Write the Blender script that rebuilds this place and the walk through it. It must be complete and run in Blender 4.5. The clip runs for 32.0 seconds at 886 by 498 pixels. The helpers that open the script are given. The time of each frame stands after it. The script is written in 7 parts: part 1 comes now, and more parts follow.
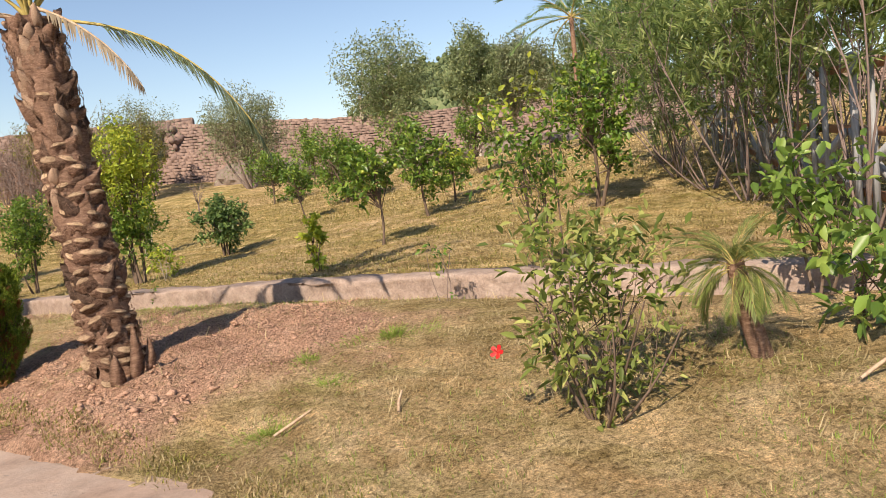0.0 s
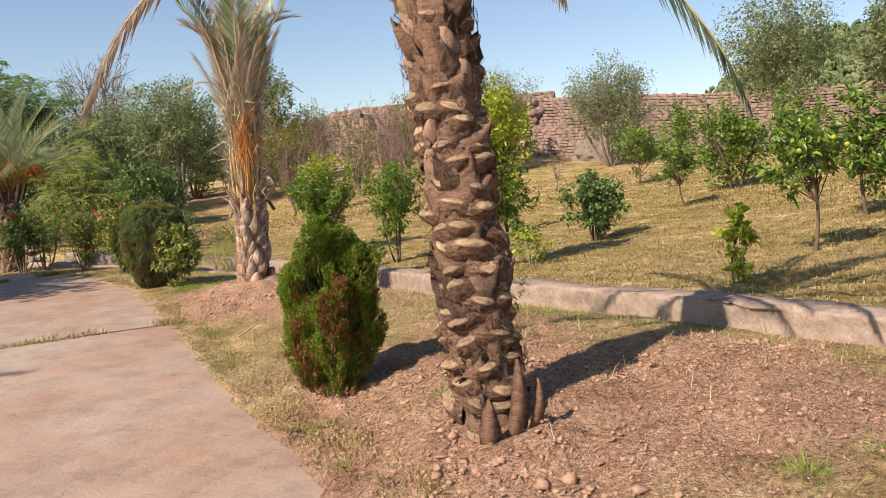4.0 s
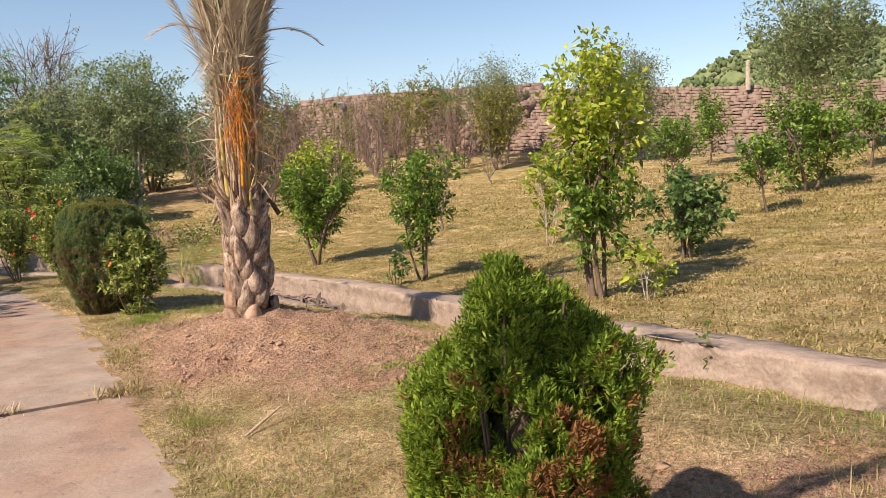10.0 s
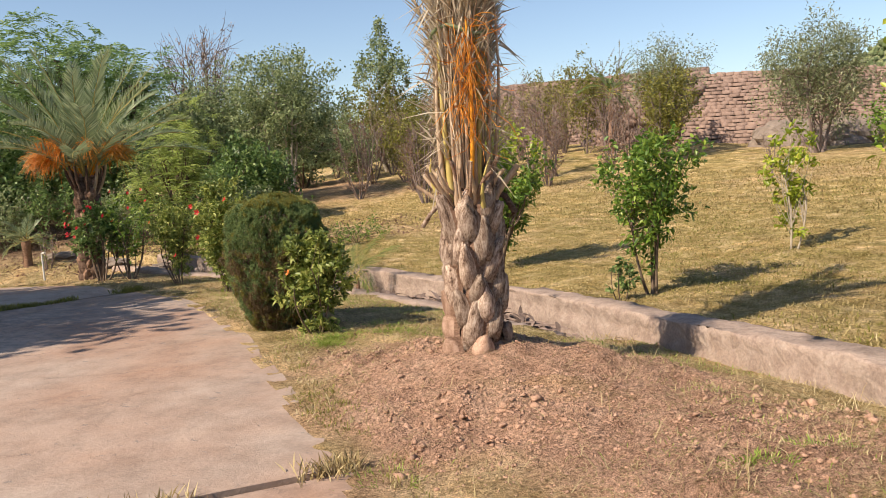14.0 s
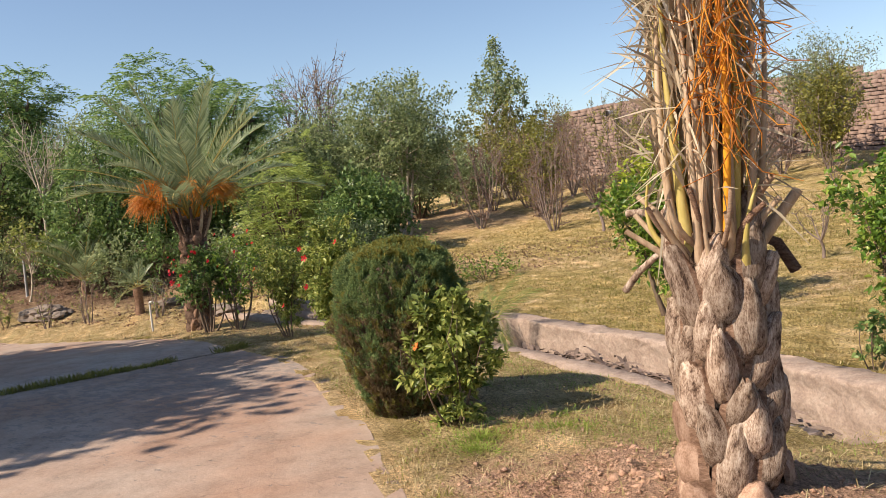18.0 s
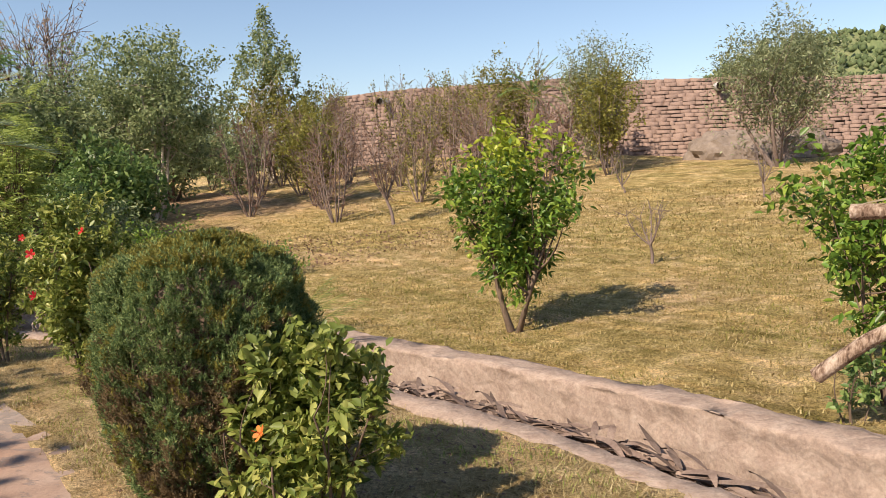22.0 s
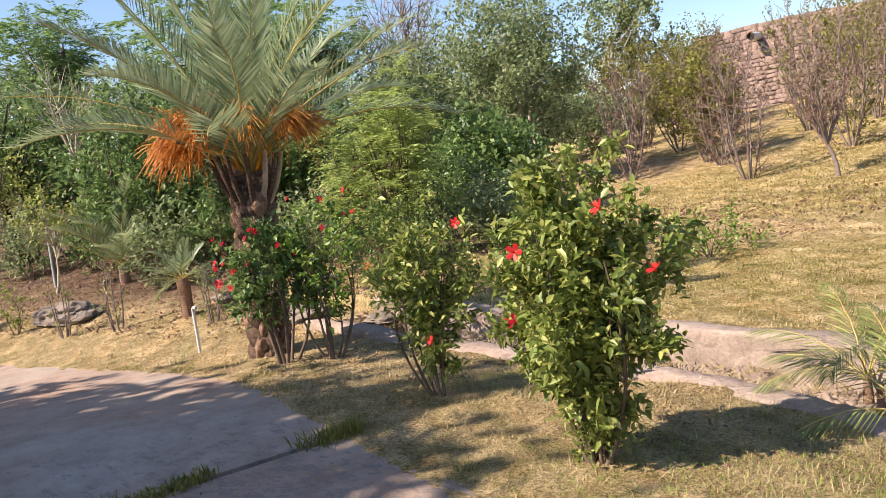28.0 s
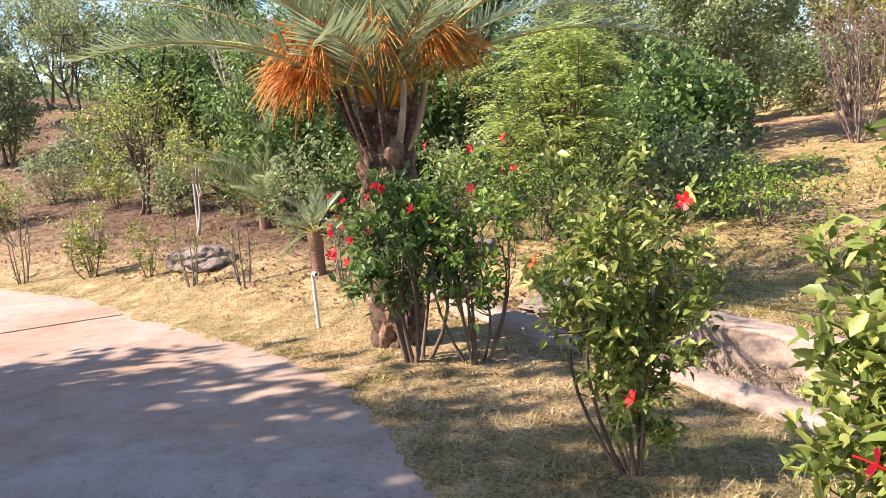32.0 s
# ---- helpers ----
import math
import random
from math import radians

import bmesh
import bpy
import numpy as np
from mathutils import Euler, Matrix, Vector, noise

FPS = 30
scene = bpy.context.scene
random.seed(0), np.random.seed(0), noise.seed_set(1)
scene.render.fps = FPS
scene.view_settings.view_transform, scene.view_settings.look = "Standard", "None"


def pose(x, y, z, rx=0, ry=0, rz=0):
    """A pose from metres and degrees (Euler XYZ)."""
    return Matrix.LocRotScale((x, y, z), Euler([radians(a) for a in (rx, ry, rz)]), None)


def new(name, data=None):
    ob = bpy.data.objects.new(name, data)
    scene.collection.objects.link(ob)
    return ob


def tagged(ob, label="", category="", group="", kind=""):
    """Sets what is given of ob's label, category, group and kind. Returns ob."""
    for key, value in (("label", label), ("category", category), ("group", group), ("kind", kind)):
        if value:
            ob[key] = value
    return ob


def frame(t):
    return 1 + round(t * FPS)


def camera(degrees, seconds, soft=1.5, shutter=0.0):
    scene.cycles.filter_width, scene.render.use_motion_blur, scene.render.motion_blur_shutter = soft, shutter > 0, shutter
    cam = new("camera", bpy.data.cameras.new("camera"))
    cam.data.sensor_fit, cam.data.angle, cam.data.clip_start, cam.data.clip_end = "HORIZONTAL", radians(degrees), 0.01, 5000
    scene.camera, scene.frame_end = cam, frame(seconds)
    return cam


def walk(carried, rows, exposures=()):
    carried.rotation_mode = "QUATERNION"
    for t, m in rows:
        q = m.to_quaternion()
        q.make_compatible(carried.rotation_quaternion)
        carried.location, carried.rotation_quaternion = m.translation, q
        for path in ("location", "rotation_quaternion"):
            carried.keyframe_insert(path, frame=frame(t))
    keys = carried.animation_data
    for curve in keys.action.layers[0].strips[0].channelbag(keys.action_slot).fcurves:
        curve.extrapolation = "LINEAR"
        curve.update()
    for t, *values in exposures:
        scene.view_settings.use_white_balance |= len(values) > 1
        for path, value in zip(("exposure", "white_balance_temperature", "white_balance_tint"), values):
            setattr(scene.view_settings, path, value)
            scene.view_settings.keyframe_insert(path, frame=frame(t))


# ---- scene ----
# camera and walk
cam = camera(58.7, 32.0, soft=0.6)
METRES, EYE, TILT, LEAN, TURN = 17.0, 1.5, -6.0, 6.5, 0.0
ROWS = [
    (0.0, 0.0, 0.0, 0.0, 0.0, 0.0, -0.0),
    (0.5, -0.0027, 0.0166, 0.0022, -0.58, 0.92, 0.92),
    (1.0, -0.0062, 0.0284, 0.0029, -0.37, 0.93, 0.78),
    (1.5, -0.0161, 0.0424, 0.0025, 3.19, 0.7, -0.96),
    (2.0, -0.0234, 0.0553, 0.0045, 7.34, 0.23, -3.03),
    (2.5, -0.0258, 0.0708, 0.0064, 16.2, -0.34, -3.64),
    (3.0, -0.0306, 0.0829, 0.0069, 22.39, -1.53, -4.24),
    (3.5, -0.0423, 0.095, 0.0058, 23.58, -2.13, -4.45),
    (5.5, -0.0914, 0.1405, 0.0063, 28.65, -4.27, -7.51),
    (6.0, -0.1026, 0.149, 0.0042, 29.65, -4.41, -7.85),
    (6.5, -0.1142, 0.1611, 0.0062, 30.0, -4.13, -7.7),
    (7.0, -0.1216, 0.1691, 0.0058, 30.04, -4.09, -7.63),
    (7.5, -0.1351, 0.1794, 0.0057, 28.51, -3.33, -6.97),
    (8.0, -0.1455, 0.1913, 0.0046, 25.19, -3.39, -6.74),
    (8.5, -0.1536, 0.2074, 0.007, 22.59, -2.97, -6.46),
    (9.0, -0.1591, 0.217, 0.0074, 22.42, -2.93, -5.79),
    (9.5, -0.1699, 0.2286, 0.0067, 21.96, -2.45, -5.72),
    (10.0, -0.1804, 0.2373, 0.0066, 21.36, -2.58, -5.77),
    (10.5, -0.1914, 0.2486, 0.0045, 21.36, -2.81, -6.28),
    (11.0, -0.2024, 0.2582, 0.0061, 22.46, -2.73, -6.36),
    (11.5, -0.217, 0.2652, 0.0039, 23.76, -2.77, -6.31),
    (12.0, -0.2302, 0.2723, 0.0038, 24.71, -2.9, -6.5),
    (12.5, -0.2411, 0.2831, 0.0015, 26.5, -3.29, -6.38),
    (13.0, -0.2513, 0.2921, 0.0041, 29.2, -3.57, -6.47),
    (13.5, -0.2637, 0.2998, 0.0018, 30.66, -3.71, -6.2),
    (15.5, -0.3, 0.3439, 0.0032, 29.42, -3.76, -3.16),
    (16.0, -0.3127, 0.3531, 0.0044, 29.11, -2.34, -2.31),
    (16.5, -0.3205, 0.3673, 0.0026, 28.71, -2.48, -2.32),
    (17.0, -0.3294, 0.3783, 0.0057, 32.17, -2.8, -2.85),
    (17.5, -0.3395, 0.3848, 0.0044, 38.28, -3.29, -3.27),
    (18.0, -0.3525, 0.3909, 0.0064, 39.07, -2.72, -3.39),
    (18.5, -0.3642, 0.3984, 0.0016, 39.58, -4.13, -3.39),
    (19.0, -0.3773, 0.411, 0.0029, 41.29, -4.74, -2.71),
    (19.5, -0.3887, 0.4201, 0.001, 42.49, -5.83, -2.36),
    (20.0, -0.4056, 0.4284, 0.0016, 42.33, -5.96, -2.5),
    (20.5, -0.4177, 0.4388, -0.0004, 38.99, -5.74, -3.64),
    (21.0, -0.4309, 0.4535, 0.0028, 33.75, -3.56, -4.88),
    (21.5, -0.4407, 0.4639, 0.0015, 30.26, -3.12, -5.39),
    (22.0, -0.4532, 0.4746, 0.0029, 21.06, -2.0, -5.75),
    (22.5, -0.462, 0.4874, 0.0027, 12.69, -0.84, -2.56),
    (23.0, -0.4747, 0.4987, 0.0039, 16.41, -0.35, 1.59),
    (23.5, -0.4899, 0.5047, 0.0002, 22.31, -0.38, -0.46),
    (24.0, -0.5091, 0.5089, -0.001, 26.9, -2.47, -3.62),
    (24.5, -0.525, 0.5152, -0.0052, 37.92, -5.18, -4.22),
    (25.0, -0.5402, 0.5231, -0.004, 45.85, -6.02, -4.18),
    (25.5, -0.5528, 0.5288, -0.0074, 48.94, -6.84, -4.93),
    (27.5, -0.603, 0.5675, -0.0078, 45.37, -6.58, -2.34),
    (28.0, -0.6187, 0.5772, -0.0084, 44.11, -5.92, -1.4),
    (28.5, -0.6293, 0.5879, -0.01, 41.27, -6.32, -0.61),
    (29.0, -0.6389, 0.6036, -0.0084, 41.35, -6.5, -1.49),
    (29.5, -0.6475, 0.6118, -0.0096, 42.84, -7.04, -3.35),
    (30.0, -0.6636, 0.6198, -0.0119, 44.9, -7.7, -5.01),
    (30.5, -0.6757, 0.6262, -0.0117, 48.95, -9.41, -4.06),
    (31.0, -0.6859, 0.6391, -0.012, 52.82, -9.74, -3.77),
    (31.5, -0.6948, 0.6466, -0.0108, 54.54, -9.96, -4.06),
    (32.0, -0.7099, 0.6518, -0.0125, 55.95, -10.07, -3.68),
]
walk(cam, [(t, pose(0, 0, EYE, TILT, LEAN, TURN) @ pose(METRES * x, METRES * y, METRES * z, 90 + pitch, roll, yaw)) for t, x, y, z, yaw, pitch, roll in ROWS], [(0, 0.58, 7000, 15), (20, 0.66, 6900, 13), (23, 0.62, 7000, 15), (25, 1.06, 6600, 14), (28, 1.06, 6550, 15), (30, 1.32, 6550, 16), (32, 1.48, 6500, 18)])

# ---- light ----
SUN_AZ, SUN_EL = 204.0, 41.5          # compass bearing of the sun (from +y towards +x) and its height
world = bpy.data.worlds.new("world")
scene.world = world
world.use_nodes = True
sky = world.node_tree.nodes.new("ShaderNodeTexSky")
sky.sky_type = "NISHITA"
sky.sun_disc = False
sky.sun_elevation, sky.sun_rotation = radians(SUN_EL), radians(SUN_AZ)
sky.air_density, sky.dust_density, sky.ozone_density = 1.0, 0.5, 2.6
back = world.node_tree.nodes["Background"]
back.inputs["Strength"].default_value = 0.102
world.node_tree.links.new(sky.outputs[0], back.inputs[0])
sun_data = bpy.data.lights.new("sun", "SUN")
sun_data.energy, sun_data.angle, sun_data.color = 4.75, radians(0.55), (1.0, 0.89, 0.73)
sun = new("sun", sun_data)
TO_SUN = Vector((math.sin(radians(SUN_AZ)) * math.cos(radians(SUN_EL)), math.cos(radians(SUN_AZ)) * math.cos(radians(SUN_EL)), math.sin(radians(SUN_EL))))
sun.rotation_euler = TO_SUN.to_track_quat("Z", "Y").to_euler()
sun.location = (0, 0, 40)

# ---- materials ----


def material(name, rough=0.85, spec=0.25):
    m = bpy.data.materials.new(name)
    m.use_nodes = True
    n = m.node_tree.nodes
    b = n["Principled BSDF"]
    b.inputs["Roughness"].default_value = rough
    b.inputs["Specular IOR Level"].default_value = spec
    return m, n, m.node_tree.links, b


def ramp(n, stops):
    r = n.new("ShaderNodeValToRGB")
    while len(r.color_ramp.elements) < len(stops):
        r.color_ramp.elements.new(0.5)
    for e, (p, c) in zip(r.color_ramp.elements, stops):
        e.position, e.color = p, (*c, 1)
    return r


def noise_node(n, l, scale, detail=4.0, rough=0.6, coord=None, stretch=None):
    t = n.new("ShaderNodeTexNoise")
    t.inputs["Scale"].default_value = scale
    t.inputs["Detail"].default_value = detail
    t.inputs["Roughness"].default_value = rough
    if coord is not None:
        if stretch:
            mp = n.new("ShaderNodeMapping")
            mp.inputs["Scale"].default_value = stretch
            l.new(coord, mp.inputs[0])
            coord = mp.outputs[0]
        l.new(coord, t.inputs["Vector"])
    return t


def mixc(n, l, fac, a, b, mode="MIX"):
    x = n.new("ShaderNodeMix")
    x.data_type, x.blend_type = "RGBA", mode
    for v, s in ((fac, x.inputs[0]), (a, x.inputs[6]), (b, x.inputs[7])):
        if isinstance(v, (int, float)):
            s.default_value = v
        elif isinstance(v, tuple):
            s.default_value = (*v, 1)
        else:
            l.new(v, s)
    return x.outputs[2]


def bumped(n, l, b, height, strength, dist):
    u = n.new("ShaderNodeBump")
    u.inputs["Strength"].default_value = strength
    u.inputs["Distance"].default_value = dist
    l.new(height, u.inputs["Height"])
    l.new(u.outputs[0], b.inputs["Normal"])


def leaf_material(name, dark, mid, light, trans=0.35, rough=0.42, spec=0.4):
    """Foliage: each leaf has its own shade, and lets some light through."""
    m, n, l, b = material(name, rough, spec)
    g = n.new("ShaderNodeNewGeometry")
    r = ramp(n, [(0.0, dark), (0.5, mid), (1.0, light)])
    l.new(g.outputs["Random Per Island"], r.inputs[0])
    nz = noise_node(n, l, 2.2, 2, 0.5, g.outputs["Position"])
    c = mixc(n, l, nz.outputs["Fac"], r.outputs[0], tuple(0.6 * v for v in mid))
    l.new(c, b.inputs["Base Color"])
    t = n.new("ShaderNodeBsdfTranslucent")
    hs = n.new("ShaderNodeHueSaturation")
    hs.inputs["Hue"].default_value, hs.inputs["Value"].default_value = 0.485, 1.5
    l.new(c, hs.inputs["Color"])
    l.new(hs.outputs[0], t.inputs["Color"])
    x = n.new("ShaderNodeMixShader")
    x.inputs[0].default_value = trans
    l.new(b.outputs[0], x.inputs[1])
    l.new(t.outputs[0], x.inputs[2])
    l.new(x.outputs[0], n["Material Output"].inputs["Surface"])
    return m


def rough_material(name, stops, scale=8.0, fine=60.0, rough=0.9, bump=0.5, dist=0.02, stretch=None, spec=0.15, island=0.0, each=0.0):
    """Bark, soil, stone: colour from two scales of noise, with relief."""
    m, n, l, b = material(name, rough, spec)
    g = n.new("ShaderNodeNewGeometry")
    tc = n.new("ShaderNodeTexCoord")
    a = noise_node(n, l, scale, 5, 0.65, tc.outputs["Object"], stretch)
    f = noise_node(n, l, fine, 4, 0.7, tc.outputs["Object"], stretch)
    s = n.new("ShaderNodeMath")
    s.operation = "MULTIPLY_ADD"
    l.new(f.outputs["Fac"], s.inputs[0])
    s.inputs[1].default_value = 0.45
    mm = n.new("ShaderNodeMath")
    mm.operation = "MULTIPLY"
    l.new(a.outputs["Fac"], mm.inputs[0])
    mm.inputs[1].default_value = 0.65
    l.new(mm.outputs[0], s.inputs[2])
    r = ramp(n, stops)
    l.new(s.outputs[0], r.inputs[0])
    col = r.outputs[0]
    if island:
        hs = n.new("ShaderNodeHueSaturation")
        k = n.new("ShaderNodeMapRange")
        k.inputs[3].default_value, k.inputs[4].default_value = 1 - island, 1 + island
        l.new(g.outputs["Random Per Island"], k.inputs[0])
        l.new(k.outputs[0], hs.inputs["Value"])
        l.new(col, hs.inputs["Color"])
        col = hs.outputs[0]
    if each:
        oi, hs, k = n.new("ShaderNodeObjectInfo"), n.new("ShaderNodeHueSaturation"), n.new("ShaderNodeMapRange")
        k.inputs[3].default_value, k.inputs[4].default_value = 1 - each, 1 + each
        l.new(oi.outputs["Random"], k.inputs[0])
        l.new(k.outputs[0], hs.inputs["Value"])
        l.new(col, hs.inputs["Color"])
        col = hs.outputs[0]
    l.new(col, b.inputs["Base Color"])
    bumped(n, l, b, s.outputs[0], bump, dist)
    return m


CITRUS = leaf_material("citrus_leaf", (0.029, 0.067, 0.015), (0.144, 0.270, 0.042), (0.408, 0.505, 0.083), 0.29, 0.38, 0.4)
CITRUS_YOUNG = leaf_material("young_citrus_leaf", (0.130, 0.210, 0.025), (0.350, 0.440, 0.048), (0.680, 0.680, 0.098), 0.34, 0.38, 0.5)
LEMON = leaf_material("lemon_leaf", (0.079, 0.116, 0.029), (0.287, 0.345, 0.088), (0.559, 0.570, 0.196), 0.37, 0.4, 0.45)
DARKLEAF = leaf_material("dark_leaf", (0.023, 0.052, 0.018), (0.139, 0.240, 0.071), (0.380, 0.491, 0.169), 0.34, 0.42, 0.35)
HIBISCUS = leaf_material("hibiscus_leaf", (0.036, 0.063, 0.018), (0.230, 0.301, 0.067), (0.710, 0.699, 0.234), 0.35, 0.4, 0.35)
OLIVE = leaf_material("olive_leaf", (0.068, 0.090, 0.042), (0.242, 0.286, 0.146), (0.502, 0.526, 0.306), 0.26, 0.5, 0.4)
GREYGREEN = leaf_material("grey_green_leaf", (0.049, 0.076, 0.036), (0.246, 0.316, 0.144), (0.533, 0.576, 0.306), 0.38, 0.5, 0.3)
FEATHER = leaf_material("feathery_leaf", (0.044, 0.094, 0.033), (0.170, 0.293, 0.096), (0.344, 0.455, 0.166), 0.40, 0.5, 0.4)
ACACIA = leaf_material("acacia_leaf", (0.109, 0.161, 0.039), (0.330, 0.429, 0.115), (0.557, 0.626, 0.195), 0.40, 0.5, 0.4)
AUTUMN = leaf_material("autumn_leaf", (0.085, 0.090, 0.022), (0.240, 0.240, 0.056), (0.460, 0.420, 0.100), 0.3, 0.55, 0.3)
SEEDPOD = leaf_material("dry_seed_pod", (0.300, 0.210, 0.160), (0.460, 0.350, 0.270), (0.620, 0.500, 0.400), 0.2, 0.7, 0.2)
RUSSET = leaf_material("russet_leaf", (0.131, 0.072, 0.051), (0.246, 0.145, 0.102), (0.392, 0.261, 0.160), 0.3, 0.6)
OLEANDER = leaf_material("oleander_leaf", (0.045, 0.082, 0.024), (0.210, 0.308, 0.095), (0.548, 0.594, 0.234), 0.41, 0.4, 0.4)
BROAD = leaf_material("broad_leaf", (0.050, 0.105, 0.020), (0.200, 0.330, 0.062), (0.450, 0.580, 0.140), 0.34, 0.4, 0.45)
THUJA = leaf_material("thuja_spray", (0.040, 0.084, 0.011), (0.167, 0.259, 0.032), (0.430, 0.516, 0.073), 0.29, 0.6, 0.2)
THUJA_BROWN = leaf_material("dead_thuja_spray", (0.145, 0.065, 0.029), (0.275, 0.131, 0.051), (0.406, 0.232, 0.087), 0.2, 0.8, 0.1)
HEDGE = leaf_material("hedge_needle", (0.042, 0.082, 0.032), (0.172, 0.259, 0.099), (0.430, 0.505, 0.210), 0.27, 0.6, 0.2)
HEDGE_BROWN = leaf_material("dead_hedge_needle", (0.120, 0.085, 0.045), (0.225, 0.165, 0.090), (0.340, 0.265, 0.150), 0.2, 0.8, 0.1)
HEDGE_TOP = leaf_material("sunburnt_hedge_needle", (0.145, 0.160, 0.036), (0.261, 0.246, 0.058), (0.392, 0.348, 0.087), 0.2, 0.6, 0.2)
PALM_GREEN = leaf_material("date_palm_leaflet", (0.078, 0.112, 0.056), (0.257, 0.332, 0.173), (0.523, 0.575, 0.347), 0.36, 0.4, 0.5)
PALM_DRY = leaf_material("dry_palm_leaflet", (0.270, 0.210, 0.140), (0.540, 0.455, 0.330), (0.780, 0.700, 0.560), 0.25, 0.7, 0.15)
PALM_FINE = leaf_material("small_palm_leaflet", (0.065, 0.095, 0.022), (0.210, 0.265, 0.070), (0.460, 0.500, 0.160), 0.3, 0.45, 0.4)
STRAW = leaf_material("dry_grass_blade", (0.170, 0.120, 0.050), (0.450, 0.350, 0.175), (0.760, 0.650, 0.400), 0.2, 0.8, 0.1)
LAWN_BLADE = leaf_material("lawn_grass_blade", (0.190, 0.148, 0.050), (0.450, 0.355, 0.150), (0.720, 0.600, 0.335), 0.3, 0.8, 0.1)
LAWN_GREEN = leaf_material("olive_grass_blade", (0.130, 0.130, 0.030), (0.280, 0.270, 0.070), (0.450, 0.420, 0.130), 0.3, 0.8, 0.1)
GREEN_BLADE = leaf_material("green_grass_blade", (0.145, 0.232, 0.043), (0.275, 0.377, 0.072), (0.450, 0.522, 0.131), 0.35, 0.6, 0.2)
PETAL = leaf_material("red_petal", (0.550, 0.010, 0.012), (0.700, 0.020, 0.018), (0.800, 0.050, 0.030), 0.3, 0.5)
PETAL_ORANGE = leaf_material("orange_petal", (0.700, 0.120, 0.030), (0.800, 0.220, 0.050), (0.850, 0.350, 0.080), 0.3, 0.5)
DATE = leaf_material("date_stalk", (0.460, 0.130, 0.018), (0.800, 0.330, 0.040), (0.900, 0.500, 0.085), 0.3, 0.5)
FRUIT = rough_material("green_orange_fruit", [(0.3, (0.16, 0.24, 0.03)), (0.8, (0.34, 0.38, 0.05))], 12, 120, 0.45, 0.1, 0.003, None, 0.4)

BARK = rough_material("brown_bark", [(0.25, (0.05, 0.035, 0.025)), (0.55, (0.14, 0.10, 0.075)), (0.85, (0.26, 0.20, 0.15))], 14, 90, 0.9, 0.6, 0.01, (1, 1, 0.3))
DARKBARK = rough_material("dark_bark", [(0.25, (0.03, 0.022, 0.018)), (0.55, (0.08, 0.06, 0.048)), (0.85, (0.16, 0.125, 0.10))], 14, 90, 0.9, 0.7, 0.012, (1, 1, 0.3))
PALEBARK = rough_material("pale_bark", [(0.25, (0.22, 0.18, 0.14)), (0.55, (0.42, 0.36, 0.29)), (0.85, (0.60, 0.54, 0.45))], 14, 90, 0.9, 0.5, 0.008, (1, 1, 0.3))
TWIG = rough_material("grey_twig", [(0.25, (0.11, 0.08, 0.07)), (0.55, (0.21, 0.16, 0.14)), (0.85, (0.32, 0.25, 0.22))], 14, 90, 0.9, 0.3, 0.005)
FIBRE = rough_material("palm_fibre", [(0.30, (0.058, 0.032, 0.022)), (0.5, (0.220, 0.128, 0.088)), (0.72, (0.42, 0.280, 0.200))], 22, 130, 0.95, 1.0, 0.02, (1, 1, 3.0))
DARKFIBRE = rough_material("dark_palm_fibre", [(0.30, (0.03, 0.018, 0.014)), (0.5, (0.105, 0.065, 0.048)), (0.72, (0.25, 0.17, 0.125))], 22, 130, 0.95, 1.0, 0.03, (1, 1, 3.0))
CUT_OLD = rough_material("weathered_cut_palm_base", [(0.28, (0.13, 0.08, 0.055)), (0.5, (0.30, 0.20, 0.14)), (0.75, (0.48, 0.35, 0.25))], 38, 160, 0.9, 0.7, 0.012, (1, 1, 3), 0.15, 0.3)
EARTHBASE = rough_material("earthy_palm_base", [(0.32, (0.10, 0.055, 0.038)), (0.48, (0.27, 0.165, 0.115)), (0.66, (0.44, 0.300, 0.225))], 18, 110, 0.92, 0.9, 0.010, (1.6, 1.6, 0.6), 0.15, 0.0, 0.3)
GREYBASE = rough_material("weathered_palm_base", [(0.42, (0.06, 0.036, 0.026)), (0.50, (0.22, 0.148, 0.108)), (0.58, (0.40, 0.305, 0.240)), (0.70, (0.60, 0.500, 0.415))], 26, 140, 0.9, 1.0, 0.014, (1.6, 1.6, 0.55), 0.15, 0.0, 0.38)
PETIOLE = rough_material("palm_petiole", [(0.25, (0.22, 0.18, 0.05)), (0.55, (0.40, 0.32, 0.10)), (0.85, (0.55, 0.43, 0.20))], 18, 80, 0.6, 0.3, 0.004, (1, 1, 0.2), 0.3, 0.35)
DRYPETIOLE = rough_material("dry_palm_petiole", [(0.28, (0.15, 0.09, 0.06)), (0.5, (0.36, 0.255, 0.17)), (0.75, (0.55, 0.43, 0.31))], 18, 80, 0.75, 0.4, 0.004, (1, 1, 0.2), 0.2, 0.3)
ORANGE = rough_material("orange_stalk", [(0.25, (0.62, 0.22, 0.02)), (0.8, (0.80, 0.36, 0.04))], 6, 50, 0.5, 0.2, 0.003)
CLOD = rough_material("red_soil_clod", [(0.25, (0.28, 0.160, 0.108)), (0.55, (0.45, 0.280, 0.198)), (0.85, (0.57, 0.38, 0.28))], 30, 160, 0.97, 1.0, 0.012, None, 0.03, 0.12)
ROCK = rough_material("grey_rock", [(0.25, (0.12, 0.095, 0.08)), (0.55, (0.23, 0.185, 0.155)), (0.85, (0.36, 0.30, 0.255))], 6, 50, 0.9, 0.8, 0.02, None, 0.2, 0.15)
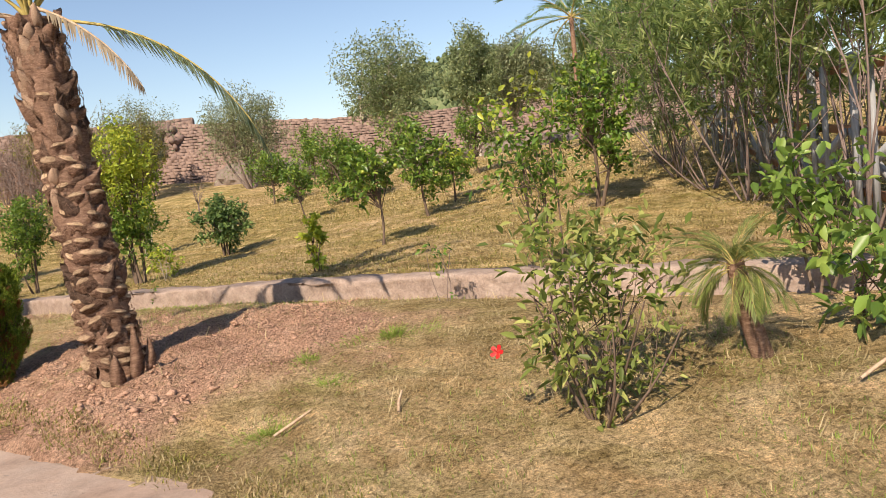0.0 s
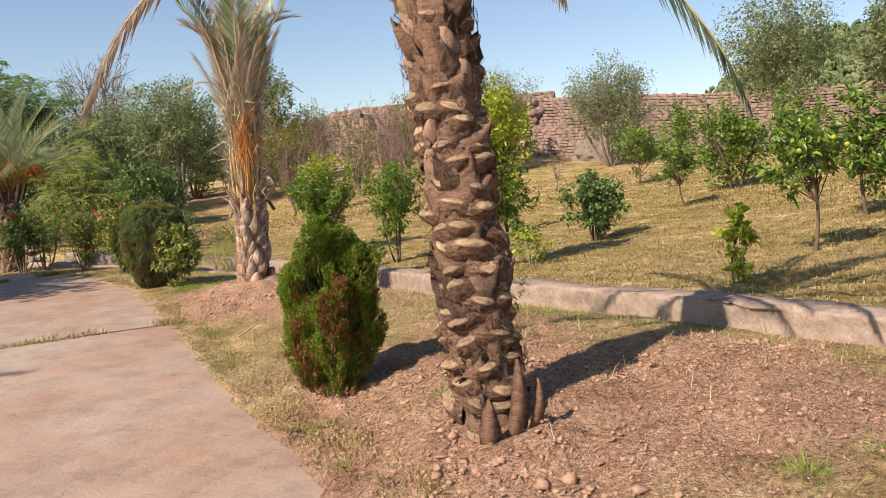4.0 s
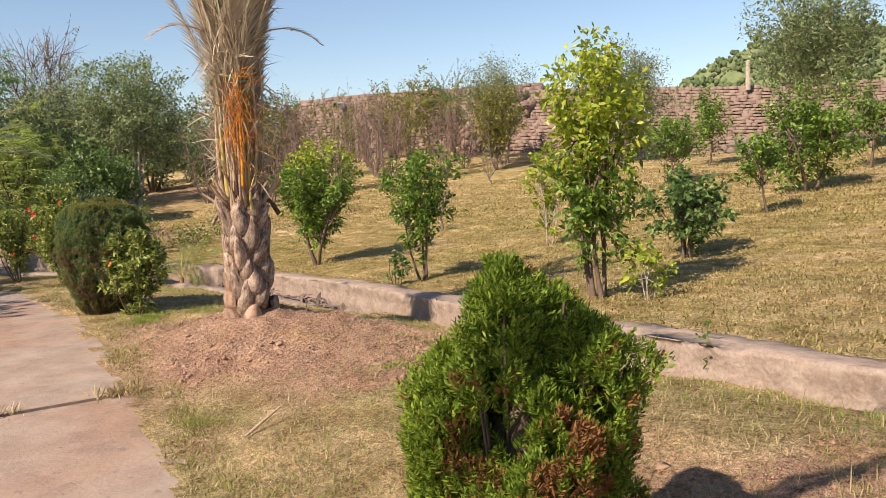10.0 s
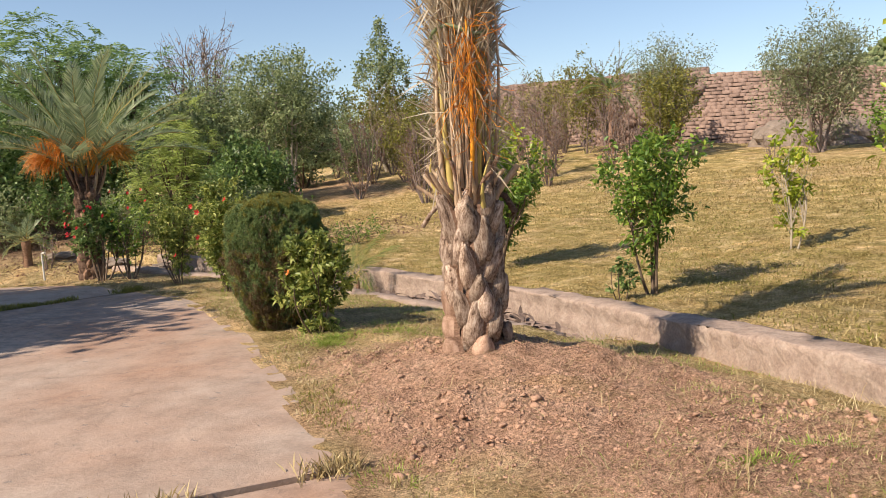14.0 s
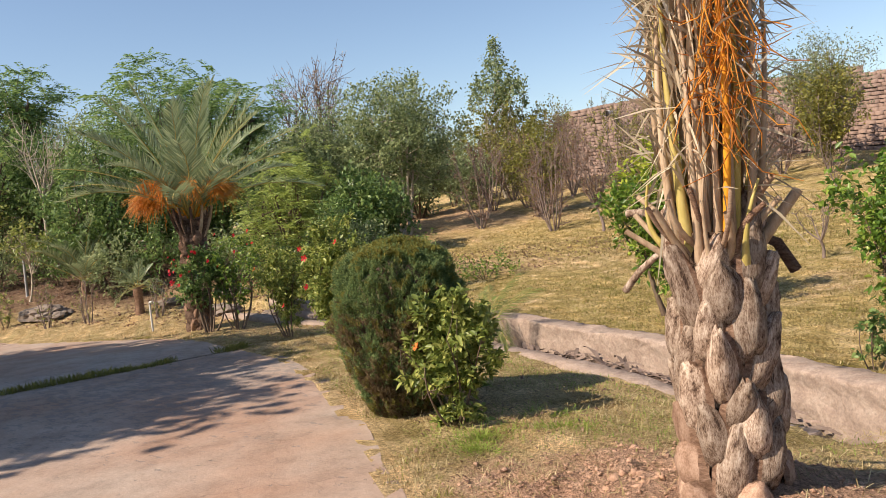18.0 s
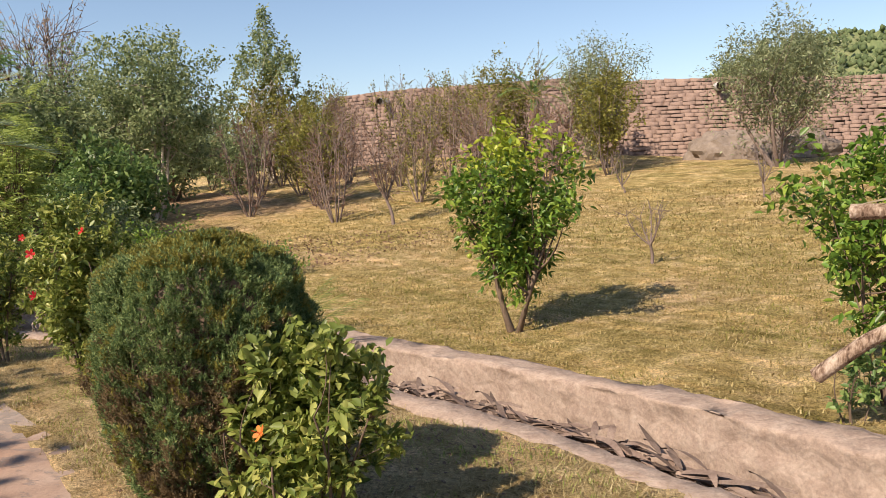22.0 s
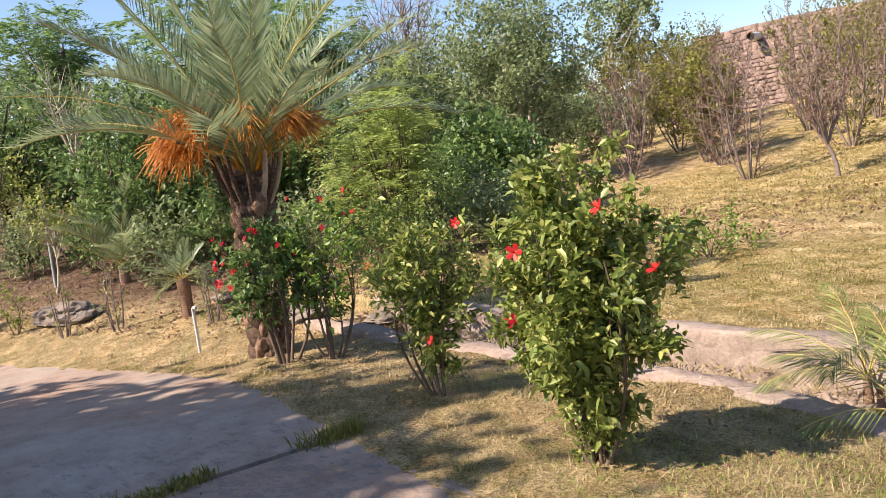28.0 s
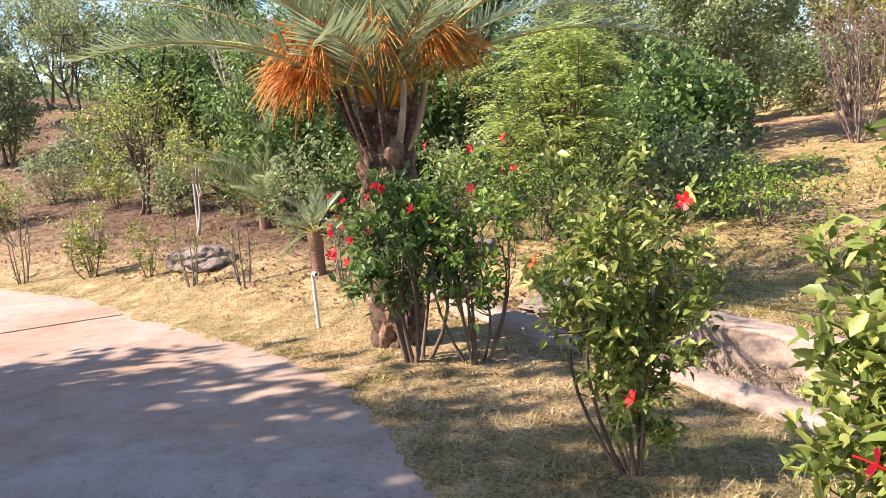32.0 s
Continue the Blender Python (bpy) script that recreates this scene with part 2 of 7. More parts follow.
WALLSTONE = rough_material("red_wall_stone", [(0.25, (0.13, 0.088, 0.072)), (0.5, (0.235, 0.165, 0.138)), (0.8, (0.35, 0.25, 0.205))], 2.2, 16, 0.95, 0.8, 0.04, None, 0.1, 0.08)
METAL = rough_material("galvanised_pipe", [(0.3, (0.42, 0.41, 0.39)), (0.8, (0.68, 0.67, 0.64))], 20, 120, 0.55, 0.2, 0.002)
WOOD = rough_material("weathered_bamboo", [(0.25, (0.15, 0.15, 0.15)), (0.55, (0.28, 0.285, 0.29)), (0.85, (0.44, 0.445, 0.45))], 6, 60, 0.85, 0.4, 0.004, (1, 1, 0.15), 0.2, 0.2)
RAIL = rough_material("rusty_rail", [(0.25, (0.16, 0.07, 0.035)), (0.55, (0.33, 0.17, 0.09)), (0.85, (0.48, 0.30, 0.18))], 6, 60, 0.8, 0.4, 0.004)
DEADFROND = rough_material("dead_frond_litter", [(0.25, (0.09, 0.06, 0.05)), (0.55, (0.20, 0.145, 0.12)), (0.85, (0.34, 0.27, 0.22))], 6, 60, 0.9, 0.4, 0.006, None, 0.15, 0.3)


def sawn_base_material(name, dark):
    """A palm leaf base: brown fibre, with the oval sawn face showing pale wood."""
    m, n, l, b = material(name, 0.92, 0.15)
    tc = n.new("ShaderNodeTexCoord")
    oi = n.new("ShaderNodeObjectInfo")
    co = tc.outputs["Object"]
    a = noise_node(n, l, 26, 5, 0.65, co, (1, 1, 2.5))
    f = noise_node(n, l, 120, 4, 0.7, co, (1, 1, 2.5))
    fibre = ramp(n, [(0.37, (0.042, 0.024, 0.016)), (0.5, (0.195, 0.114, 0.078)), (0.64, (0.41, 0.275, 0.195))])
    wood = ramp(n, [(0.37, (0.26, 0.165, 0.10)), (0.5, (0.53, 0.375, 0.240)), (0.63, (0.72, 0.55, 0.38))])
    h = n.new("ShaderNodeMath")
    h.operation = "MULTIPLY_ADD"
    l.new(f.outputs["Fac"], h.inputs[0])
    h.inputs[1].default_value = 0.5
    hh = n.new("ShaderNodeMath")
    hh.operation = "MULTIPLY"
    l.new(a.outputs["Fac"], hh.inputs[0])
    hh.inputs[1].default_value = 0.5
    l.new(hh.outputs[0], h.inputs[2])
    l.new(h.outputs[0], fibre.inputs[0])
    l.new(h.outputs[0], wood.inputs[0])
    sh = n.new("ShaderNodeMapRange")
    sh.inputs[3].default_value, sh.inputs[4].default_value = -0.02, 0.02
    l.new(oi.outputs["Random"], sh.inputs[0])
    off = n.new("ShaderNodeCombineXYZ")
    l.new(sh.outputs[0], off.inputs[1])
    off.inputs[2].default_value = 0.018
    d = n.new("ShaderNodeVectorMath")
    d.operation = "SUBTRACT"
    l.new(co, d.inputs[0])
    l.new(off.outputs[0], d.inputs[1])
    s = n.new("ShaderNodeVectorMath")
    s.operation = "MULTIPLY"
    l.new(d.outputs[0], s.inputs[0])
    s.inputs[1].default_value = (0.0, 17.0, 44.0)
    ln = n.new("ShaderNodeVectorMath")
    ln.operation = "LENGTH"
    l.new(s.outputs[0], ln.inputs[0])
    e = n.new("ShaderNodeMath")
    e.operation = "MULTIPLY_ADD"
    l.new(a.outputs["Fac"], e.inputs[0])
    e.inputs[1].default_value = 1.1
    l.new(ln.outputs["Value"], e.inputs[2])
    mask = ramp(n, [(0.0, (1, 1, 1)), (0.70, (1, 1, 1)), (0.78, (0, 0, 0))])
    half = n.new("ShaderNodeMath")
    half.operation = "MULTIPLY"
    half.inputs[1].default_value = 0.45
    l.new(e.outputs[0], half.inputs[0])
    l.new(half.outputs[0], mask.inputs[0])
    w = mixc(n, l, dark, wood.outputs[0], (0.14, 0.088, 0.062))
    c = mixc(n, l, mask.outputs[0], fibre.outputs[0], w)
    hs = n.new("ShaderNodeHueSaturation")
    k = n.new("ShaderNodeMapRange")
    k.inputs[3].default_value, k.inputs[4].default_value = 0.75, 1.2
    l.new(oi.outputs["Random"], k.inputs[0])
    l.new(k.outputs[0], hs.inputs["Value"])
    l.new(c, hs.inputs["Color"])
    l.new(hs.outputs[0], b.inputs["Base Color"])
    bumped(n, l, b, h.outputs[0], 1.0, 0.02)
    return m


SAWN, SAWN_OLD = sawn_base_material("sawn_palm_base", 0.0), sawn_base_material("weathered_sawn_palm_base", 0.18)


def concrete_material():
    m, n, l, b = material("worn_concrete", 0.88, 0.2)
    g = n.new("ShaderNodeNewGeometry")
    oi = n.new("ShaderNodeObjectInfo")
    big = noise_node(n, l, 0.55, 5, 0.6, g.outputs["Position"])
    mid = noise_node(n, l, 3.2, 6, 0.7, g.outputs["Position"])
    fine = noise_node(n, l, 45, 4, 0.7, g.outputs["Position"])
    r1 = ramp(n, [(0.34, (0.385, 0.245, 0.178)), (0.5, (0.415, 0.305, 0.243)), (0.68, (0.445, 0.370, 0.315))])
    l.new(big.outputs["Fac"], r1.inputs[0])
    r2 = ramp(n, [(0.30, (0.55, 0.54, 0.53)), (0.52, (0.86, 0.86, 0.86)), (0.75, (1.08, 1.07, 1.05))])
    l.new(mid.outputs["Fac"], r2.inputs[0])
    c = mixc(n, l, 0.75, r1.outputs[0], r2.outputs[0], "MULTIPLY")
    r3 = ramp(n, [(0.3, (0.75, 0.75, 0.75)), (0.7, (1.1, 1.1, 1.1))])
    l.new(fine.outputs["Fac"], r3.inputs[0])
    c = mixc(n, l, 0.6, c, r3.outputs[0], "MULTIPLY")
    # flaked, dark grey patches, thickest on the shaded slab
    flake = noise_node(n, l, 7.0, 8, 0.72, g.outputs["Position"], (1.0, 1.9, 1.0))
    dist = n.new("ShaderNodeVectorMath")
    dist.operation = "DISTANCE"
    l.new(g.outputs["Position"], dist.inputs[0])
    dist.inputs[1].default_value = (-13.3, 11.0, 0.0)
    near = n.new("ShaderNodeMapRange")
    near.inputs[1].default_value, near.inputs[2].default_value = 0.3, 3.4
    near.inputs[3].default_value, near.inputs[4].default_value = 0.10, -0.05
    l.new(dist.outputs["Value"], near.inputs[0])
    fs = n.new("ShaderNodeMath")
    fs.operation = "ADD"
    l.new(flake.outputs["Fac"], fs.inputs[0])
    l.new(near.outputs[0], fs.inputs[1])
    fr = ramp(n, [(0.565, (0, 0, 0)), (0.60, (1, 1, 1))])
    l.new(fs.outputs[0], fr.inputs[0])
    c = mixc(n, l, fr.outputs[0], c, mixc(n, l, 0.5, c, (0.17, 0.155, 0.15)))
    # hairline cracks
    vw = n.new("ShaderNodeVectorMath")
    vw.operation = "MULTIPLY_ADD"
    l.new(mid.outputs["Color"], vw.inputs[0])
    vw.inputs[1].default_value = (0.5, 0.5, 0.0)
    l.new(g.outputs["Position"], vw.inputs[2])
    crack = n.new("ShaderNodeTexVoronoi")
    crack.feature = "DISTANCE_TO_EDGE"
    crack.inputs["Scale"].default_value = 0.42
    l.new(vw.outputs[0], crack.inputs["Vector"])
    cr = ramp(n, [(0.0, (0.35, 0.35, 0.35)), (0.006, (1, 1, 1))])
    l.new(crack.outputs["Distance"], cr.inputs[0])
    c = mixc(n, l, 0.22, c, cr.outputs[0], "MULTIPLY")
    l.new(c, b.inputs["Base Color"])
    a = n.new("ShaderNodeMath")
    a.operation = "ADD"
    l.new(mid.outputs["Fac"], a.inputs[0])
    l.new(fine.outputs["Fac"], a.inputs[1])
    a2 = n.new("ShaderNodeMath")
    a2.operation = "SUBTRACT"
    l.new(a.outputs[0], a2.inputs[0])
    l.new(fr.outputs[0], a2.inputs[1])
    bumped(n, l, b, a2.outputs[0], 0.45, 0.010)
    return m


def drain_material():
    """Rubble stones set in grey-pink mortar."""
    m, n, l, b = material("rubble_masonry", 0.92, 0.15)
    g = n.new("ShaderNodeNewGeometry")
    warp = noise_node(n, l, 5, 3, 0.6, g.outputs["Position"])
    wv = n.new("ShaderNodeVectorMath")
    wv.operation = "MULTIPLY_ADD"
    l.new(warp.outputs["Color"], wv.inputs[0])
    wv.inputs[1].default_value = (0.06, 0.06, 0.06)
    l.new(g.outputs["Position"], wv.inputs[2])
    v = n.new("ShaderNodeTexVoronoi")
    v.feature = "DISTANCE_TO_EDGE"
    v.inputs["Scale"].default_value = 7.5
    l.new(wv.outputs[0], v.inputs["Vector"])
    nz = noise_node(n, l, 7, 6, 0.75, g.outputs["Position"])
    fz = noise_node(n, l, 50, 4, 0.7, g.outputs["Position"])
    stone = ramp(n, [(0.32, (0.22, 0.155, 0.125)), (0.5, (0.34, 0.255, 0.21)), (0.68, (0.46, 0.37, 0.31))])
    l.new(nz.outputs["Fac"], stone.inputs[0])
    joint = ramp(n, [(0.02, (0.5, 0.5, 0.5)), (0.20, (0.8, 0.8, 0.8))])
    l.new(v.outputs["Distance"], joint.inputs[0])
    c = mixc(n, l, joint.outputs[0], (0.37, 0.29, 0.24), stone.outputs[0])
    r3 = ramp(n, [(0.3, (0.6, 0.6, 0.6)), (0.7, (1.1, 1.1, 1.1))])
    l.new(fz.outputs["Fac"], r3.inputs[0])
    c = mixc(n, l, 0.7, c, r3.outputs[0], "MULTIPLY")
    l.new(c, b.inputs["Base Color"])
    a = n.new("ShaderNodeMath")
    a.operation = "ADD"
    l.new(joint.outputs[0], a.inputs[0])
    l.new(nz.outputs["Fac"], a.inputs[1])
    bumped(n, l, b, a.outputs[0], 0.65, 0.018)
    return m


def ground_material():
    """Dry lawn, straw and red soil; the attributes soil and straw say where each lies."""
    m, n, l, b = material("dry_ground", 0.97, 0.05)
    g = n.new("ShaderNodeNewGeometry")
    at = n.new("ShaderNodeAttribute")
    at.attribute_name = "soil"
    at2 = n.new("ShaderNodeAttribute")
    at2.attribute_name = "straw"
    at3 = n.new("ShaderNodeAttribute")
    at3.attribute_name = "litter"
    big = noise_node(n, l, 0.5, 5, 0.65, g.outputs["Position"])
    mid = noise_node(n, l, 4, 6, 0.7, g.outputs["Position"])
    fine = noise_node(n, l, 38, 6, 0.75, g.outputs["Position"])
    lawn = ramp(n, [(0.3, (0.22, 0.18, 0.070)), (0.5, (0.39, 0.31, 0.14)), (0.68, (0.58, 0.465, 0.27))])
    l.new(mid.outputs["Fac"], lawn.inputs[0])
    dry = ramp(n, [(0.3, (0.36, 0.26, 0.14)), (0.55, (0.48, 0.37, 0.22)), (0.75, (0.58, 0.46, 0.30))])
    l.new(mid.outputs["Fac"], dry.inputs[0])
    soil = ramp(n, [(0.3, (0.33, 0.190, 0.128)), (0.5, (0.465, 0.288, 0.200)), (0.7, (0.565, 0.375, 0.27))])
    l.new(mid.outputs["Fac"], soil.inputs[0])
    patch = ramp(n, [(0.52, (0, 0, 0)), (0.66, (1, 1, 1))])
    l.new(big.outputs["Fac"], patch.inputs[0])
    c = mixc(n, l, patch.outputs[0], lawn.outputs[0], dry.outputs[0])
    c = mixc(n, l, at2.outputs["Fac"], c, dry.outputs[0])
    spots = noise_node(n, l, 2.3, 6, 0.7, g.outputs["Position"])
    sr = ramp(n, [(0.38, (0.70, 0.64, 0.54)), (0.52, (1.08, 1.04, 1.02)), (0.66, (1.42, 1.34, 1.34))])
    l.new(spots.outputs["Fac"], sr.inputs[0])
    c = mixc(n, l, 0.85, c, sr.outputs[0], "MULTIPLY")
    # swathes of the mower, along the drain
    along, across, way = n.new("ShaderNodeVectorMath"), n.new("ShaderNodeVectorMath"), n.new("ShaderNodeCombineXYZ")
    for node, v, k in ((along, (-0.829 * .5, 0.559 * .5, 0.0), 0), (across, (0.559 * 3.2, 0.829 * 3.2, 0.0), 1)):
        node.operation = "DOT_PRODUCT"
        l.new(g.outputs["Position"], node.inputs[0])
        node.inputs[1].default_value = v
        l.new(node.outputs["Value"], way.inputs[k])
    swath = noise_node(n, l, 1.0, 6, 0.68, way.outputs[0])
    sw = ramp(n, [(0.36, (0.58, 0.64, 0.46)), (0.5, (1.0, 1.0, 0.98)), (0.64, (1.32, 1.22, 1.16))])
    l.new(swath.outputs["Fac"], sw.inputs[0])
    c = mixc(n, l, 0.8, c, sw.outputs[0], "MULTIPLY")
    c = mixc(n, l, at.outputs["Fac"], c, soil.outputs[0])
    # leaf litter, its brown deepened to include the shade under the grove
    lit = ramp(n, [(0.35, (0.09, 0.055, 0.04)), (0.55, (0.19, 0.125, 0.09)), (0.7, (0.32, 0.21, 0.15))])
    l.new(mid.outputs["Fac"], lit.inputs[0])
    c = mixc(n, l, at3.outputs["Fac"], c, lit.outputs[0])
    r3 = ramp(n, [(0.36, (0.34, 0.33, 0.31)), (0.5, (1.02, 1.02, 1.02)), (0.64, (1.5, 1.5, 1.5))])
    l.new(fine.outputs["Fac"], r3.inputs[0])
    c = mixc(n, l, 0.85, c, r3.outputs[0], "MULTIPLY")
    grain = noise_node(n, l, 130, 4, 0.7, g.outputs["Position"])
    r4 = ramp(n, [(0.38, (0.5, 0.49, 0.47)), (0.5, (1.0, 1.0, 1.0)), (0.62, (1.35, 1.35, 1.35))])
    l.new(grain.outputs["Fac"], r4.inputs[0])
    c = mixc(n, l, 0.7, c, r4.outputs[0], "MULTIPLY")
    l.new(c, b.inputs["Base Color"])
    a = n.new("ShaderNodeMath")
    a.operation = "ADD"
    l.new(mid.outputs["Fac"], a.inputs[0])
    l.new(fine.outputs["Fac"], a.inputs[1])
    bumped(n, l, b, a.outputs[0], 1.0, 0.045)
    return m


CONCRETE, DRAIN, GROUND = concrete_material(), drain_material(), ground_material()

# ---- mesh helpers ----


class Geo:
    """Gathers vertices and faces, then becomes one mesh object."""

    def __init__(self):
        self.v, self.f, self.n = [], [], 0

    def add(self, v, f, mi=0):
        v, f = np.asarray(v, float), np.asarray(f, int)
        if len(v) == 0 or len(f) == 0:
            return self
        self.v.append(v)
        self.f.append((f + self.n, mi))
        self.n += len(v)
        return self

    def data(self, name, mats, smooth=False):
        me = bpy.data.meshes.new(name)
        v = np.concatenate(self.v)
        me.vertices.add(len(v))
        me.vertices.foreach_set("co", v.ravel())
        loops = np.concatenate([f.ravel() for f, _ in self.f])
        sizes = np.concatenate([np.full(len(f), f.shape[1]) for f, _ in self.f])
        index = np.concatenate([np.full(len(f), k) for f, k in self.f])
        me.loops.add(len(loops))
        me.loops.foreach_set("vertex_index", loops)
        me.polygons.add(len(sizes))
        me.polygons.foreach_set("loop_start", np.concatenate([[0], np.cumsum(sizes)[:-1]]))
        me.polygons.foreach_set("material_index", index)
        if smooth:
            me.polygons.foreach_set("use_smooth", np.ones(len(sizes), bool))
        for m in mats if isinstance(mats, (list, tuple)) else [mats]:
            me.materials.append(m)
        me.update(calc_edges=True)
        return me


def part(name, geo, mats, parent=None, label="", smooth=False, m=None):
    """Links a Geo (or ready mesh data) as one mesh object under parent."""
    ob = new(name, geo.data(name, mats, smooth) if isinstance(geo, Geo) else geo)
    if parent is not None:
        ob.parent = parent
    if m is not None:
        ob.matrix_basis = m
    if label:
        ob["label"] = label
    return ob


def thing(name, label, category, x, y, z, group="", kind=""):
    ob = new(name)
    ob.empty_display_size = 0.1
    ob.location = (x, y, z)
    return tagged(ob, label, category, group, kind)


def unit(a):
    a = np.asarray(a, float)
    return a / np.maximum(np.linalg.norm(a, axis=-1, keepdims=True), 1e-9)


def tube(pts, rad, n=6, cap=True):
    pts = np.asarray(pts, float)
    rad = np.broadcast_to(np.asarray(rad, float), (len(pts),))
    d = unit(np.gradient(pts, axis=0))
    ref = np.where(np.abs(d[:, 2:3]) > 0.95, np.array([[1.0, 0, 0]]), np.array([[0, 0, 1.0]]))
    if np.abs(d[:, 2]).max() > 0.95:
        ref = np.broadcast_to(np.array([[1.0, 0.05, 0]]), d.shape)
    a = unit(np.cross(d, ref))
    b = np.cross(d, a)
    th = np.linspace(0, 2 * np.pi, n, endpoint=False)
    v = (pts[:, None] + rad[:, None, None] * (np.cos(th)[None, :, None] * a[:, None] + np.sin(th)[None, :, None] * b[:, None])).reshape(-1, 3)
    i, j = np.meshgrid(np.arange(len(pts) - 1), np.arange(n), indexing="ij")
    i, j = i.ravel(), j.ravel()
    k = (j + 1) % n
    f = np.stack([i * n + j, i * n + k, (i + 1) * n + k, (i + 1) * n + j], 1)
    return v, f


def curve(a, b, bend, k=5):
    """Points from a to b, bowed by the vector bend."""
    t = np.linspace(0, 1, k)[:, None]
    return (1 - t) * np.asarray(a, float) + t * np.asarray(b, float) + 4 * t * (1 - t) * np.asarray(bend, float)


def leaves(pos, way, length, width, rng, fold=0.12, droop=0.15, simple=False):
    """One leaf blade at each pos, along way: two folded halves, or one plain blade where simple."""
    n = len(pos)
    way = unit(way)
    r = rng.normal(size=(n, 3)) * 0.6 + np.array([0, 0, 1.0])
    side = unit(np.cross(way, r))
    up = np.cross(side, way)
    L = np.broadcast_to(np.asarray(length, float), (n,))[:, None]
    W = np.broadcast_to(np.asarray(width, float), (n,))[:, None]
    tip = pos + way * L - np.array([0, 0, 1.0]) * droop * L
    if simple:
        mid = pos + way * L * 0.5
        v = np.stack([pos, mid + side * W * 0.5, tip, mid - side * W * 0.5], 1).reshape(-1, 3)
        return v, np.arange(4 * n).reshape(n, 4)
    a, c = pos + way * L * 0.34 + up * fold * W, pos + way * L * 0.70 + up * fold * W - np.array([0, 0, 1.0]) * droop * 0.4 * L
    v = np.stack([pos, a + side * W * 0.5, c + side * W * 0.36, tip, c - side * W * 0.36, a - side * W * 0.5], 1).reshape(-1, 3)
    k = np.arange(n)[:, None] * 6
    return v, np.concatenate([k + np.array([[0, 1, 2, 3]]), k + np.array([[0, 3, 4, 5]])])


def lattice(ix, iy, seed):
    h = (ix * 374761393 + iy * 668265263 + seed * 1442695041) & 0xFFFFFFFF
    h = ((h ^ (h >> 13)) * 1274126177) & 0xFFFFFFFF
    return ((h ^ (h >> 16)) & 0xFFFF) / 65535.0


def vnoise(x, y, seed=0):
    """Smooth noise in 0..1 on arrays."""
    x, y = np.asarray(x, float), np.asarray(y, float)
    ix, iy = np.floor(x).astype(np.int64), np.floor(y).astype(np.int64)
    fx, fy = x - ix, y - iy
    fx, fy = fx * fx * (3 - 2 * fx), fy * fy * (3 - 2 * fy)
    a, b = lattice(ix, iy, seed), lattice(ix + 1, iy, seed)
    c, d = lattice(ix, iy + 1, seed), lattice(ix + 1, iy + 1, seed)
    return (a * (1 - fx) + b * fx) * (1 - fy) + (c * (1 - fx) + d * fx) * fy


# ---- lie of the land: s runs along the path, d across it towards the slope ----
UX, UY = -0.829, 0.559


def to_sd(x, y):
    return x * UX + y * UY, x * UY - y * UX


def to_xy(s, d):
    return UX * s + UY * d, UY * s - UX * d


def path_z(s):
    return np.interp(s, [-10, 0, 5, 7, 10, 14, 20, 25, 40, 60], [.25, .2, .1, .07, .13, .07, 0, -.3, -.4, -.4])


def bank_z(s):
    return np.interp(s, [-10, 0, 5, 8, 12, 15, 17, 22, 28, 32, 40, 60], [.7, .62, .55, .42, .18, .07, 0, .05, .25, .6, .9, .9])


def path_edge(s):
    return np.interp(s, [-12, 2.5, 5.7, 8.3, 10.2, 13.6, 16.1, 17.8, 19.2, 21.3, 22.6, 24.6, 27, 28.9, 36, 60], [1.9, 2.15, 2.45, 2.62, 2.8, 3.02, 3.0, 2.8, 2.33, 1.57, .8, -.86, -2.9, -5.2, -14, -40])


def drain_d(s):
    return np.interp(s, [-12, 0, 7, 9, 10, 11.8, 14, 16, 18, 19, 20, 21, 23, 28, 40, 60], [5.1, 5.2, 5.25, 5.4, 5.6, 5.92, 6.1, 6.05, 5.75, 5.5, 4.9, 4.4, 3.3, 1, -5, -16])


def land(x, y):
    """Height of the ground at x, y, without the fine lumps."""
    x, y = np.asarray(x, float), np.asarray(y, float)
    s, d = to_sd(x, y)
    zp, zk, e, k = path_z(s), bank_z(s), path_edge(s), drain_d(s)
    t = np.clip((d - e) / (k - e), 0, 1)
    swell = np.interp(s, [-10, 10, 15, 20], [.17, .17, .08, .04]) * np.sin(np.pi * t) ** 1.0
    verge = zp + (zk - np.interp(s, [0, 6, 10, 14], [.13, .15, .19, .2]) - zp) * t * t * (3 - 2 * t) + swell
    up = np.interp(d, [6.3, 9, 15.7, 21, 24, 80], [0, .14, .9, 1.5, 1.62, 1.7])
    z = np.where(d < k + .16, verge, zk + up)
    for mx, my, hh, w in ((-2.27, 5.1, .16, .75), (-7.1, 9.58, .20, .8), (-3.65, 5.95, .05, .5)):
        z = z + hh * np.exp(-((x - mx) ** 2 + (y - my) ** 2) / (w * w))
    # the red hillside in the west
    w = np.clip((-x - 31) / 26, 0, 1)
    z = z + 4.6 * w * w * (3 - 2 * w) * np.clip((34 - y) / 16, 0, 1) * np.clip((y + 30) / 20, 0, 1)
    return z


def at(x, y):
    return float(land(x, y))


DUG = ((-2.2, 5.2, 1.3), (-3.4, 5.9, .9), (-7.0, 9.4, 1.25), (-6.5, 8.7, 1.0), (-5.8, 8.6, 1.0), (-6.2, 9.7, 1.0), (-2.4, 4.6, 1.0), (-1.5, 5.0, .9), (-2.9, 6.6, .9), (-1.1, 5.5, .8), (-5.3, 8.9, .8), (-1.3, 6.3, .6), (-7.9, 9.9, .7))


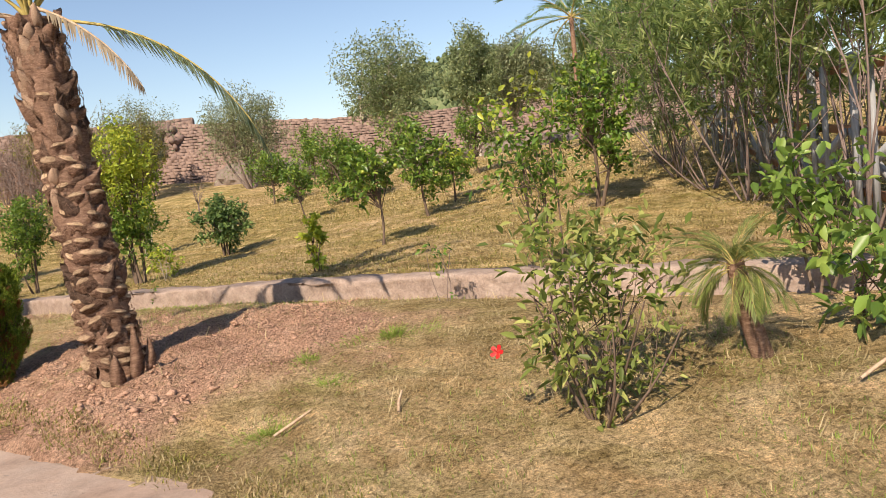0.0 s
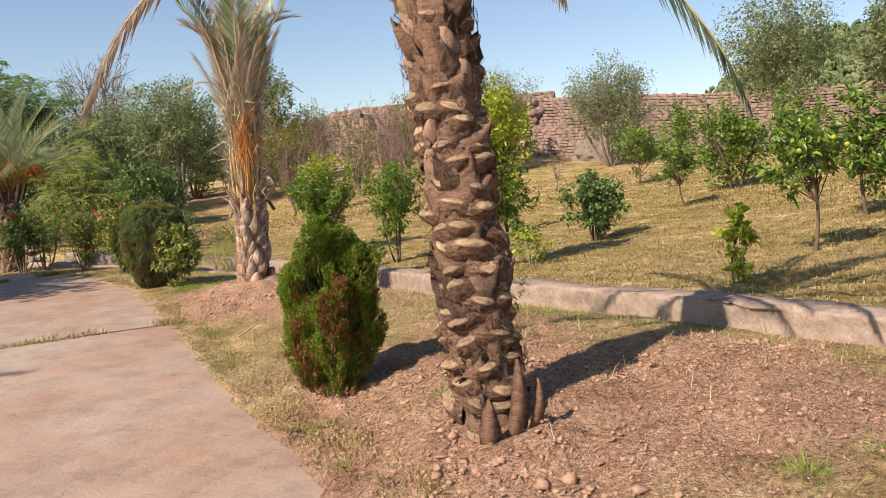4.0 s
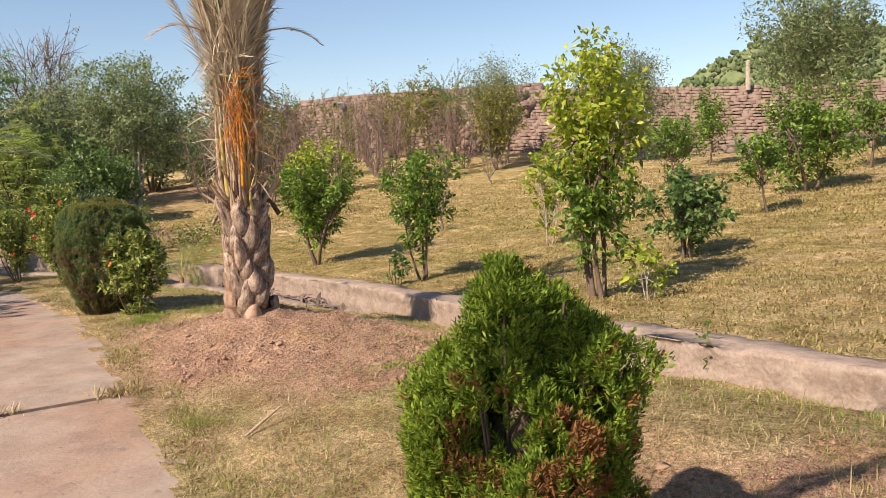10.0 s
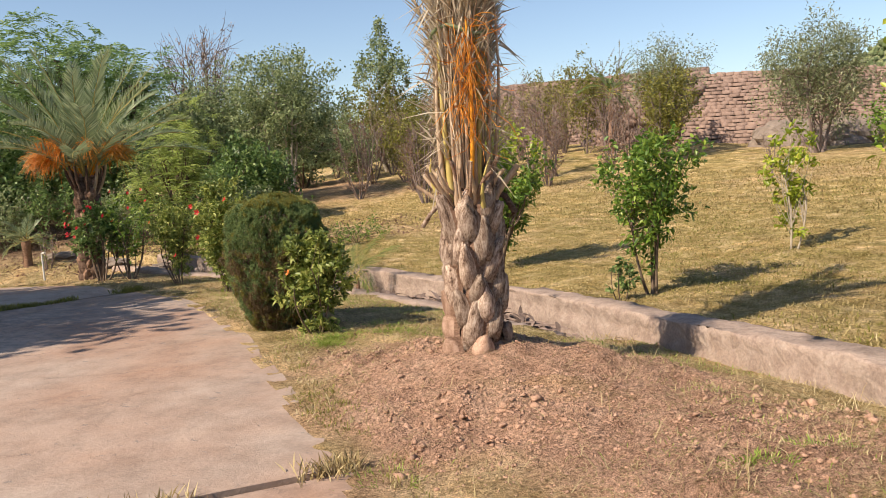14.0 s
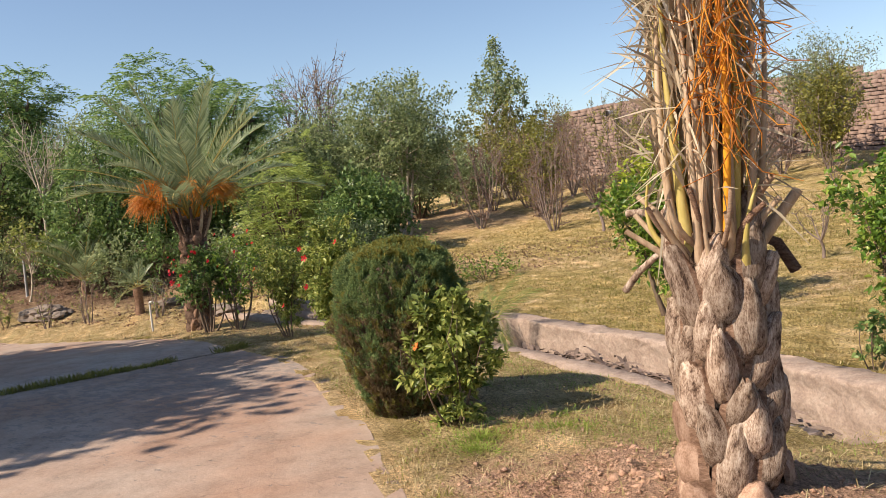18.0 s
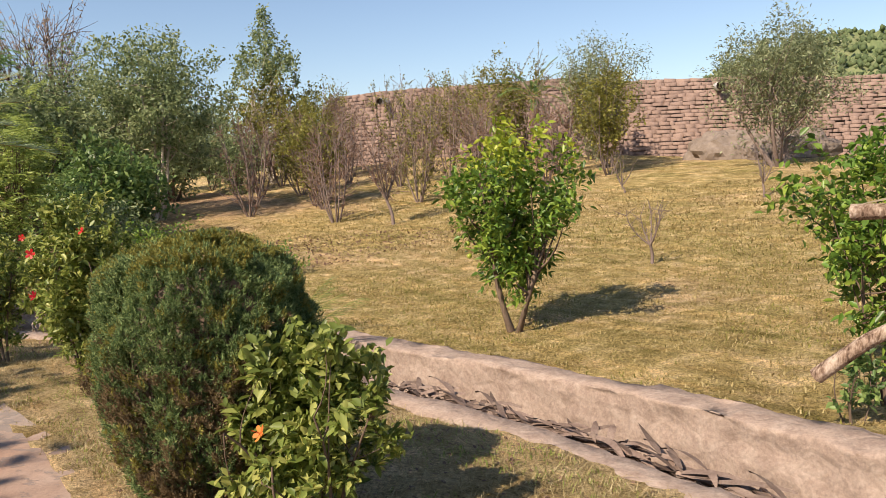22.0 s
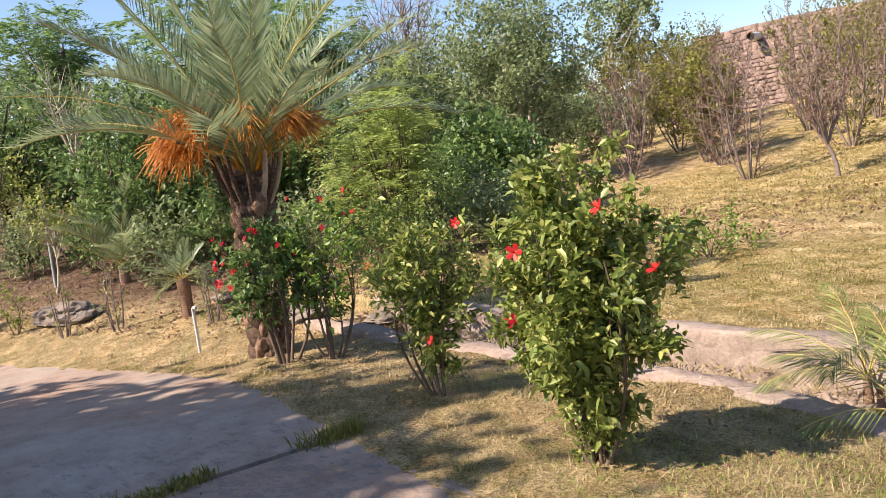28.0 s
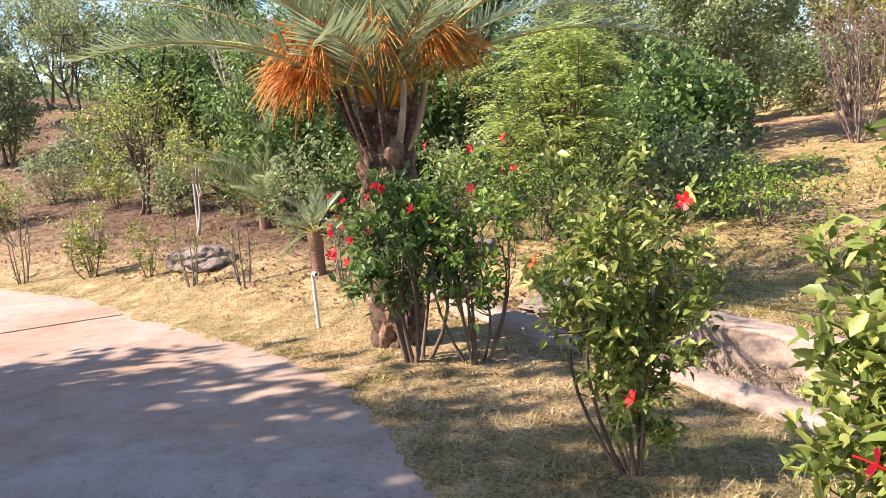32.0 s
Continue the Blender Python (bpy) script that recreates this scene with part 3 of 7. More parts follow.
def soil_at(x, y):
    """How bare the dug red soil lies, 0 to 1."""
    m = np.zeros(np.shape(x))
    for mx, my, w in DUG:
        m = np.maximum(m, 1.25 * np.exp(-((x - mx) ** 2 + (y - my) ** 2) / (w * w)))
    return np.clip((m - .36 + (vnoise(x * 2.2, y * 2.2, 8) - .5) * .9) * 2.0, 0, 1)


def relief(x, y):
    """Lumps of the ground: crumbled where it was dug, matted elsewhere."""
    soft = (vnoise(x * 1.3, y * 1.3, 3) - .5) * .05 + (vnoise(x * 5, y * 5, 4) - .5) * .030 + (vnoise(x * 10, y * 10, 6) - .5) * .016
    crumb = (vnoise(x * 6, y * 6, 5) - .5) * .07 + (np.abs(vnoise(x * 9.5, y * 9.5, 9) - .5) - .2) * .085
    return soft + soil_at(x, y) * crumb


def in_trench(s, d, k):
    return ((s > 12.2) & (s < 23.6) | (s < 2.9) & (s > -6)) & (d > k - .58) & (d < k + .03)


def build_ground():
    sa = np.concatenate([-np.geomspace(900, 7, 24), np.arange(-6, -1.5, .14), np.arange(-1.5, 20, .055), np.arange(20, 32, .14), np.geomspace(32.3, 900, 34)])
    da = np.concatenate([-np.geomspace(900, 4, 24), np.arange(-3, 1.9, .14), np.arange(1.9, 6.6, .05), np.arange(6.6, 10, .1), np.arange(10, 17, .16), np.geomspace(17.2, 900, 40)])
    S, D = np.meshgrid(sa, da, indexing="ij")
    X, Y = to_xy(S, D)
    Z = land(X, Y)
    e, k = path_edge(S), drain_d(S)
    onpath = D < e - 0.14
    lump = relief(X, Y)
    soil = soil_at(X, Y)
    wild = np.clip((S - 29) / 6, 0, 1) * (D < 12) * np.clip(.35 + vnoise(X * .5, Y * .5, 18), 0, 1)
    soil = np.maximum(soil, wild * .8)
    lump = np.where((S > -7) & (S < 40), lump, lump * 4)
    Z = Z + np.where(onpath, -.07, lump)
    rim = (D > e - .14) & (D < e + .4)
    Z = np.where(rim, np.maximum(Z, path_z(S) + .004 + .016 * vnoise(X * 7, Y * 7, 29)), Z)
    Z = np.where(in_trench(S, D, k), Z - np.where(S < 5, .02, .4), Z)
    under = (D > k + .16) & (D < k + .30)
    Z = np.where(under, Z - .06, Z)
    straw = np.where(D < k, .75 + .5 * (vnoise(X * .9, Y * .9, 11) - .5), np.clip((vnoise(X * .45, Y * .45, 12) - .55) * 3, 0, .8))
    far = np.hypot(X + 5, Y - 10)
    Z = np.where(far > 110, Z - (far - 110) * .004, Z)
    n0, n1 = S.shape
    i, j = np.meshgrid(np.arange(n0 - 1), np.arange(n1 - 1), indexing="ij")
    i, j = i.ravel(), j.ravel()
    f = np.stack([i * n1 + j, i * n1 + j + 1, (i + 1) * n1 + j + 1, (i + 1) * n1 + j], 1)
    g = Geo().add(np.stack([X.ravel(), Y.ravel(), Z.ravel()], 1), f[:, ::-1])
    ob = part("ground", g, GROUND, smooth=True)
    litter_ = np.clip((S - 25) / 4, 0, 1) * np.clip((D - e - 2.2) / 2.0, 0, 1) * np.clip((7.5 - D) / 2, 0, 1) * np.clip(.55 + .9 * vnoise(X * .8, Y * .8, 27), 0, 1)
    for nm, val in (("soil", soil), ("straw", np.clip(straw, 0, 1)), ("litter", litter_)):
        a = ob.data.attributes.new(nm, "FLOAT", "POINT")
        a.data.foreach_set("value", val.ravel())
    tagged(ob, "dry yellow lawn with straw verge and dug red soil round the palms", "ground", kind="structure")


build_ground()


def sweep(profile, ss, dfun, zfun, jitter=0.0, seed=0):
    """Sweeps a closed profile of (offset across, height) along the drain; s from ss."""
    ss = np.asarray(ss, float)
    p = np.asarray(profile, float)
    m = len(p)
    D = dfun(ss)[:, None] + p[None, :, 0]
    X, Y = to_xy(ss[:, None] + 0 * D, D)
    Z = zfun(ss)[:, None] + p[None, :, 1]
    if jitter:
        q = np.arange(m)[None, :] * 3.7
        D3 = (vnoise(ss[:, None] * 13 + q, 3 * q + 0 * ss[:, None], seed + 5) - .5) * jitter * .7
        X, Y, Z = X + UY * D3, Y - UX * D3, Z + (vnoise(ss[:, None] * 11 + q, 5 * q + 0 * ss[:, None], seed + 6) - .5) * jitter * .5
        Z = Z + (lattice(np.floor(ss / 1.13 + .3).astype(np.int64), 0 * ss.astype(np.int64) + 4, seed)[:, None] - .5) * jitter * .6
        D2 = (vnoise(ss[:, None] * 4 + q, q + 0 * ss[:, None], seed) - .5) * jitter
        X, Y, Z = X + UY * D2, Y - UX * D2, Z + (vnoise(ss[:, None] * 3 + q, q + 9 + 0 * ss[:, None], seed + 1) - .5) * jitter
    n = len(ss)
    i, j = np.meshgrid(np.arange(n - 1), np.arange(m), indexing="ij")
    i, j = i.ravel(), j.ravel()
    k = (j + 1) % m
    f = np.stack([i * m + j, i * m + k, (i + 1) * m + k, (i + 1) * m + j], 1)
    v = np.stack([X.ravel(), Y.ravel(), Z.ravel()], 1)
    g = Geo().add(v, f)
    g.add(v[:m], np.arange(m)[None, :])
    g.add(v[-m:], np.arange(m)[None, ::-1])
    return g


def build_path():
    """Concrete slabs with weedy joints between them."""
    cuts = [(-9.0, 0.0), (2.1, 0.0), (10.3, -0.02), (18.95, 0.42), (27.5, 0.45), (38.0, 0.45)]
    root = thing("path", "worn pinkish concrete path of large slabs with weedy joints", "path", 0, 0, 0, kind="structure")
    for (a, ka), (b, kb) in zip(cuts[:-1], cuts[1:]):
        g = Geo()
        rows = np.linspace(0, 1, 170)
        cols = np.linspace(0, 1, 34) ** 1.6
        R_, C_ = np.meshgrid(rows, cols, indexing="ij")
        edge_s = a + .04 + (b - a - .08) * R_
        S_ = edge_s
        for _ in range(14):
            E_ = path_edge(S_) + (vnoise(edge_s * 2.2, 0 * edge_s, 31) - .5) * .09 + (vnoise(edge_s * 9, 0 * edge_s, 33) - .5) * .014
            S_ = .5 * S_ + .5 * (edge_s + (ka + (kb - ka) * R_) * (E_ - 2.3))
        D_ = E_ - C_ * 7.5
        S_ = edge_s + (ka + (kb - ka) * R_) * (D_ - 2.3)
        X, Y = to_xy(S_, D_)
        Z = path_z(S_) + .012 + .012 * (vnoise(X * .8, Y * .8, 7) - .5)
        n0, n1 = X.shape
        i, j = np.meshgrid(np.arange(n0 - 1), np.arange(n1 - 1), indexing="ij")
        i, j = i.ravel(), j.ravel()
        f = np.stack([i * n1 + j, (i + 1) * n1 + j, (i + 1) * n1 + j + 1, i * n1 + j + 1], 1)
        v = np.stack([X.ravel(), Y.ravel(), Z.ravel()], 1)
        g.add(v, f[:, ::-1])
        rim = np.concatenate([np.arange(n0) * n1, (n0 - 1) * n1 + np.arange(n1), (np.arange(n0) * n1 + n1 - 1)[::-1], np.arange(n1)[::-1]])
        low = v[rim] - np.array([0, 0, .12])
        vv = np.concatenate([v[rim], low])
        q = np.arange(len(rim) - 1)
        g.add(vv, np.stack([q, q + 1, q + 1 + len(rim), q + len(rim)], 1))
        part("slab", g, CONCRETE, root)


build_path()


def build_drain():
    root = thing("drain", "open rubble-stone drain with a mortared coping beside the lawn", "drain", 0, 0, 0, kind="structure")
    ss = np.arange(-6, 23.6, .055)
    part("far_wall", sweep([(0.0, -.55), (-.01, -.32), (.0, -.24), (-.012, -.17), (.010, -.11), (-.006, -.05), (.002, .0), (-.002, .030), (.010, .042), (.13, .044), (.27, .042), (.29, .034), (.30, .0), (.32, -.5)], ss, drain_d, bank_z, .032, 41), DRAIN, root)
    ss = np.arange(-6, 2.75, .08)
    part("near_wall", sweep([(-.88, -.5), (-.88, -.02), (-.86, .02), (-.75, .026), (-.62, .02), (-.58, 0), (-.575, -.2), (-.57, -.5)], ss, drain_d, lambda s: bank_z(s) - .13, .04, 43), DRAIN, root)
    ss = np.arange(12.4, 23.6, .08)
    part("near_wall", sweep([(-.88, -.5), (-.88, -.02), (-.86, .02), (-.62, .03), (-.58, 0), (-.57, -.5)], ss, drain_d, lambda s: bank_z(s) - .13, .04, 45), DRAIN, root)
    part("floor", sweep([(-.62, -.6), (-.6, -.40), (-.3, -.42), (.04, -.40), (.05, -.6)], ss, drain_d, bank_z, .03, 47), CONCRETE, root)


build_drain()

# ---- plants ----


def shape_points(n, rng, shape):
    """Points in a crown of unit half-width and unit half-height, thicker towards its skin."""
    d = unit(rng.normal(size=(n, 3)))
    r = rng.random(n) ** 0.42
    lob = np.array([1 + .55 * noise.noise(Vector(v * 1.6) + Vector((shape[1] * 3.1, 0, 0))) for v in d])
    p = d * (r * lob)[:, None]
    z = p[:, 2]
    if shape[0] == "cone":
        w = np.interp(z, [-1, -.6, 0, .6, 1], [.75, 1.0, .85, .5, .15])
    elif shape[0] == "vase":
        w = np.interp(z, [-1, -.3, .4, 1], [.25, .75, 1.1, .9])
    elif shape[0] == "column":
        w = np.interp(z, [-1, -.5, .2, 1], [.8, .85, 1.1, .8])
        p[:, 2] = np.sign(z) * np.abs(z) ** .8
    elif shape[0] == "flat":
        w = np.interp(z, [-1, 0, .5, 1], [.4, 1.0, 1.15, .9])
    else:
        w = np.ones(n)
    p[:, 0] *= w
    p[:, 1] *= w
    return p


def plant(name, label, category, x, y, H, W, base=.3, stems=1, clusters=70, per=22, leaf=(.085, .04), mats=(CITRUS, BARK), seed=1, radius=.03, shape="round",
          twig=.16, rise=.5, simple=False, pinnate=False, lean=(0, 0), group="", young=None, spread=.25, bare_twigs=0, z=None, droop=.2, sink=.03, rosette=False):
    """A shrub or tree: stems, branches and a crown of single leaves in uneven clumps."""
    rng = np.random.default_rng(seed)
    root = thing(name, label, category, x, y, (at(x, y) if z is None else z) - sink, group)
    zc, hz = H * (1 + base) / 2, H * (1 - base) / 2
    c = shape_points(clusters, rng, (shape, seed)) * np.array([W / 2, W / 2, hz]) + np.array([lean[0], lean[1], zc])
    # wood: each stem carries its own branches
    stem, tops = [], []
    for i in range(stems):
        a = rng.uniform(0, 6.28) if i == 0 else a + 6.28 / stems + rng.uniform(-.3, .3)
        r0 = 0 if stems == 1 else radius * (.7 if stems == 2 else 2.5)
        foot = np.array([math.cos(a) * r0, math.sin(a) * r0, -.05])
        k = spread * W * (.5 + rng.random())
        top = np.array([math.cos(a) * k * (stems > 1) + lean[0] * .9, math.sin(a) * k * (stems > 1) + lean[1] * .9, H * (base + (1 - base) * rng.uniform(.45, .7))])
        p = curve(foot, top, rng.normal(size=3) * .05 * H, 7)
        rr = np.linspace(radius, radius * .4, 7)
        rr[0] *= 1.35
        stem.append(Geo().add(*tube(p, rr, 7)))
        tops.append(p)
    ends = np.array([p[-1] for p in tops])
    for q in range(min(clusters, 46) + bare_twigs):
        if q < min(clusters, 46):
            e = c[q]
            w = int(np.argmin(((ends - e) ** 2).sum(1)))
            p = tops[w]
            s0 = p[rng.integers(3, 7)] if shape != "column" else p[rng.integers(2, 7)]
            r1, n1 = radius * .38, 4
        else:
            w = int(rng.integers(len(tops)))
            p = tops[w]
            s0 = p[rng.integers(1, 7)]
            e = s0 + unit(np.array([*rng.normal(size=2) * .7, rng.uniform(.3, 1)])) * H * rng.uniform(.1, .3)
            r1, n1 = radius * .25, 3
        limb = Geo() if name in ("hibiscus", "citrus_tree", "jatropha", "oleander", "pale_sapling", "broadleaf_sapling") else stem[w]
        limb.add(*tube(curve(s0, e, (e - s0) * .05 + rng.normal(size=3) * .04 * W + np.array([0, 0, -.03 * W]), 5), np.linspace(r1, r1 * .25, 5), n1))
        if limb is not stem[w]:
            part("branch", limb, mats[1], root, smooth=True)
    for g in stem:
        part("trunk" if stems == 1 else "stem", g, mats[1], root, smooth=True)
    # leaves
    mid = np.array([lean[0], lean[1], zc - hz * .5])
    out = unit(unit(c - mid) * .8 + rng.normal(size=c.shape) * .45 + np.array([0, 0, rise]))
    tw = twig * W if twig < 1 else twig - 1
    if pinnate:
        ax, aw = [], []
        for q in range(len(c)):
            for _ in range(5):
                w = unit(out[q] * .4 + rng.normal(size=3) * np.array([.8, .8, .35]))
                ax.append(c[q])
                aw.append(w)
        ax, aw = np.array(ax), np.array(aw)
        nl = per
        t = np.tile(np.linspace(.1, 1, nl), len(ax))
        A, D = np.repeat(ax, nl, 0), np.repeat(aw, nl, 0)
        pos = A + D * (t * tw)[:, None] - np.array([0, 0, 1.0]) * (t * t * tw * .45)[:, None]
        sd_ = unit(np.cross(D, np.array([0, 0, 1.0])) + 1e-6) * np.where(np.arange(len(t)) % 2, 1, -1)[:, None]
        way = unit(sd_ + D * .45 + np.array([0, 0, -.15]))
        v, f = leaves(pos, way, leaf[0] * rng.uniform(.8, 1.2, len(pos)), leaf[1], rng, .1, .1, True)
    else:
        N = len(c) * per
        C, O = np.repeat(c, per, 0), np.repeat(out, per, 0)
        t = rng.random(N)
        pos = C + O * ((t - .35) * tw * 1.3)[:, None] + rng.normal(size=(N, 3)) * tw * .22
        way = unit(O * .45 + rng.normal(size=(N, 3)) * .75 + np.array([0, 0, .15]))
        if rosette:
            pos = C + O * (t * tw * .8)[:, None] + rng.normal(size=(N, 3)) * .012
            way = unit(O * .75 + rng.normal(size=(N, 3)) * .6)
        sc = rng.uniform(.65, 1.2, N)
        v, f = leaves(pos, way, leaf[0] * sc, leaf[1] * sc, rng, .15, droop, simple)
    # nothing below the soil
    v[:, 2] = np.maximum(v[:, 2], .01)
    if young:
        k = f.shape[0]
        zz = v[f[:, 0], 2]
        sel = zz > H * young[1] + rng.normal(size=k) * H * .06
        if not simple and not pinnate:
            half = k // 2
            sel[half:] = sel[:half]
        gg = Geo().add(v, f[~sel], 0)
        gg.f.append((f[sel], 1))
        part("crown", gg, [mats[0], young[0]], root)
    else:
        part("crown", Geo().add(v, f), mats[0], root)
    return root


def fruit(root, n, H, W, base, seed, r=.028):
    rng = np.random.default_rng(seed)
    bm = bmesh.new()
    bmesh.ops.create_icosphere(bm, subdivisions=2, radius=r)
    me = bpy.data.meshes.new("fruit")
    bm.to_mesh(me)
    bm.free()
    me.materials.append(FRUIT)
    for i in range(n):
        d = unit(rng.normal(size=3) * np.array([1, 1, .7]))
        p = d * np.array([W * .46, W * .46, H * (1 - base) * .42]) + np.array([0, 0, H * (1 + base) / 2])
        part("fruit", me, None, root, "round green citrus fruit" if i == 0 else "", m=pose(*p))


def flower_mesh(mat, r=.036):
    """Five open petals and a long stamen."""
    g = Geo()
    for i in range(5):
        a = i * 2 * math.pi / 5
        ca, sa = math.cos(a), math.sin(a)
        pts = [(0, 0, 0), (.55 * r, .34 * r, .10 * r), (1.0 * r, .30 * r, .30 * r), (1.12 * r, 0, .34 * r), (1.0 * r, -.30 * r, .30 * r), (.55 * r, -.34 * r, .10 * r)]
        v = [(px * ca - py * sa, px * sa + py * ca, pz) for px, py, pz in pts]
        g.add(v, [[0, 1, 2, 3], [0, 3, 4, 5]])
    g.add(*tube([(0, 0, 0), (0, 0, r * .7), (r * .1, 0, r * 1.3)], [r * .07, r * .06, r * .09], 5))
    g.add(*tube([(0, 0, -r * .5), (0, 0, 0)], [r * .06, r * .2], 5))
    return g.data("flower", mat)


RED_FLOWER, ORANGE_FLOWER = flower_mesh(PETAL), flower_mesh(PETAL_ORANGE)
SMALL_RED = flower_mesh(PETAL, .029)
SMALL_ORANGE = flower_mesh(PETAL_ORANGE, .03)


def flowers(root, spots, me=RED_FLOWER, face=(-90, 0, 0)):
    """Flowers at spots (x, y, z from the plant's foot), turned to the path."""
    for i, p in enumerate(spots):
        part("flower", me, None, root, "open red flower" if i == 0 else "", m=pose(*p, 60 + 25 * math.sin(i * 2.3), 0, -30 + 50 * math.sin(i * 1.7)))


def bare_shrub(name, label, x, y, H, W, n=60, mat=TWIG, leafmat=RUSSET, nleaf=250, seed=1, stems=6, category="shrub", trunk=0.0, lean=0.0, group="", z=None):
    """An almost leafless shrub of many upright twigs with a few dry leaves."""
    rng = np.random.default_rng(seed)
    root = thing(name, label, category, x, y, (at(x, y) if z is None else z) - .03, group)
    g = Geo()
    ends = []
    z0 = trunk * H
    fork = np.array([lean, 0, z0])
    if trunk:
        g.add(*tube(curve((0, 0, -.05), fork, rng.normal(size=3) * .03 * H, 5), np.linspace(.03 * H ** .5, .022 * H ** .5, 5), 6))
    for i in range(stems):
        a = i * 6.28 / stems + rng.uniform(-.4, .4)
        k = W * .5 * rng.uniform(.25, .8)
        top = np.array([math.cos(a) * k + lean * 1.5, math.sin(a) * k, H * rng.uniform(.7, 1.0)])
        foot = fork if trunk else np.array([math.cos(a) * .05, math.sin(a) * .05, -.04])
        p = curve(foot, top, np.array([math.cos(a), math.sin(a), 0]) * W * .06 + rng.normal(size=3) * .02 * H, 8)
        g.add(*tube(p, np.linspace(.014, .004, 8) * max(1, H ** .6), 5))
        for _ in range(n // stems):
            j = rng.integers(1, 8)
            s0 = p[j]
            w = unit(np.array([math.cos(a), math.sin(a), 0]) * .45 + rng.normal(size=3) * .5 + np.array([0, 0, .95]))
            e = s0 + w * H * rng.uniform(.12, .32)
            g.add(*tube(curve(s0, e, rng.normal(size=3) * .015 * H, 4), np.linspace(.006, .0022, 4) * max(1, H ** .5), 3))
            ends.append((s0, e))
            if rng.random() < .7:
                e2 = .5 * (s0 + e) + unit(w + rng.normal(size=3) * .6) * H * rng.uniform(.06, .16)
                g.add(*tube(np.array([.5 * (s0 + e), e2]), [.0035 * max(1, H ** .5), .0016 * max(1, H ** .5)], 3))
                ends.append((.5 * (s0 + e), e2))
    part("framework", g, mat, root)
    if nleaf:
        E_ = np.array(ends)
        k = rng.integers(len(E_), size=nleaf)
        t = rng.random(nleaf)[:, None]
        pos = E_[k, 0] * (1 - t) + E_[k, 1] * t
        s = max(1, H ** .5)
        part("dry_foliage", Geo().add(*leaves(pos, rng.normal(size=(nleaf, 3)) + np.array([0, 0, -.2]), .045 * s * rng.uniform(.6, 1.3, nleaf), .022 * s, rng, .1, .2, True)), leafmat, root)
    return root


def frond_mesh(name, L, n, ll, lw, arch, mats, seed, vee=.35, start=.12, thick=.014, sweep_=.75, limp=.0):
    """A pinnate palm leaf along +x from its foot: a midrib and two rows of leaflets."""
    rng = np.random.default_rng(seed)
    k = 14
    t = np.linspace(0, 1, k)
    ang = np.cumsum(np.full(k, -arch / k))
    px = np.concatenate([[0], np.cumsum(np.cos(ang) * L / k)])[:k]
    pz = np.concatenate([[0], np.cumsum(np.sin(ang) * L / k)])[:k]
    py = np.cumsum(rng.normal(size=k)) * .01 * L / 3
    rib = np.stack([px, py, pz], 1)
    g = Geo()
    g.add(*tube(rib, np.interp(t, [0, .1, 1], [thick * 1.7, thick, thick * .2]), 5), 1)
    u = np.repeat(np.linspace(start, .985, n), 2)
    sgn = np.tile([1, -1], n)
    pos = np.stack([np.interp(u, t, rib[:, q]) for q in range(3)], 1)
    dirx = unit(np.stack([np.interp(u, t, np.gradient(rib[:, q])) for q in range(3)], 1))
    upv = np.cross(dirx, np.array([0, 1.0, 0]))
    upv = np.where(upv[:, 2:3] < 0, -upv, upv)
    side = np.array([0, 1.0, 0]) * sgn[:, None]
    way = unit(dirx * (sweep_ + .5 * u[:, None]) + side * (1.0 - .35 * u[:, None]) + upv * (vee + rng.normal(size=(len(u), 1)) * .12) + rng.normal(size=(len(u), 3)) * .06)
    ln = ll * np.interp(u, [0, .15, .5, .85, 1], [.5, .9, 1, .7, .35]) * rng.uniform(.9, 1.1, len(u))
    tip = pos + way * ln[:, None] + np.array([0, 0, -1.0]) * (limp * ln)[:, None]
    mid = pos + way * (ln * .45)[:, None]
    w = unit(np.cross(way, upv + side * .3)) * lw * .5
    v = np.stack([pos, mid + w, tip, mid - w], 1).reshape(-1, 3)
    g.add(v, np.arange(len(v)).reshape(-1, 4), 0)
    return g.data(name, list(mats))


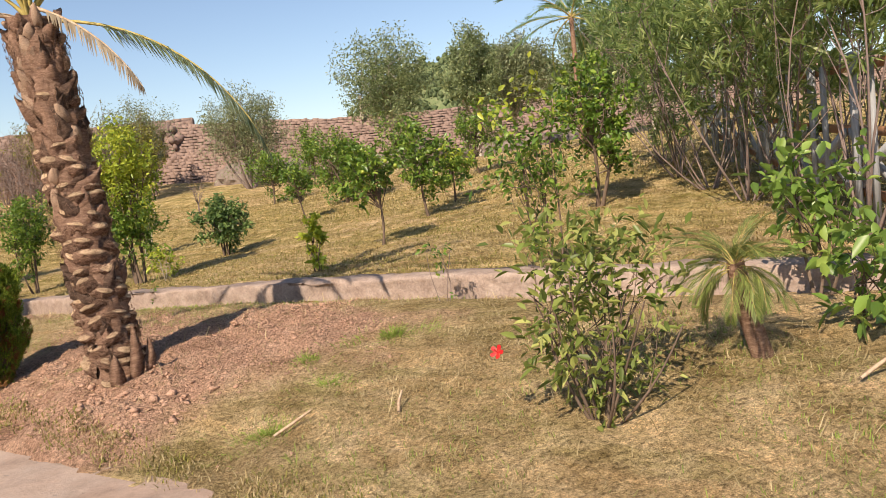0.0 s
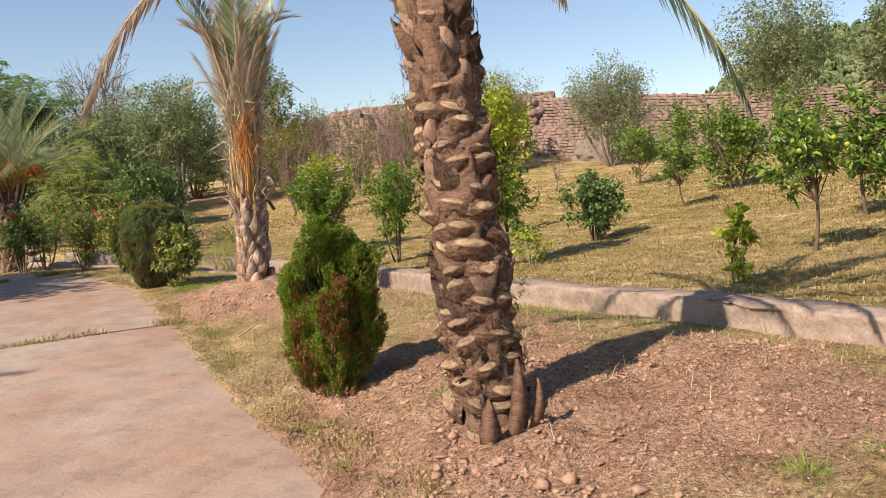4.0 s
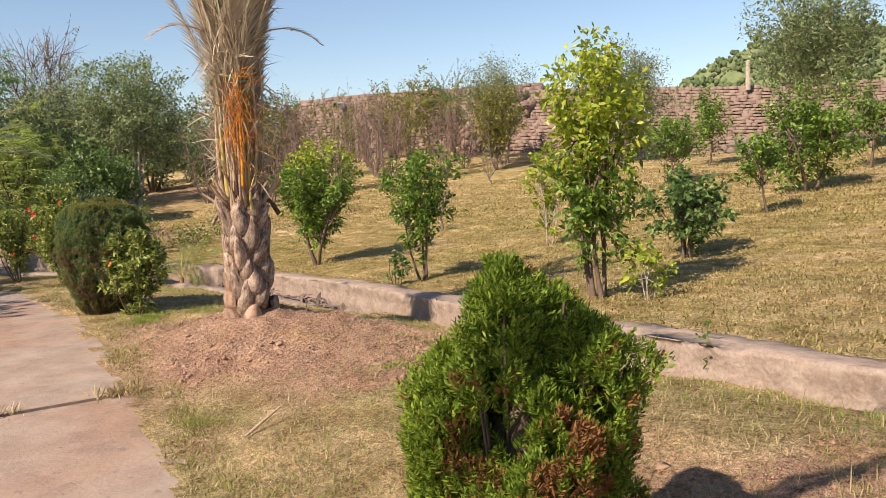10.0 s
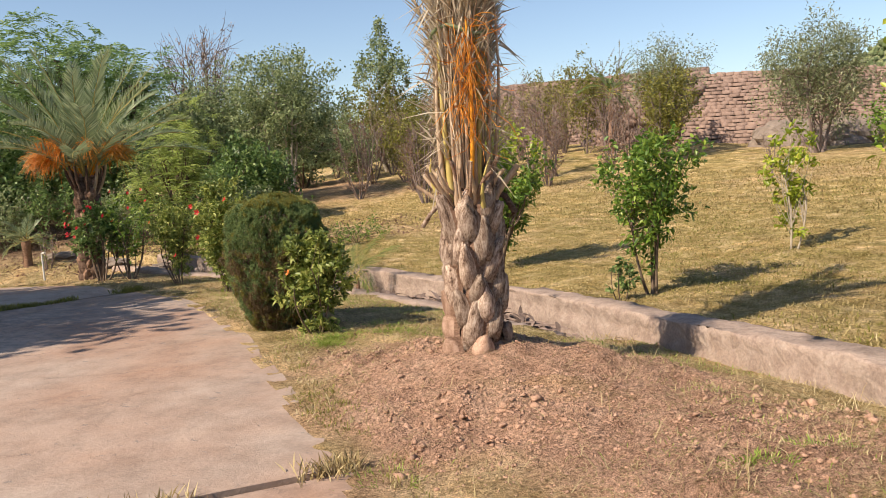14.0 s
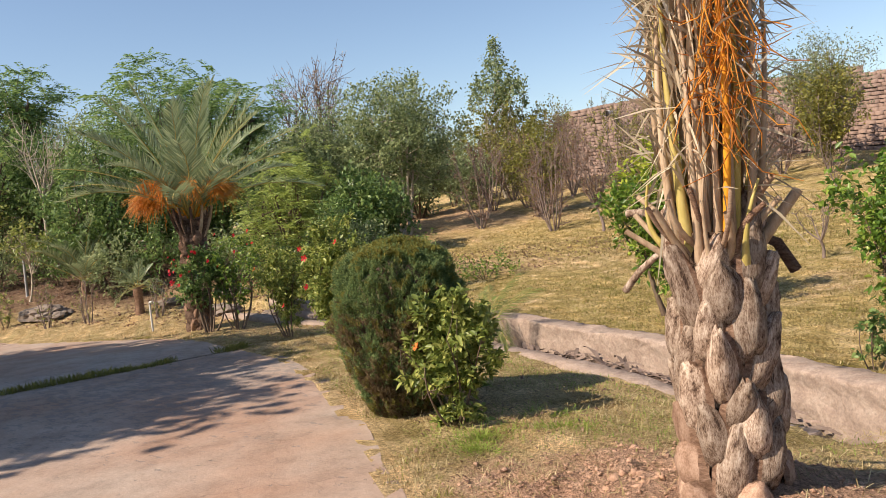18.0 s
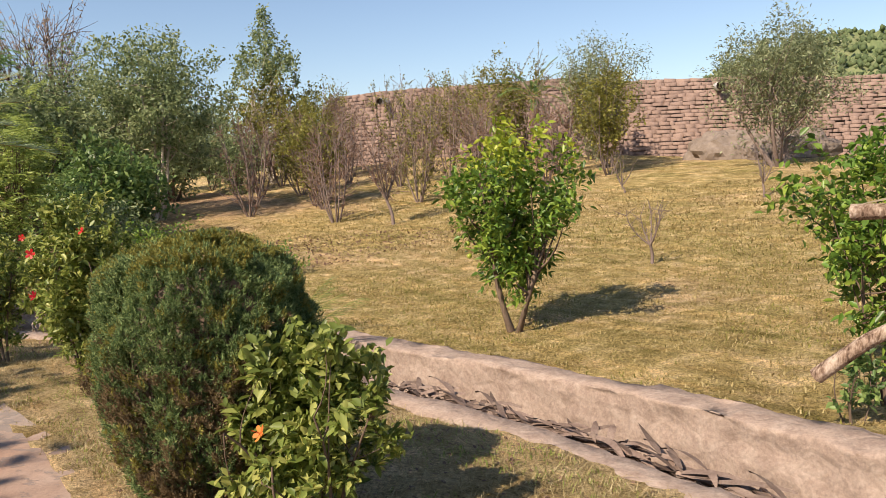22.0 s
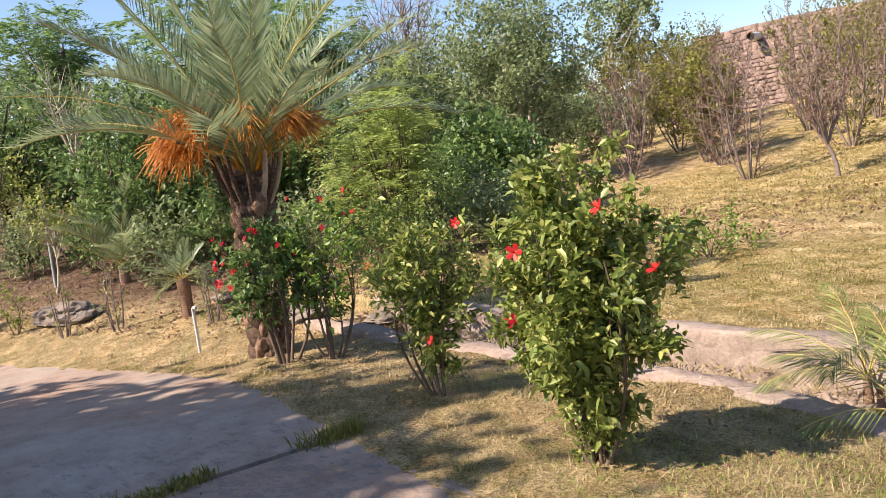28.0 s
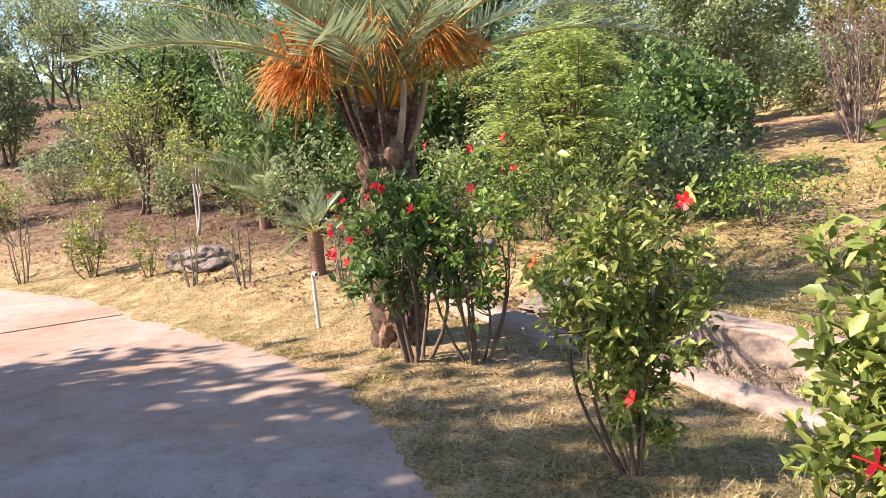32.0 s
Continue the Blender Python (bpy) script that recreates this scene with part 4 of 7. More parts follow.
def scale_mesh(kind, seed, mat):
    """A leaf base left on a palm trunk: rooted at the origin, facing +x, rising along +z.
    cut: a sawn oval face; lobe: a long smooth scale; flap: a torn pointed husk."""
    rng = np.random.default_rng(seed)
    if kind == "cut":
        w, o, hgt = .092 * rng.uniform(.8, 1.2), .058 * rng.uniform(.7, 1.25), .05
        rows = [(-.075, .85, .0), (-.058, 1.0, .45), (-.036, 1.08, .8), (-.014, 1.08, 1.02), (.002, 1.03, 1.12), (.016, .94, 1.02), (.028, .82, .86), (.038, .66, .62), (.045, .48, .32), (.047, .3, .0)]
        n, rag, crown, back = 13, .0055, .012, .03
    elif kind == "lobe":
        w, o, hgt = .078 * rng.uniform(.85, 1.15), .060 * rng.uniform(.85, 1.15), .165 * rng.uniform(.85, 1.3)
        rows = [(-.09, .45, -.1), (-.07, .72, .5), (-.03, .94, .9), (hgt * .2, 1.03, 1.08), (hgt * .45, 1.0, 1.12), (hgt * .68, .86, 1.08), (hgt * .86, .66, 1.0), (hgt * .97, .48, .9), (hgt * 1.01, .36, .62), (hgt * .95, .22, .1), (hgt * .8, .1, -.3)]
        n, rag, crown, back = 11, .0042, -.055, .03
    else:
        w, o, hgt = .055 * rng.uniform(.7, 1.3), .034 * rng.uniform(.8, 1.3), .075 * rng.uniform(.7, 1.4)
        rows = [(-.05, .9, .1), (-.02, 1.0, .7), (hgt * .3, .9, 1.0), (hgt * .6, .62, 1.15), (hgt * .85, .34, 1.3), (hgt * 1.05, .1, 1.4), (hgt * .8, .2, 1.05), (hgt * .4, .5, .6)]
        n, rag, crown, back = 7, .008, -.03, .03
    V = []
    tear = rng.normal(size=n) * .011
    for z, ww, oo in rows:
        for j in range(n):
            a = (j / (n - 1) - .5) * 2
            top = max(0.0, z / hgt) if kind != "cut" else 0.0
            V.append((o * oo * (1 - .75 * a * a) - back * a * a + rng.normal() * rag * .7, a * w * ww, z + rng.normal() * rag + crown * a * a + tear[j] * top))
    V = np.array(V)
    m = len(rows)
    i, j = np.meshgrid(np.arange(m - 1), np.arange(n - 1), indexing="ij")
    i, j = i.ravel(), j.ravel()
    f = np.stack([i * n + j, i * n + j + 1, (i + 1) * n + j + 1, (i + 1) * n + j], 1)
    g = Geo()
    # lobe rims take brown fibre, which also paints in the shade of the gaps
    rim = (i > m - 4) | (j == 0) | (j == n - 2) if kind == "lobe" else np.zeros(len(f), bool)
    g.add(V, f[~rim])
    if rim.any():
        g.f.append((f[rim], 1))
    return g.data("leaf_base", [mat, FIBRE], kind == "cut")


def palm_trunk(root, H, r0, r1, lean, seed, rough=.03, mat=FIBRE, foot=1.25):
    """The ragged fibrous core of a palm trunk; returns its axis."""
    rng = np.random.default_rng(seed)
    m, n = 46, 26
    t = np.linspace(0, 1, m)
    axis_ = np.stack([lean[0] * t + lean[2] * t * t, lean[1] * t + lean[3] * t * t, H * t - .12], 1)
    V = []
    for i in range(m):
        rr = np.interp(t[i], [0, .06, 1], [r0 * foot, r0, r1])
        for j in range(n):
            a = 2 * math.pi * j / n
            q = rr + rough * (vnoise(a * 4 + 5, t[i] * H * 11, seed) - .5) * 2 + rough * .6 * (rng.random() - .5)
            V.append(axis_[i] + np.array([math.cos(a) * q, math.sin(a) * q, 0]))
    i, j = np.meshgrid(np.arange(m - 1), np.arange(n), indexing="ij")
    i, j = i.ravel(), j.ravel()
    f = np.stack([i * n + j, i * n + (j + 1) % n, (i + 1) * n + (j + 1) % n, (i + 1) * n + j], 1)
    part("trunk", Geo().add(np.array(V), f), mat, root)
    return axis_, t


def on_axis(axis_, t, u):
    return np.array([np.interp(u, t, axis_[:, k]) for k in range(3)])


GREEN_FRONDS = [frond_mesh("frond", 2.3, 62, .34, .026, a, (PALM_GREEN, PETIOLE), 11 + i, .35) for i, a in enumerate((.7, 1.1, 1.5, 1.9))]
DRY_FRONDS = [frond_mesh("frond", 1.7, 46, .23, .015, a, (PALM_DRY, DRYPETIOLE), 21 + i, .1, .12, .013, 1.6, .3) for i, a in enumerate((.25, .5, 2.4))]


def date_palm_cut():
    """The near palm: a tall trunk covered with pale sawn leaf bases."""
    x, y = -2.27, 5.1
    root = thing("date_palm", "tall date palm, brown trunk studded with pale sawn leaf bases", "palm tree", x, y, at(x, y) - .02)
    H = 2.5
    ax, t = palm_trunk(root, H, .150, .145, (-.27, .15, -.05, .06), 5, .034, FIBRE, 1.2)
    sawn = [scale_mesh("cut", 60 + i, SAWN if i % 5 in (0, 2) else SAWN_OLD) for i in range(12)]
    pointed = [scale_mesh("lobe", 40 + i, CUT_OLD if i % 2 else FIBRE) for i in range(6)]
    torn = [scale_mesh("flap", 50 + i, FIBRE if i % 3 else DARKFIBRE) for i in range(8)]
    rng = np.random.default_rng(4)
    k = 0
    rows = 28
    for i in range(rows):
        for j in range(6):
            u = (i + .35 + rng.normal() * .20) / rows
            a = 2 * math.pi * (j / 6 + (i % 2) * .5 / 6 + i * .035) + rng.normal() * .16
            c = on_axis(ax, t, u)
            rr = np.interp(u, [0, .06, 1], [.166, .143, .138]) + rng.normal() * .006
            high = u > .70 + rng.normal() * .07
            s = rng.uniform(.66, .96) if not high else rng.uniform(.5, .68)
            m = pose(c[0] + math.cos(a) * rr, c[1] + math.sin(a) * rr, c[2], rng.normal() * 14, (-4 if not high else 8) + rng.normal() * 12, math.degrees(a)) @ Matrix.Diagonal((s * .9, s * rng.uniform(.8, 1.15), s * rng.uniform(.6, 1.0), 1))
            part("leaf_base", pointed[k % 6] if high else sawn[k % 12], None, root, "pale sawn leaf base" if k == 0 else "", m=m)
            k += 1
    # torn husks of the leaf sheaths stand between them
    for i in range(90):
        u, a = rng.uniform(.02, .98), rng.random() * 6.283
        c = on_axis(ax, t, u)
        rr = np.interp(u, [0, .06, 1], [.170, .150, .142])
        s = rng.uniform(.6, 1.25)
        part("husk", torn[i % 8], None, root, m=pose(c[0] + math.cos(a) * rr, c[1] + math.sin(a) * rr, c[2], rng.normal() * 30, -4 + rng.normal() * 8, math.degrees(a)) @ Matrix.Diagonal((s, s, s, 1)))
    # tangled fibre between the leaf bases
    g = Geo()
    for i in range(520):
        u = rng.uniform(.02, .97)
        a = rng.random() * 6.28
        da = rng.uniform(.15, .75) * rng.choice([-1, 1])
        pts = []
        for q in range(5):
            c = on_axis(ax, t, u + q * .006 * rng.normal())
            r = .172 + rng.uniform(-.016, .034)
            pts.append(c + np.array([math.cos(a + da * q / 4) * r, math.sin(a + da * q / 4) * r, 0]))
        g.add(*tube(pts, [.001, .002, .002, .0015, .001], 3))
    part("fibre_tangle", g, FIBRE, root)["kind"] = "stuff"
    # long husks at the foot
    for a, hh in ((-.75, .34), (-.35, .24), (-1.25, .18), (2.6, .2)):
        p = np.array([math.cos(a), math.sin(a), 0])
        pts = curve(p * .2 + np.array([0, 0, -.05]), p * .26 + np.array([0, 0, hh]), p * .04, 5)
        side = np.array([-math.sin(a), math.cos(a), 0])
        v = np.concatenate([pts + side * .05 * np.array([[1], [1], [.9], [.6], [.15]]), pts - side * .05 * np.array([[1], [1], [.9], [.6], [.15]]), pts + p * .02])
        f = [[i, i + 1, 11 + i, 10 + i] for i in range(4)] + [[10 + i, 11 + i, 6 + i, 5 + i] for i in range(4)] + [[i + 1, i, 5 + i, 6 + i] for i in range(4)]
        part("husk", Geo().add(v, f), FIBRE, root)
    top = on_axis(ax, t, 1.0)
    for i in range(11):
        a = i * 137.5 + 40
        e = 84 - 34 * (i / 10) ** .9
        part("frond", GREEN_FRONDS[i // 6], None, root, m=pose(*top, 0, 0, a) @ pose(0, 0, 0, 0, -e, 0) @ Matrix.Scale(.8, 4))
    hang = frond_mesh("frond", 2.3, 70, .19, .018, 1.75, (PALM_DRY, DRYPETIOLE), 79, -.25, .15, .014, 1.5, .5)
    part("frond", hang, None, root, "dry hanging frond", m=pose(top[0], top[1], top[2] - .02, 0, 0, 201) @ pose(0, 0, 0, 0, -24, 0))
    part("frond", hang, None, root, m=pose(top[0], top[1], top[2] - .02, 0, 0, 222) @ pose(0, 0, 0, 0, -30, 0) @ Matrix.Scale(.40, 4))
    # one green and one dry frond hang low over the lawn
    droop = frond_mesh("frond", 2.0, 84, .20, .016, 1.35, (PALM_GREEN, PETIOLE), 77, -.25, .22, .012, 1.3, .45)
    part("frond", droop, None, root, m=pose(top[0] + .02, top[1], top[2] - .02, 0, 0, 4) @ pose(0, 0, 0, 0, -3, 0))
    dry = frond_mesh("frond", 1.0, 50, .16, .018, .8, (PALM_DRY, DRYPETIOLE), 78, -.2, .1, .012, 1.4, .5)
    part("frond", dry, None, root, "dry hanging frond", m=pose(top[0] + .05, top[1] - .05, top[2] + .06, 0, 0, -10) @ pose(0, 0, 0, 0, 18, 0))


def date_palm_tied():
    """The palm whose fronds are tied upright in a dry bundle."""
    x, y = -7.12, 9.59
    root = thing("date_palm", "date palm with grey leaf bases and dry fronds tied upright", "palm tree", x, y, at(x, y) - .03)
    H = 1.13
    ax, t = palm_trunk(root, H, .138, .13, (.0, .0, -.03, 0), 8, .02, DARKFIBRE, 1.2)
    ms = [scale_mesh("lobe", 80 + i, GREYBASE) for i in range(7)]
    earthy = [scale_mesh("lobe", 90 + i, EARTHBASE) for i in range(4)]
    rng = np.random.default_rng(14)
    k = 0
    rows = 8
    for i in range(rows):
        for j in range(6):
            u = (i - .1 + j / 6 + rng.normal() * .09) / rows
            a = 2 * math.pi * (j / 6 + i * .5 / 6 + i * .03) + rng.normal() * .09
            c = on_axis(ax, t, u)
            s = rng.uniform(.95, 1.15)
            rr = np.interp(u, [0, .15, 1], [.185, .150, .128])
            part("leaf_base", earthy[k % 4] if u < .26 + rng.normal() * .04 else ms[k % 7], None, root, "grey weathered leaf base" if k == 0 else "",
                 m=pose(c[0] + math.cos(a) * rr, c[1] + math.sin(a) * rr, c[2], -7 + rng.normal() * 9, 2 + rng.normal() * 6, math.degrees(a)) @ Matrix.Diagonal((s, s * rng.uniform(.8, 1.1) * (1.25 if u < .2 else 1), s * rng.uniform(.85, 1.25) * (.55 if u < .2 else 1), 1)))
            k += 1
    g = Geo()
    for i in range(150):
        u, a = rng.uniform(.02, 1.0), rng.random() * 6.28
        da = rng.uniform(.1, .45) * rng.choice([-1, 1])
        pts = []
        for q in range(4):
            c = on_axis(ax, t, u + q * .012 * rng.normal())
            r = .160 + rng.uniform(-.02, .02)
            pts.append(c + np.array([math.cos(a + da * q / 3) * r, math.sin(a + da * q / 3) * r, 0]))
        g.add(*tube(pts, [.001, .0018, .0018, .001], 3))
    part("fibre_tangle", g, DARKFIBRE, root)["kind"] = "stuff"
    top = on_axis(ax, t, 1.0)
    # stout petioles rise from the crown and are drawn together
    for i in range(48):
        a = i * 2.399
        r = .04 + .125 * (i / 53)
        foot = top + np.array([math.cos(a) * r, math.sin(a) * r, -.22 + .15 * rng.random()])
        L = rng.uniform(1.0, 1.8) if i < 44 else rng.uniform(.12, .25)
        sp = rng.uniform(.5, 1.55) if i < 44 else 1.5
        end = top + np.array([math.cos(a) * r * sp, math.sin(a) * r * sp, L])
        g = Geo().add(*tube(curve(foot, end, np.array([math.cos(a), math.sin(a), 0]) * .05 + rng.normal(size=3) * .02, 7), np.array([.032, .020, .015, .012, .010, .008, .006]) * rng.uniform(.5, 1.0), 6))
        part("petiole", g, PETIOLE if rng.random() < .34 else DRYPETIOLE, root, smooth=True)
    part("flower_stalk", Geo().add(*tube(curve(top + np.array([.10, -.12, 0]), top + np.array([.13, -.15, 1.0]), (.03, -.02, 0), 6), [.013, .014, .013, .012, .010, .007], 7)), ORANGE, root, "orange flower stalk", smooth=True)
    strands = Geo()
    for i in range(130):
        s0 = top + np.array([.12 + rng.normal() * .05, -.14 + rng.normal() * .05, rng.uniform(.45, 1.05)])
        e = s0 + np.array([.03 + rng.normal() * .10, -.03 + rng.normal() * .09, rng.uniform(-.34, .05)])
        strands.add(*tube(curve(s0, e, rng.normal(size=3) * .04, 4), [.0032, .003, .0025, .0015], 3))
    part("bunch_head", strands, DATE, root, "orange date strands")
    for i in range(30):
        a = i * 137.5
        q = i / 29
        m = pose(top[0] + math.cos(radians(a)) * .07, top[1] + math.sin(radians(a)) * .07, top[2] + .25 + .45 * rng.random(), 0, 0, a) @ pose(0, 0, 0, rng.normal() * 40, -89 + 4 * q + rng.normal() * 2, 0)
        part("frond", DRY_FRONDS[i % 2], None, root, "dry upright frond" if i == 0 else "", m=m)
    bent = [frond_mesh("frond", 1.0, 40, .24, .016, a, (PALM_DRY, DRYPETIOLE), 31 + i, .25, .1, .012, 1.2, .1) for i, a in enumerate((.7, 1.1, 1.5))]
    for i in range(9):
        a = i * 137.5 + 60
        part("frond", bent[i % 3], None, root, m=pose(top[0] + math.cos(radians(a)) * .09, top[1] + math.sin(radians(a)) * .09, top[2] + 1.35 + .3 * rng.random(), 0, 0, a) @ pose(0, 0, 0, rng.normal() * 25, -84 + rng.normal() * 5, 0))
    for i in range(3):
        a = i * 120 + 20
        part("frond", DRY_FRONDS[2], None, root, "", m=pose(*(top + np.array([0, 0, 1.0])), 0, 0, a) @ pose(0, 0, 0, rng.normal() * 20, -86, 0) @ Matrix.Scale(.6, 4))
    for i in range(5):
        a = i * 72 + 20
        part("frond", GREEN_FRONDS[0], None, root, m=pose(*(top + np.array([0, 0, .9])), 0, 0, a) @ pose(0, 0, 0, 0, -80, 0))
    # the leaf tips fan out where the tie ends, and the tie itself
    part("tie", Geo().add(*tube([(.19 * math.cos(q) + top[0], .19 * math.sin(q) + top[1], top[2] + .95 + .03 * math.sin(3 * q)) for q in np.linspace(0, 6.3, 22)], .012, 5)), PALM_GREEN, root, "twisted leaf tie")
    g = Geo()
    n = 1500
    a = rng.random(n) * 6.28
    zz = rng.uniform(.12, 2.6, n)
    rr = np.interp(zz, [.12, .4, .9, 1.3, 2.6], [.20, .18, .19, .17, .24])
    pos = np.stack([np.cos(a) * rr * .8 + top[0], np.sin(a) * rr * .8 + top[1], top[2] + zz], 1)
    way = np.stack([np.cos(a) * .32, np.sin(a) * .32, rng.uniform(-.5, 1.2, n)], 1) + rng.normal(size=(n, 3)) * .25
    g.add(*leaves(pos, way, rng.uniform(.15, .36, n), .012, rng, .1, .1, True))
    part("loose_foliage", g, PALM_DRY, root, "dry leaflets sticking out")
    # cut petiole stubs stand out below the bundle
    for i in range(20):
        a = i * 2.399 + rng.normal() * .2
        r, L, lift = .10 + .03 * rng.random(), rng.uniform(.14, .34), rng.uniform(.7, 1.2)
        d = np.array([math.cos(a) * math.cos(lift), math.sin(a) * math.cos(lift), math.sin(lift)])
        foot = top + np.array([math.cos(a) * r, math.sin(a) * r, -.16 + .2 * rng.random()])
        part("stub", Geo().add(*tube(curve(foot, foot + d * L, rng.normal(size=3) * .02, 5), np.array([1.5, 1.15, 1, .95, .85]) * rng.uniform(.009, .018), 6)), (DRYPETIOLE, CUT_OLD, FIBRE)[i % 3], root, smooth=True)
    for i, (a, L, dn, w) in enumerate(((215, .24, .0, .013), (190, .2, .08, .012), (30, .24, .1, .022), (250, .2, .1, .014))):
        c, s = math.cos(radians(a)), math.sin(radians(a))
        g = Geo().add(*tube(curve(top + np.array([c * .13, s * .13, -.12]), top + np.array([c * (.13 + L * .8), s * (.13 + L * .8), -.12 + L * .6 + dn]), (0, 0, 0), 5), np.array([1.5, 1.15, 1, .95, .9]) * w, 6))
        part("stub", g, DRYPETIOLE, root, "sawn petiole stub" if i == 0 else "", smooth=True)
    zr = root.location.z
    for hang in ((-.51, .20, 1.14), (-.45, .16, 1.48)):
        e = np.array([hang[0], hang[1], hang[2] - zr])
        part("stub", Geo().add(*tube(curve(top + np.array([-.11, .05, -.06]), e, (0, 0, .05), 5), [.014, .013, .014, .015, .017], 7)), GREYBASE, root, smooth=True)
    g = Geo().add(*tube([top + np.array([.12, .08, -.02]), top + np.array([.20, .13, -.07]), top + np.array([.25, .165, -.18])], [.020, .022, .024], 6))
    part("stub", g, DARKFIBRE, root, smooth=True)


def date_palm_fruiting():
    """The palm with a full green crown and orange date bunches."""
    x, y = -17.6, 14.05
    root = thing("date_palm", "date palm with arching grey-green fronds and orange date bunches", "palm tree", x, y, at(x, y) - .03)
    H = 2.0
    ax, t = palm_trunk(root, H, .17, .2, (.0, .0, .12, -.02), 18, .05, DARKFIBRE)
    ms = [scale_mesh("cut", 160 + i, DARKFIBRE if i % 2 else FIBRE) for i in range(4)]
    rng = np.random.default_rng(24)
    for k in range(80):
        u = (k + .5) / 80
        a = k * 2.399
        c = on_axis(ax, t, u)
        s = rng.uniform(.9, 1.5)
        part("leaf_base", ms[k % 4], None, root, "", m=pose(c[0] + math.cos(a) * .17, c[1] + math.sin(a) * .17, c[2], rng.normal() * 8, 10, math.degrees(a)) @ Matrix.Diagonal((s, s * .8, s * 1.7, 1)))
    top = on_axis(ax, t, 1.0)
    for i in range(13):
        a = i * 2.399
        g = Geo().add(*tube(curve(top + np.array([math.cos(a) * .1, math.sin(a) * .1, -.35]), top + np.array([math.cos(a) * .34, math.sin(a) * .34, .12 + .1 * rng.random()]), (math.cos(a) * .03, math.sin(a) * .03, -.05), 5), [.042, .036, .03, .026, .022], 6))
        part("stub", g, DRYPETIOLE if i % 3 == 0 else DARKFIBRE, root, "grey cut petiole" if i == 0 else "", smooth=True)
    big = [frond_mesh("frond", 2.5, 62, .40, .021, a, (PALM_GREEN, PETIOLE), 111 + i, .4) for i, a in enumerate((.5, .75, .95, 1.15))]
    for i in range(32):
        a = i * 137.5 + 15
        e = 84 - 46 * (i / 31) ** .85
        part("frond", big[min(3, int(i / 9))], None, root, m=pose(*top, 0, 0, a) @ pose(0, 0, 0, rng.normal() * 12, -e, 0))
    for i, (a, e, far) in enumerate(((228, 12, .62), (215, 30, .55), (200, 20, .5), (250, 38, .5), (285, 40, .45), (330, 35, .42), (15, 35, .45), (45, 25, .5), (170, 25, .5), (240, 5, .5))):
        c, s = math.cos(radians(a)), math.sin(radians(a))
        arm = curve(top + np.array([c * .1, s * .1, .02]), top + np.array([c * far * 1.2, s * far * 1.2, .26 + e / 130]), (0, 0, .12), 6)
        stalk = part("fruit_stalk", Geo().add(*tube(arm, [.018, .017, .016, .014, .012, .010], 6)), ORANGE, root, "orange date fruit stalk" if i == 0 else "", smooth=True)
        g = Geo()
        for q in range(115):
            s0 = arm[rng.integers(3, 6)] * .85 + arm[5] * .15
            w = unit(np.array([c * .8, s * .8, .25]) + rng.normal(size=3) * .55)
            L = rng.uniform(.2, .38)
            e1 = s0 + w * L - np.array([0, 0, rng.uniform(.06, .20)])
            g.add(*tube(curve(s0, e1, (0, 0, .06), 5), [.0045, .0045, .004, .004, .003], 3))
        part("fruit_head", g, DATE, stalk)


date_palm_cut()
date_palm_tied()
date_palm_fruiting()


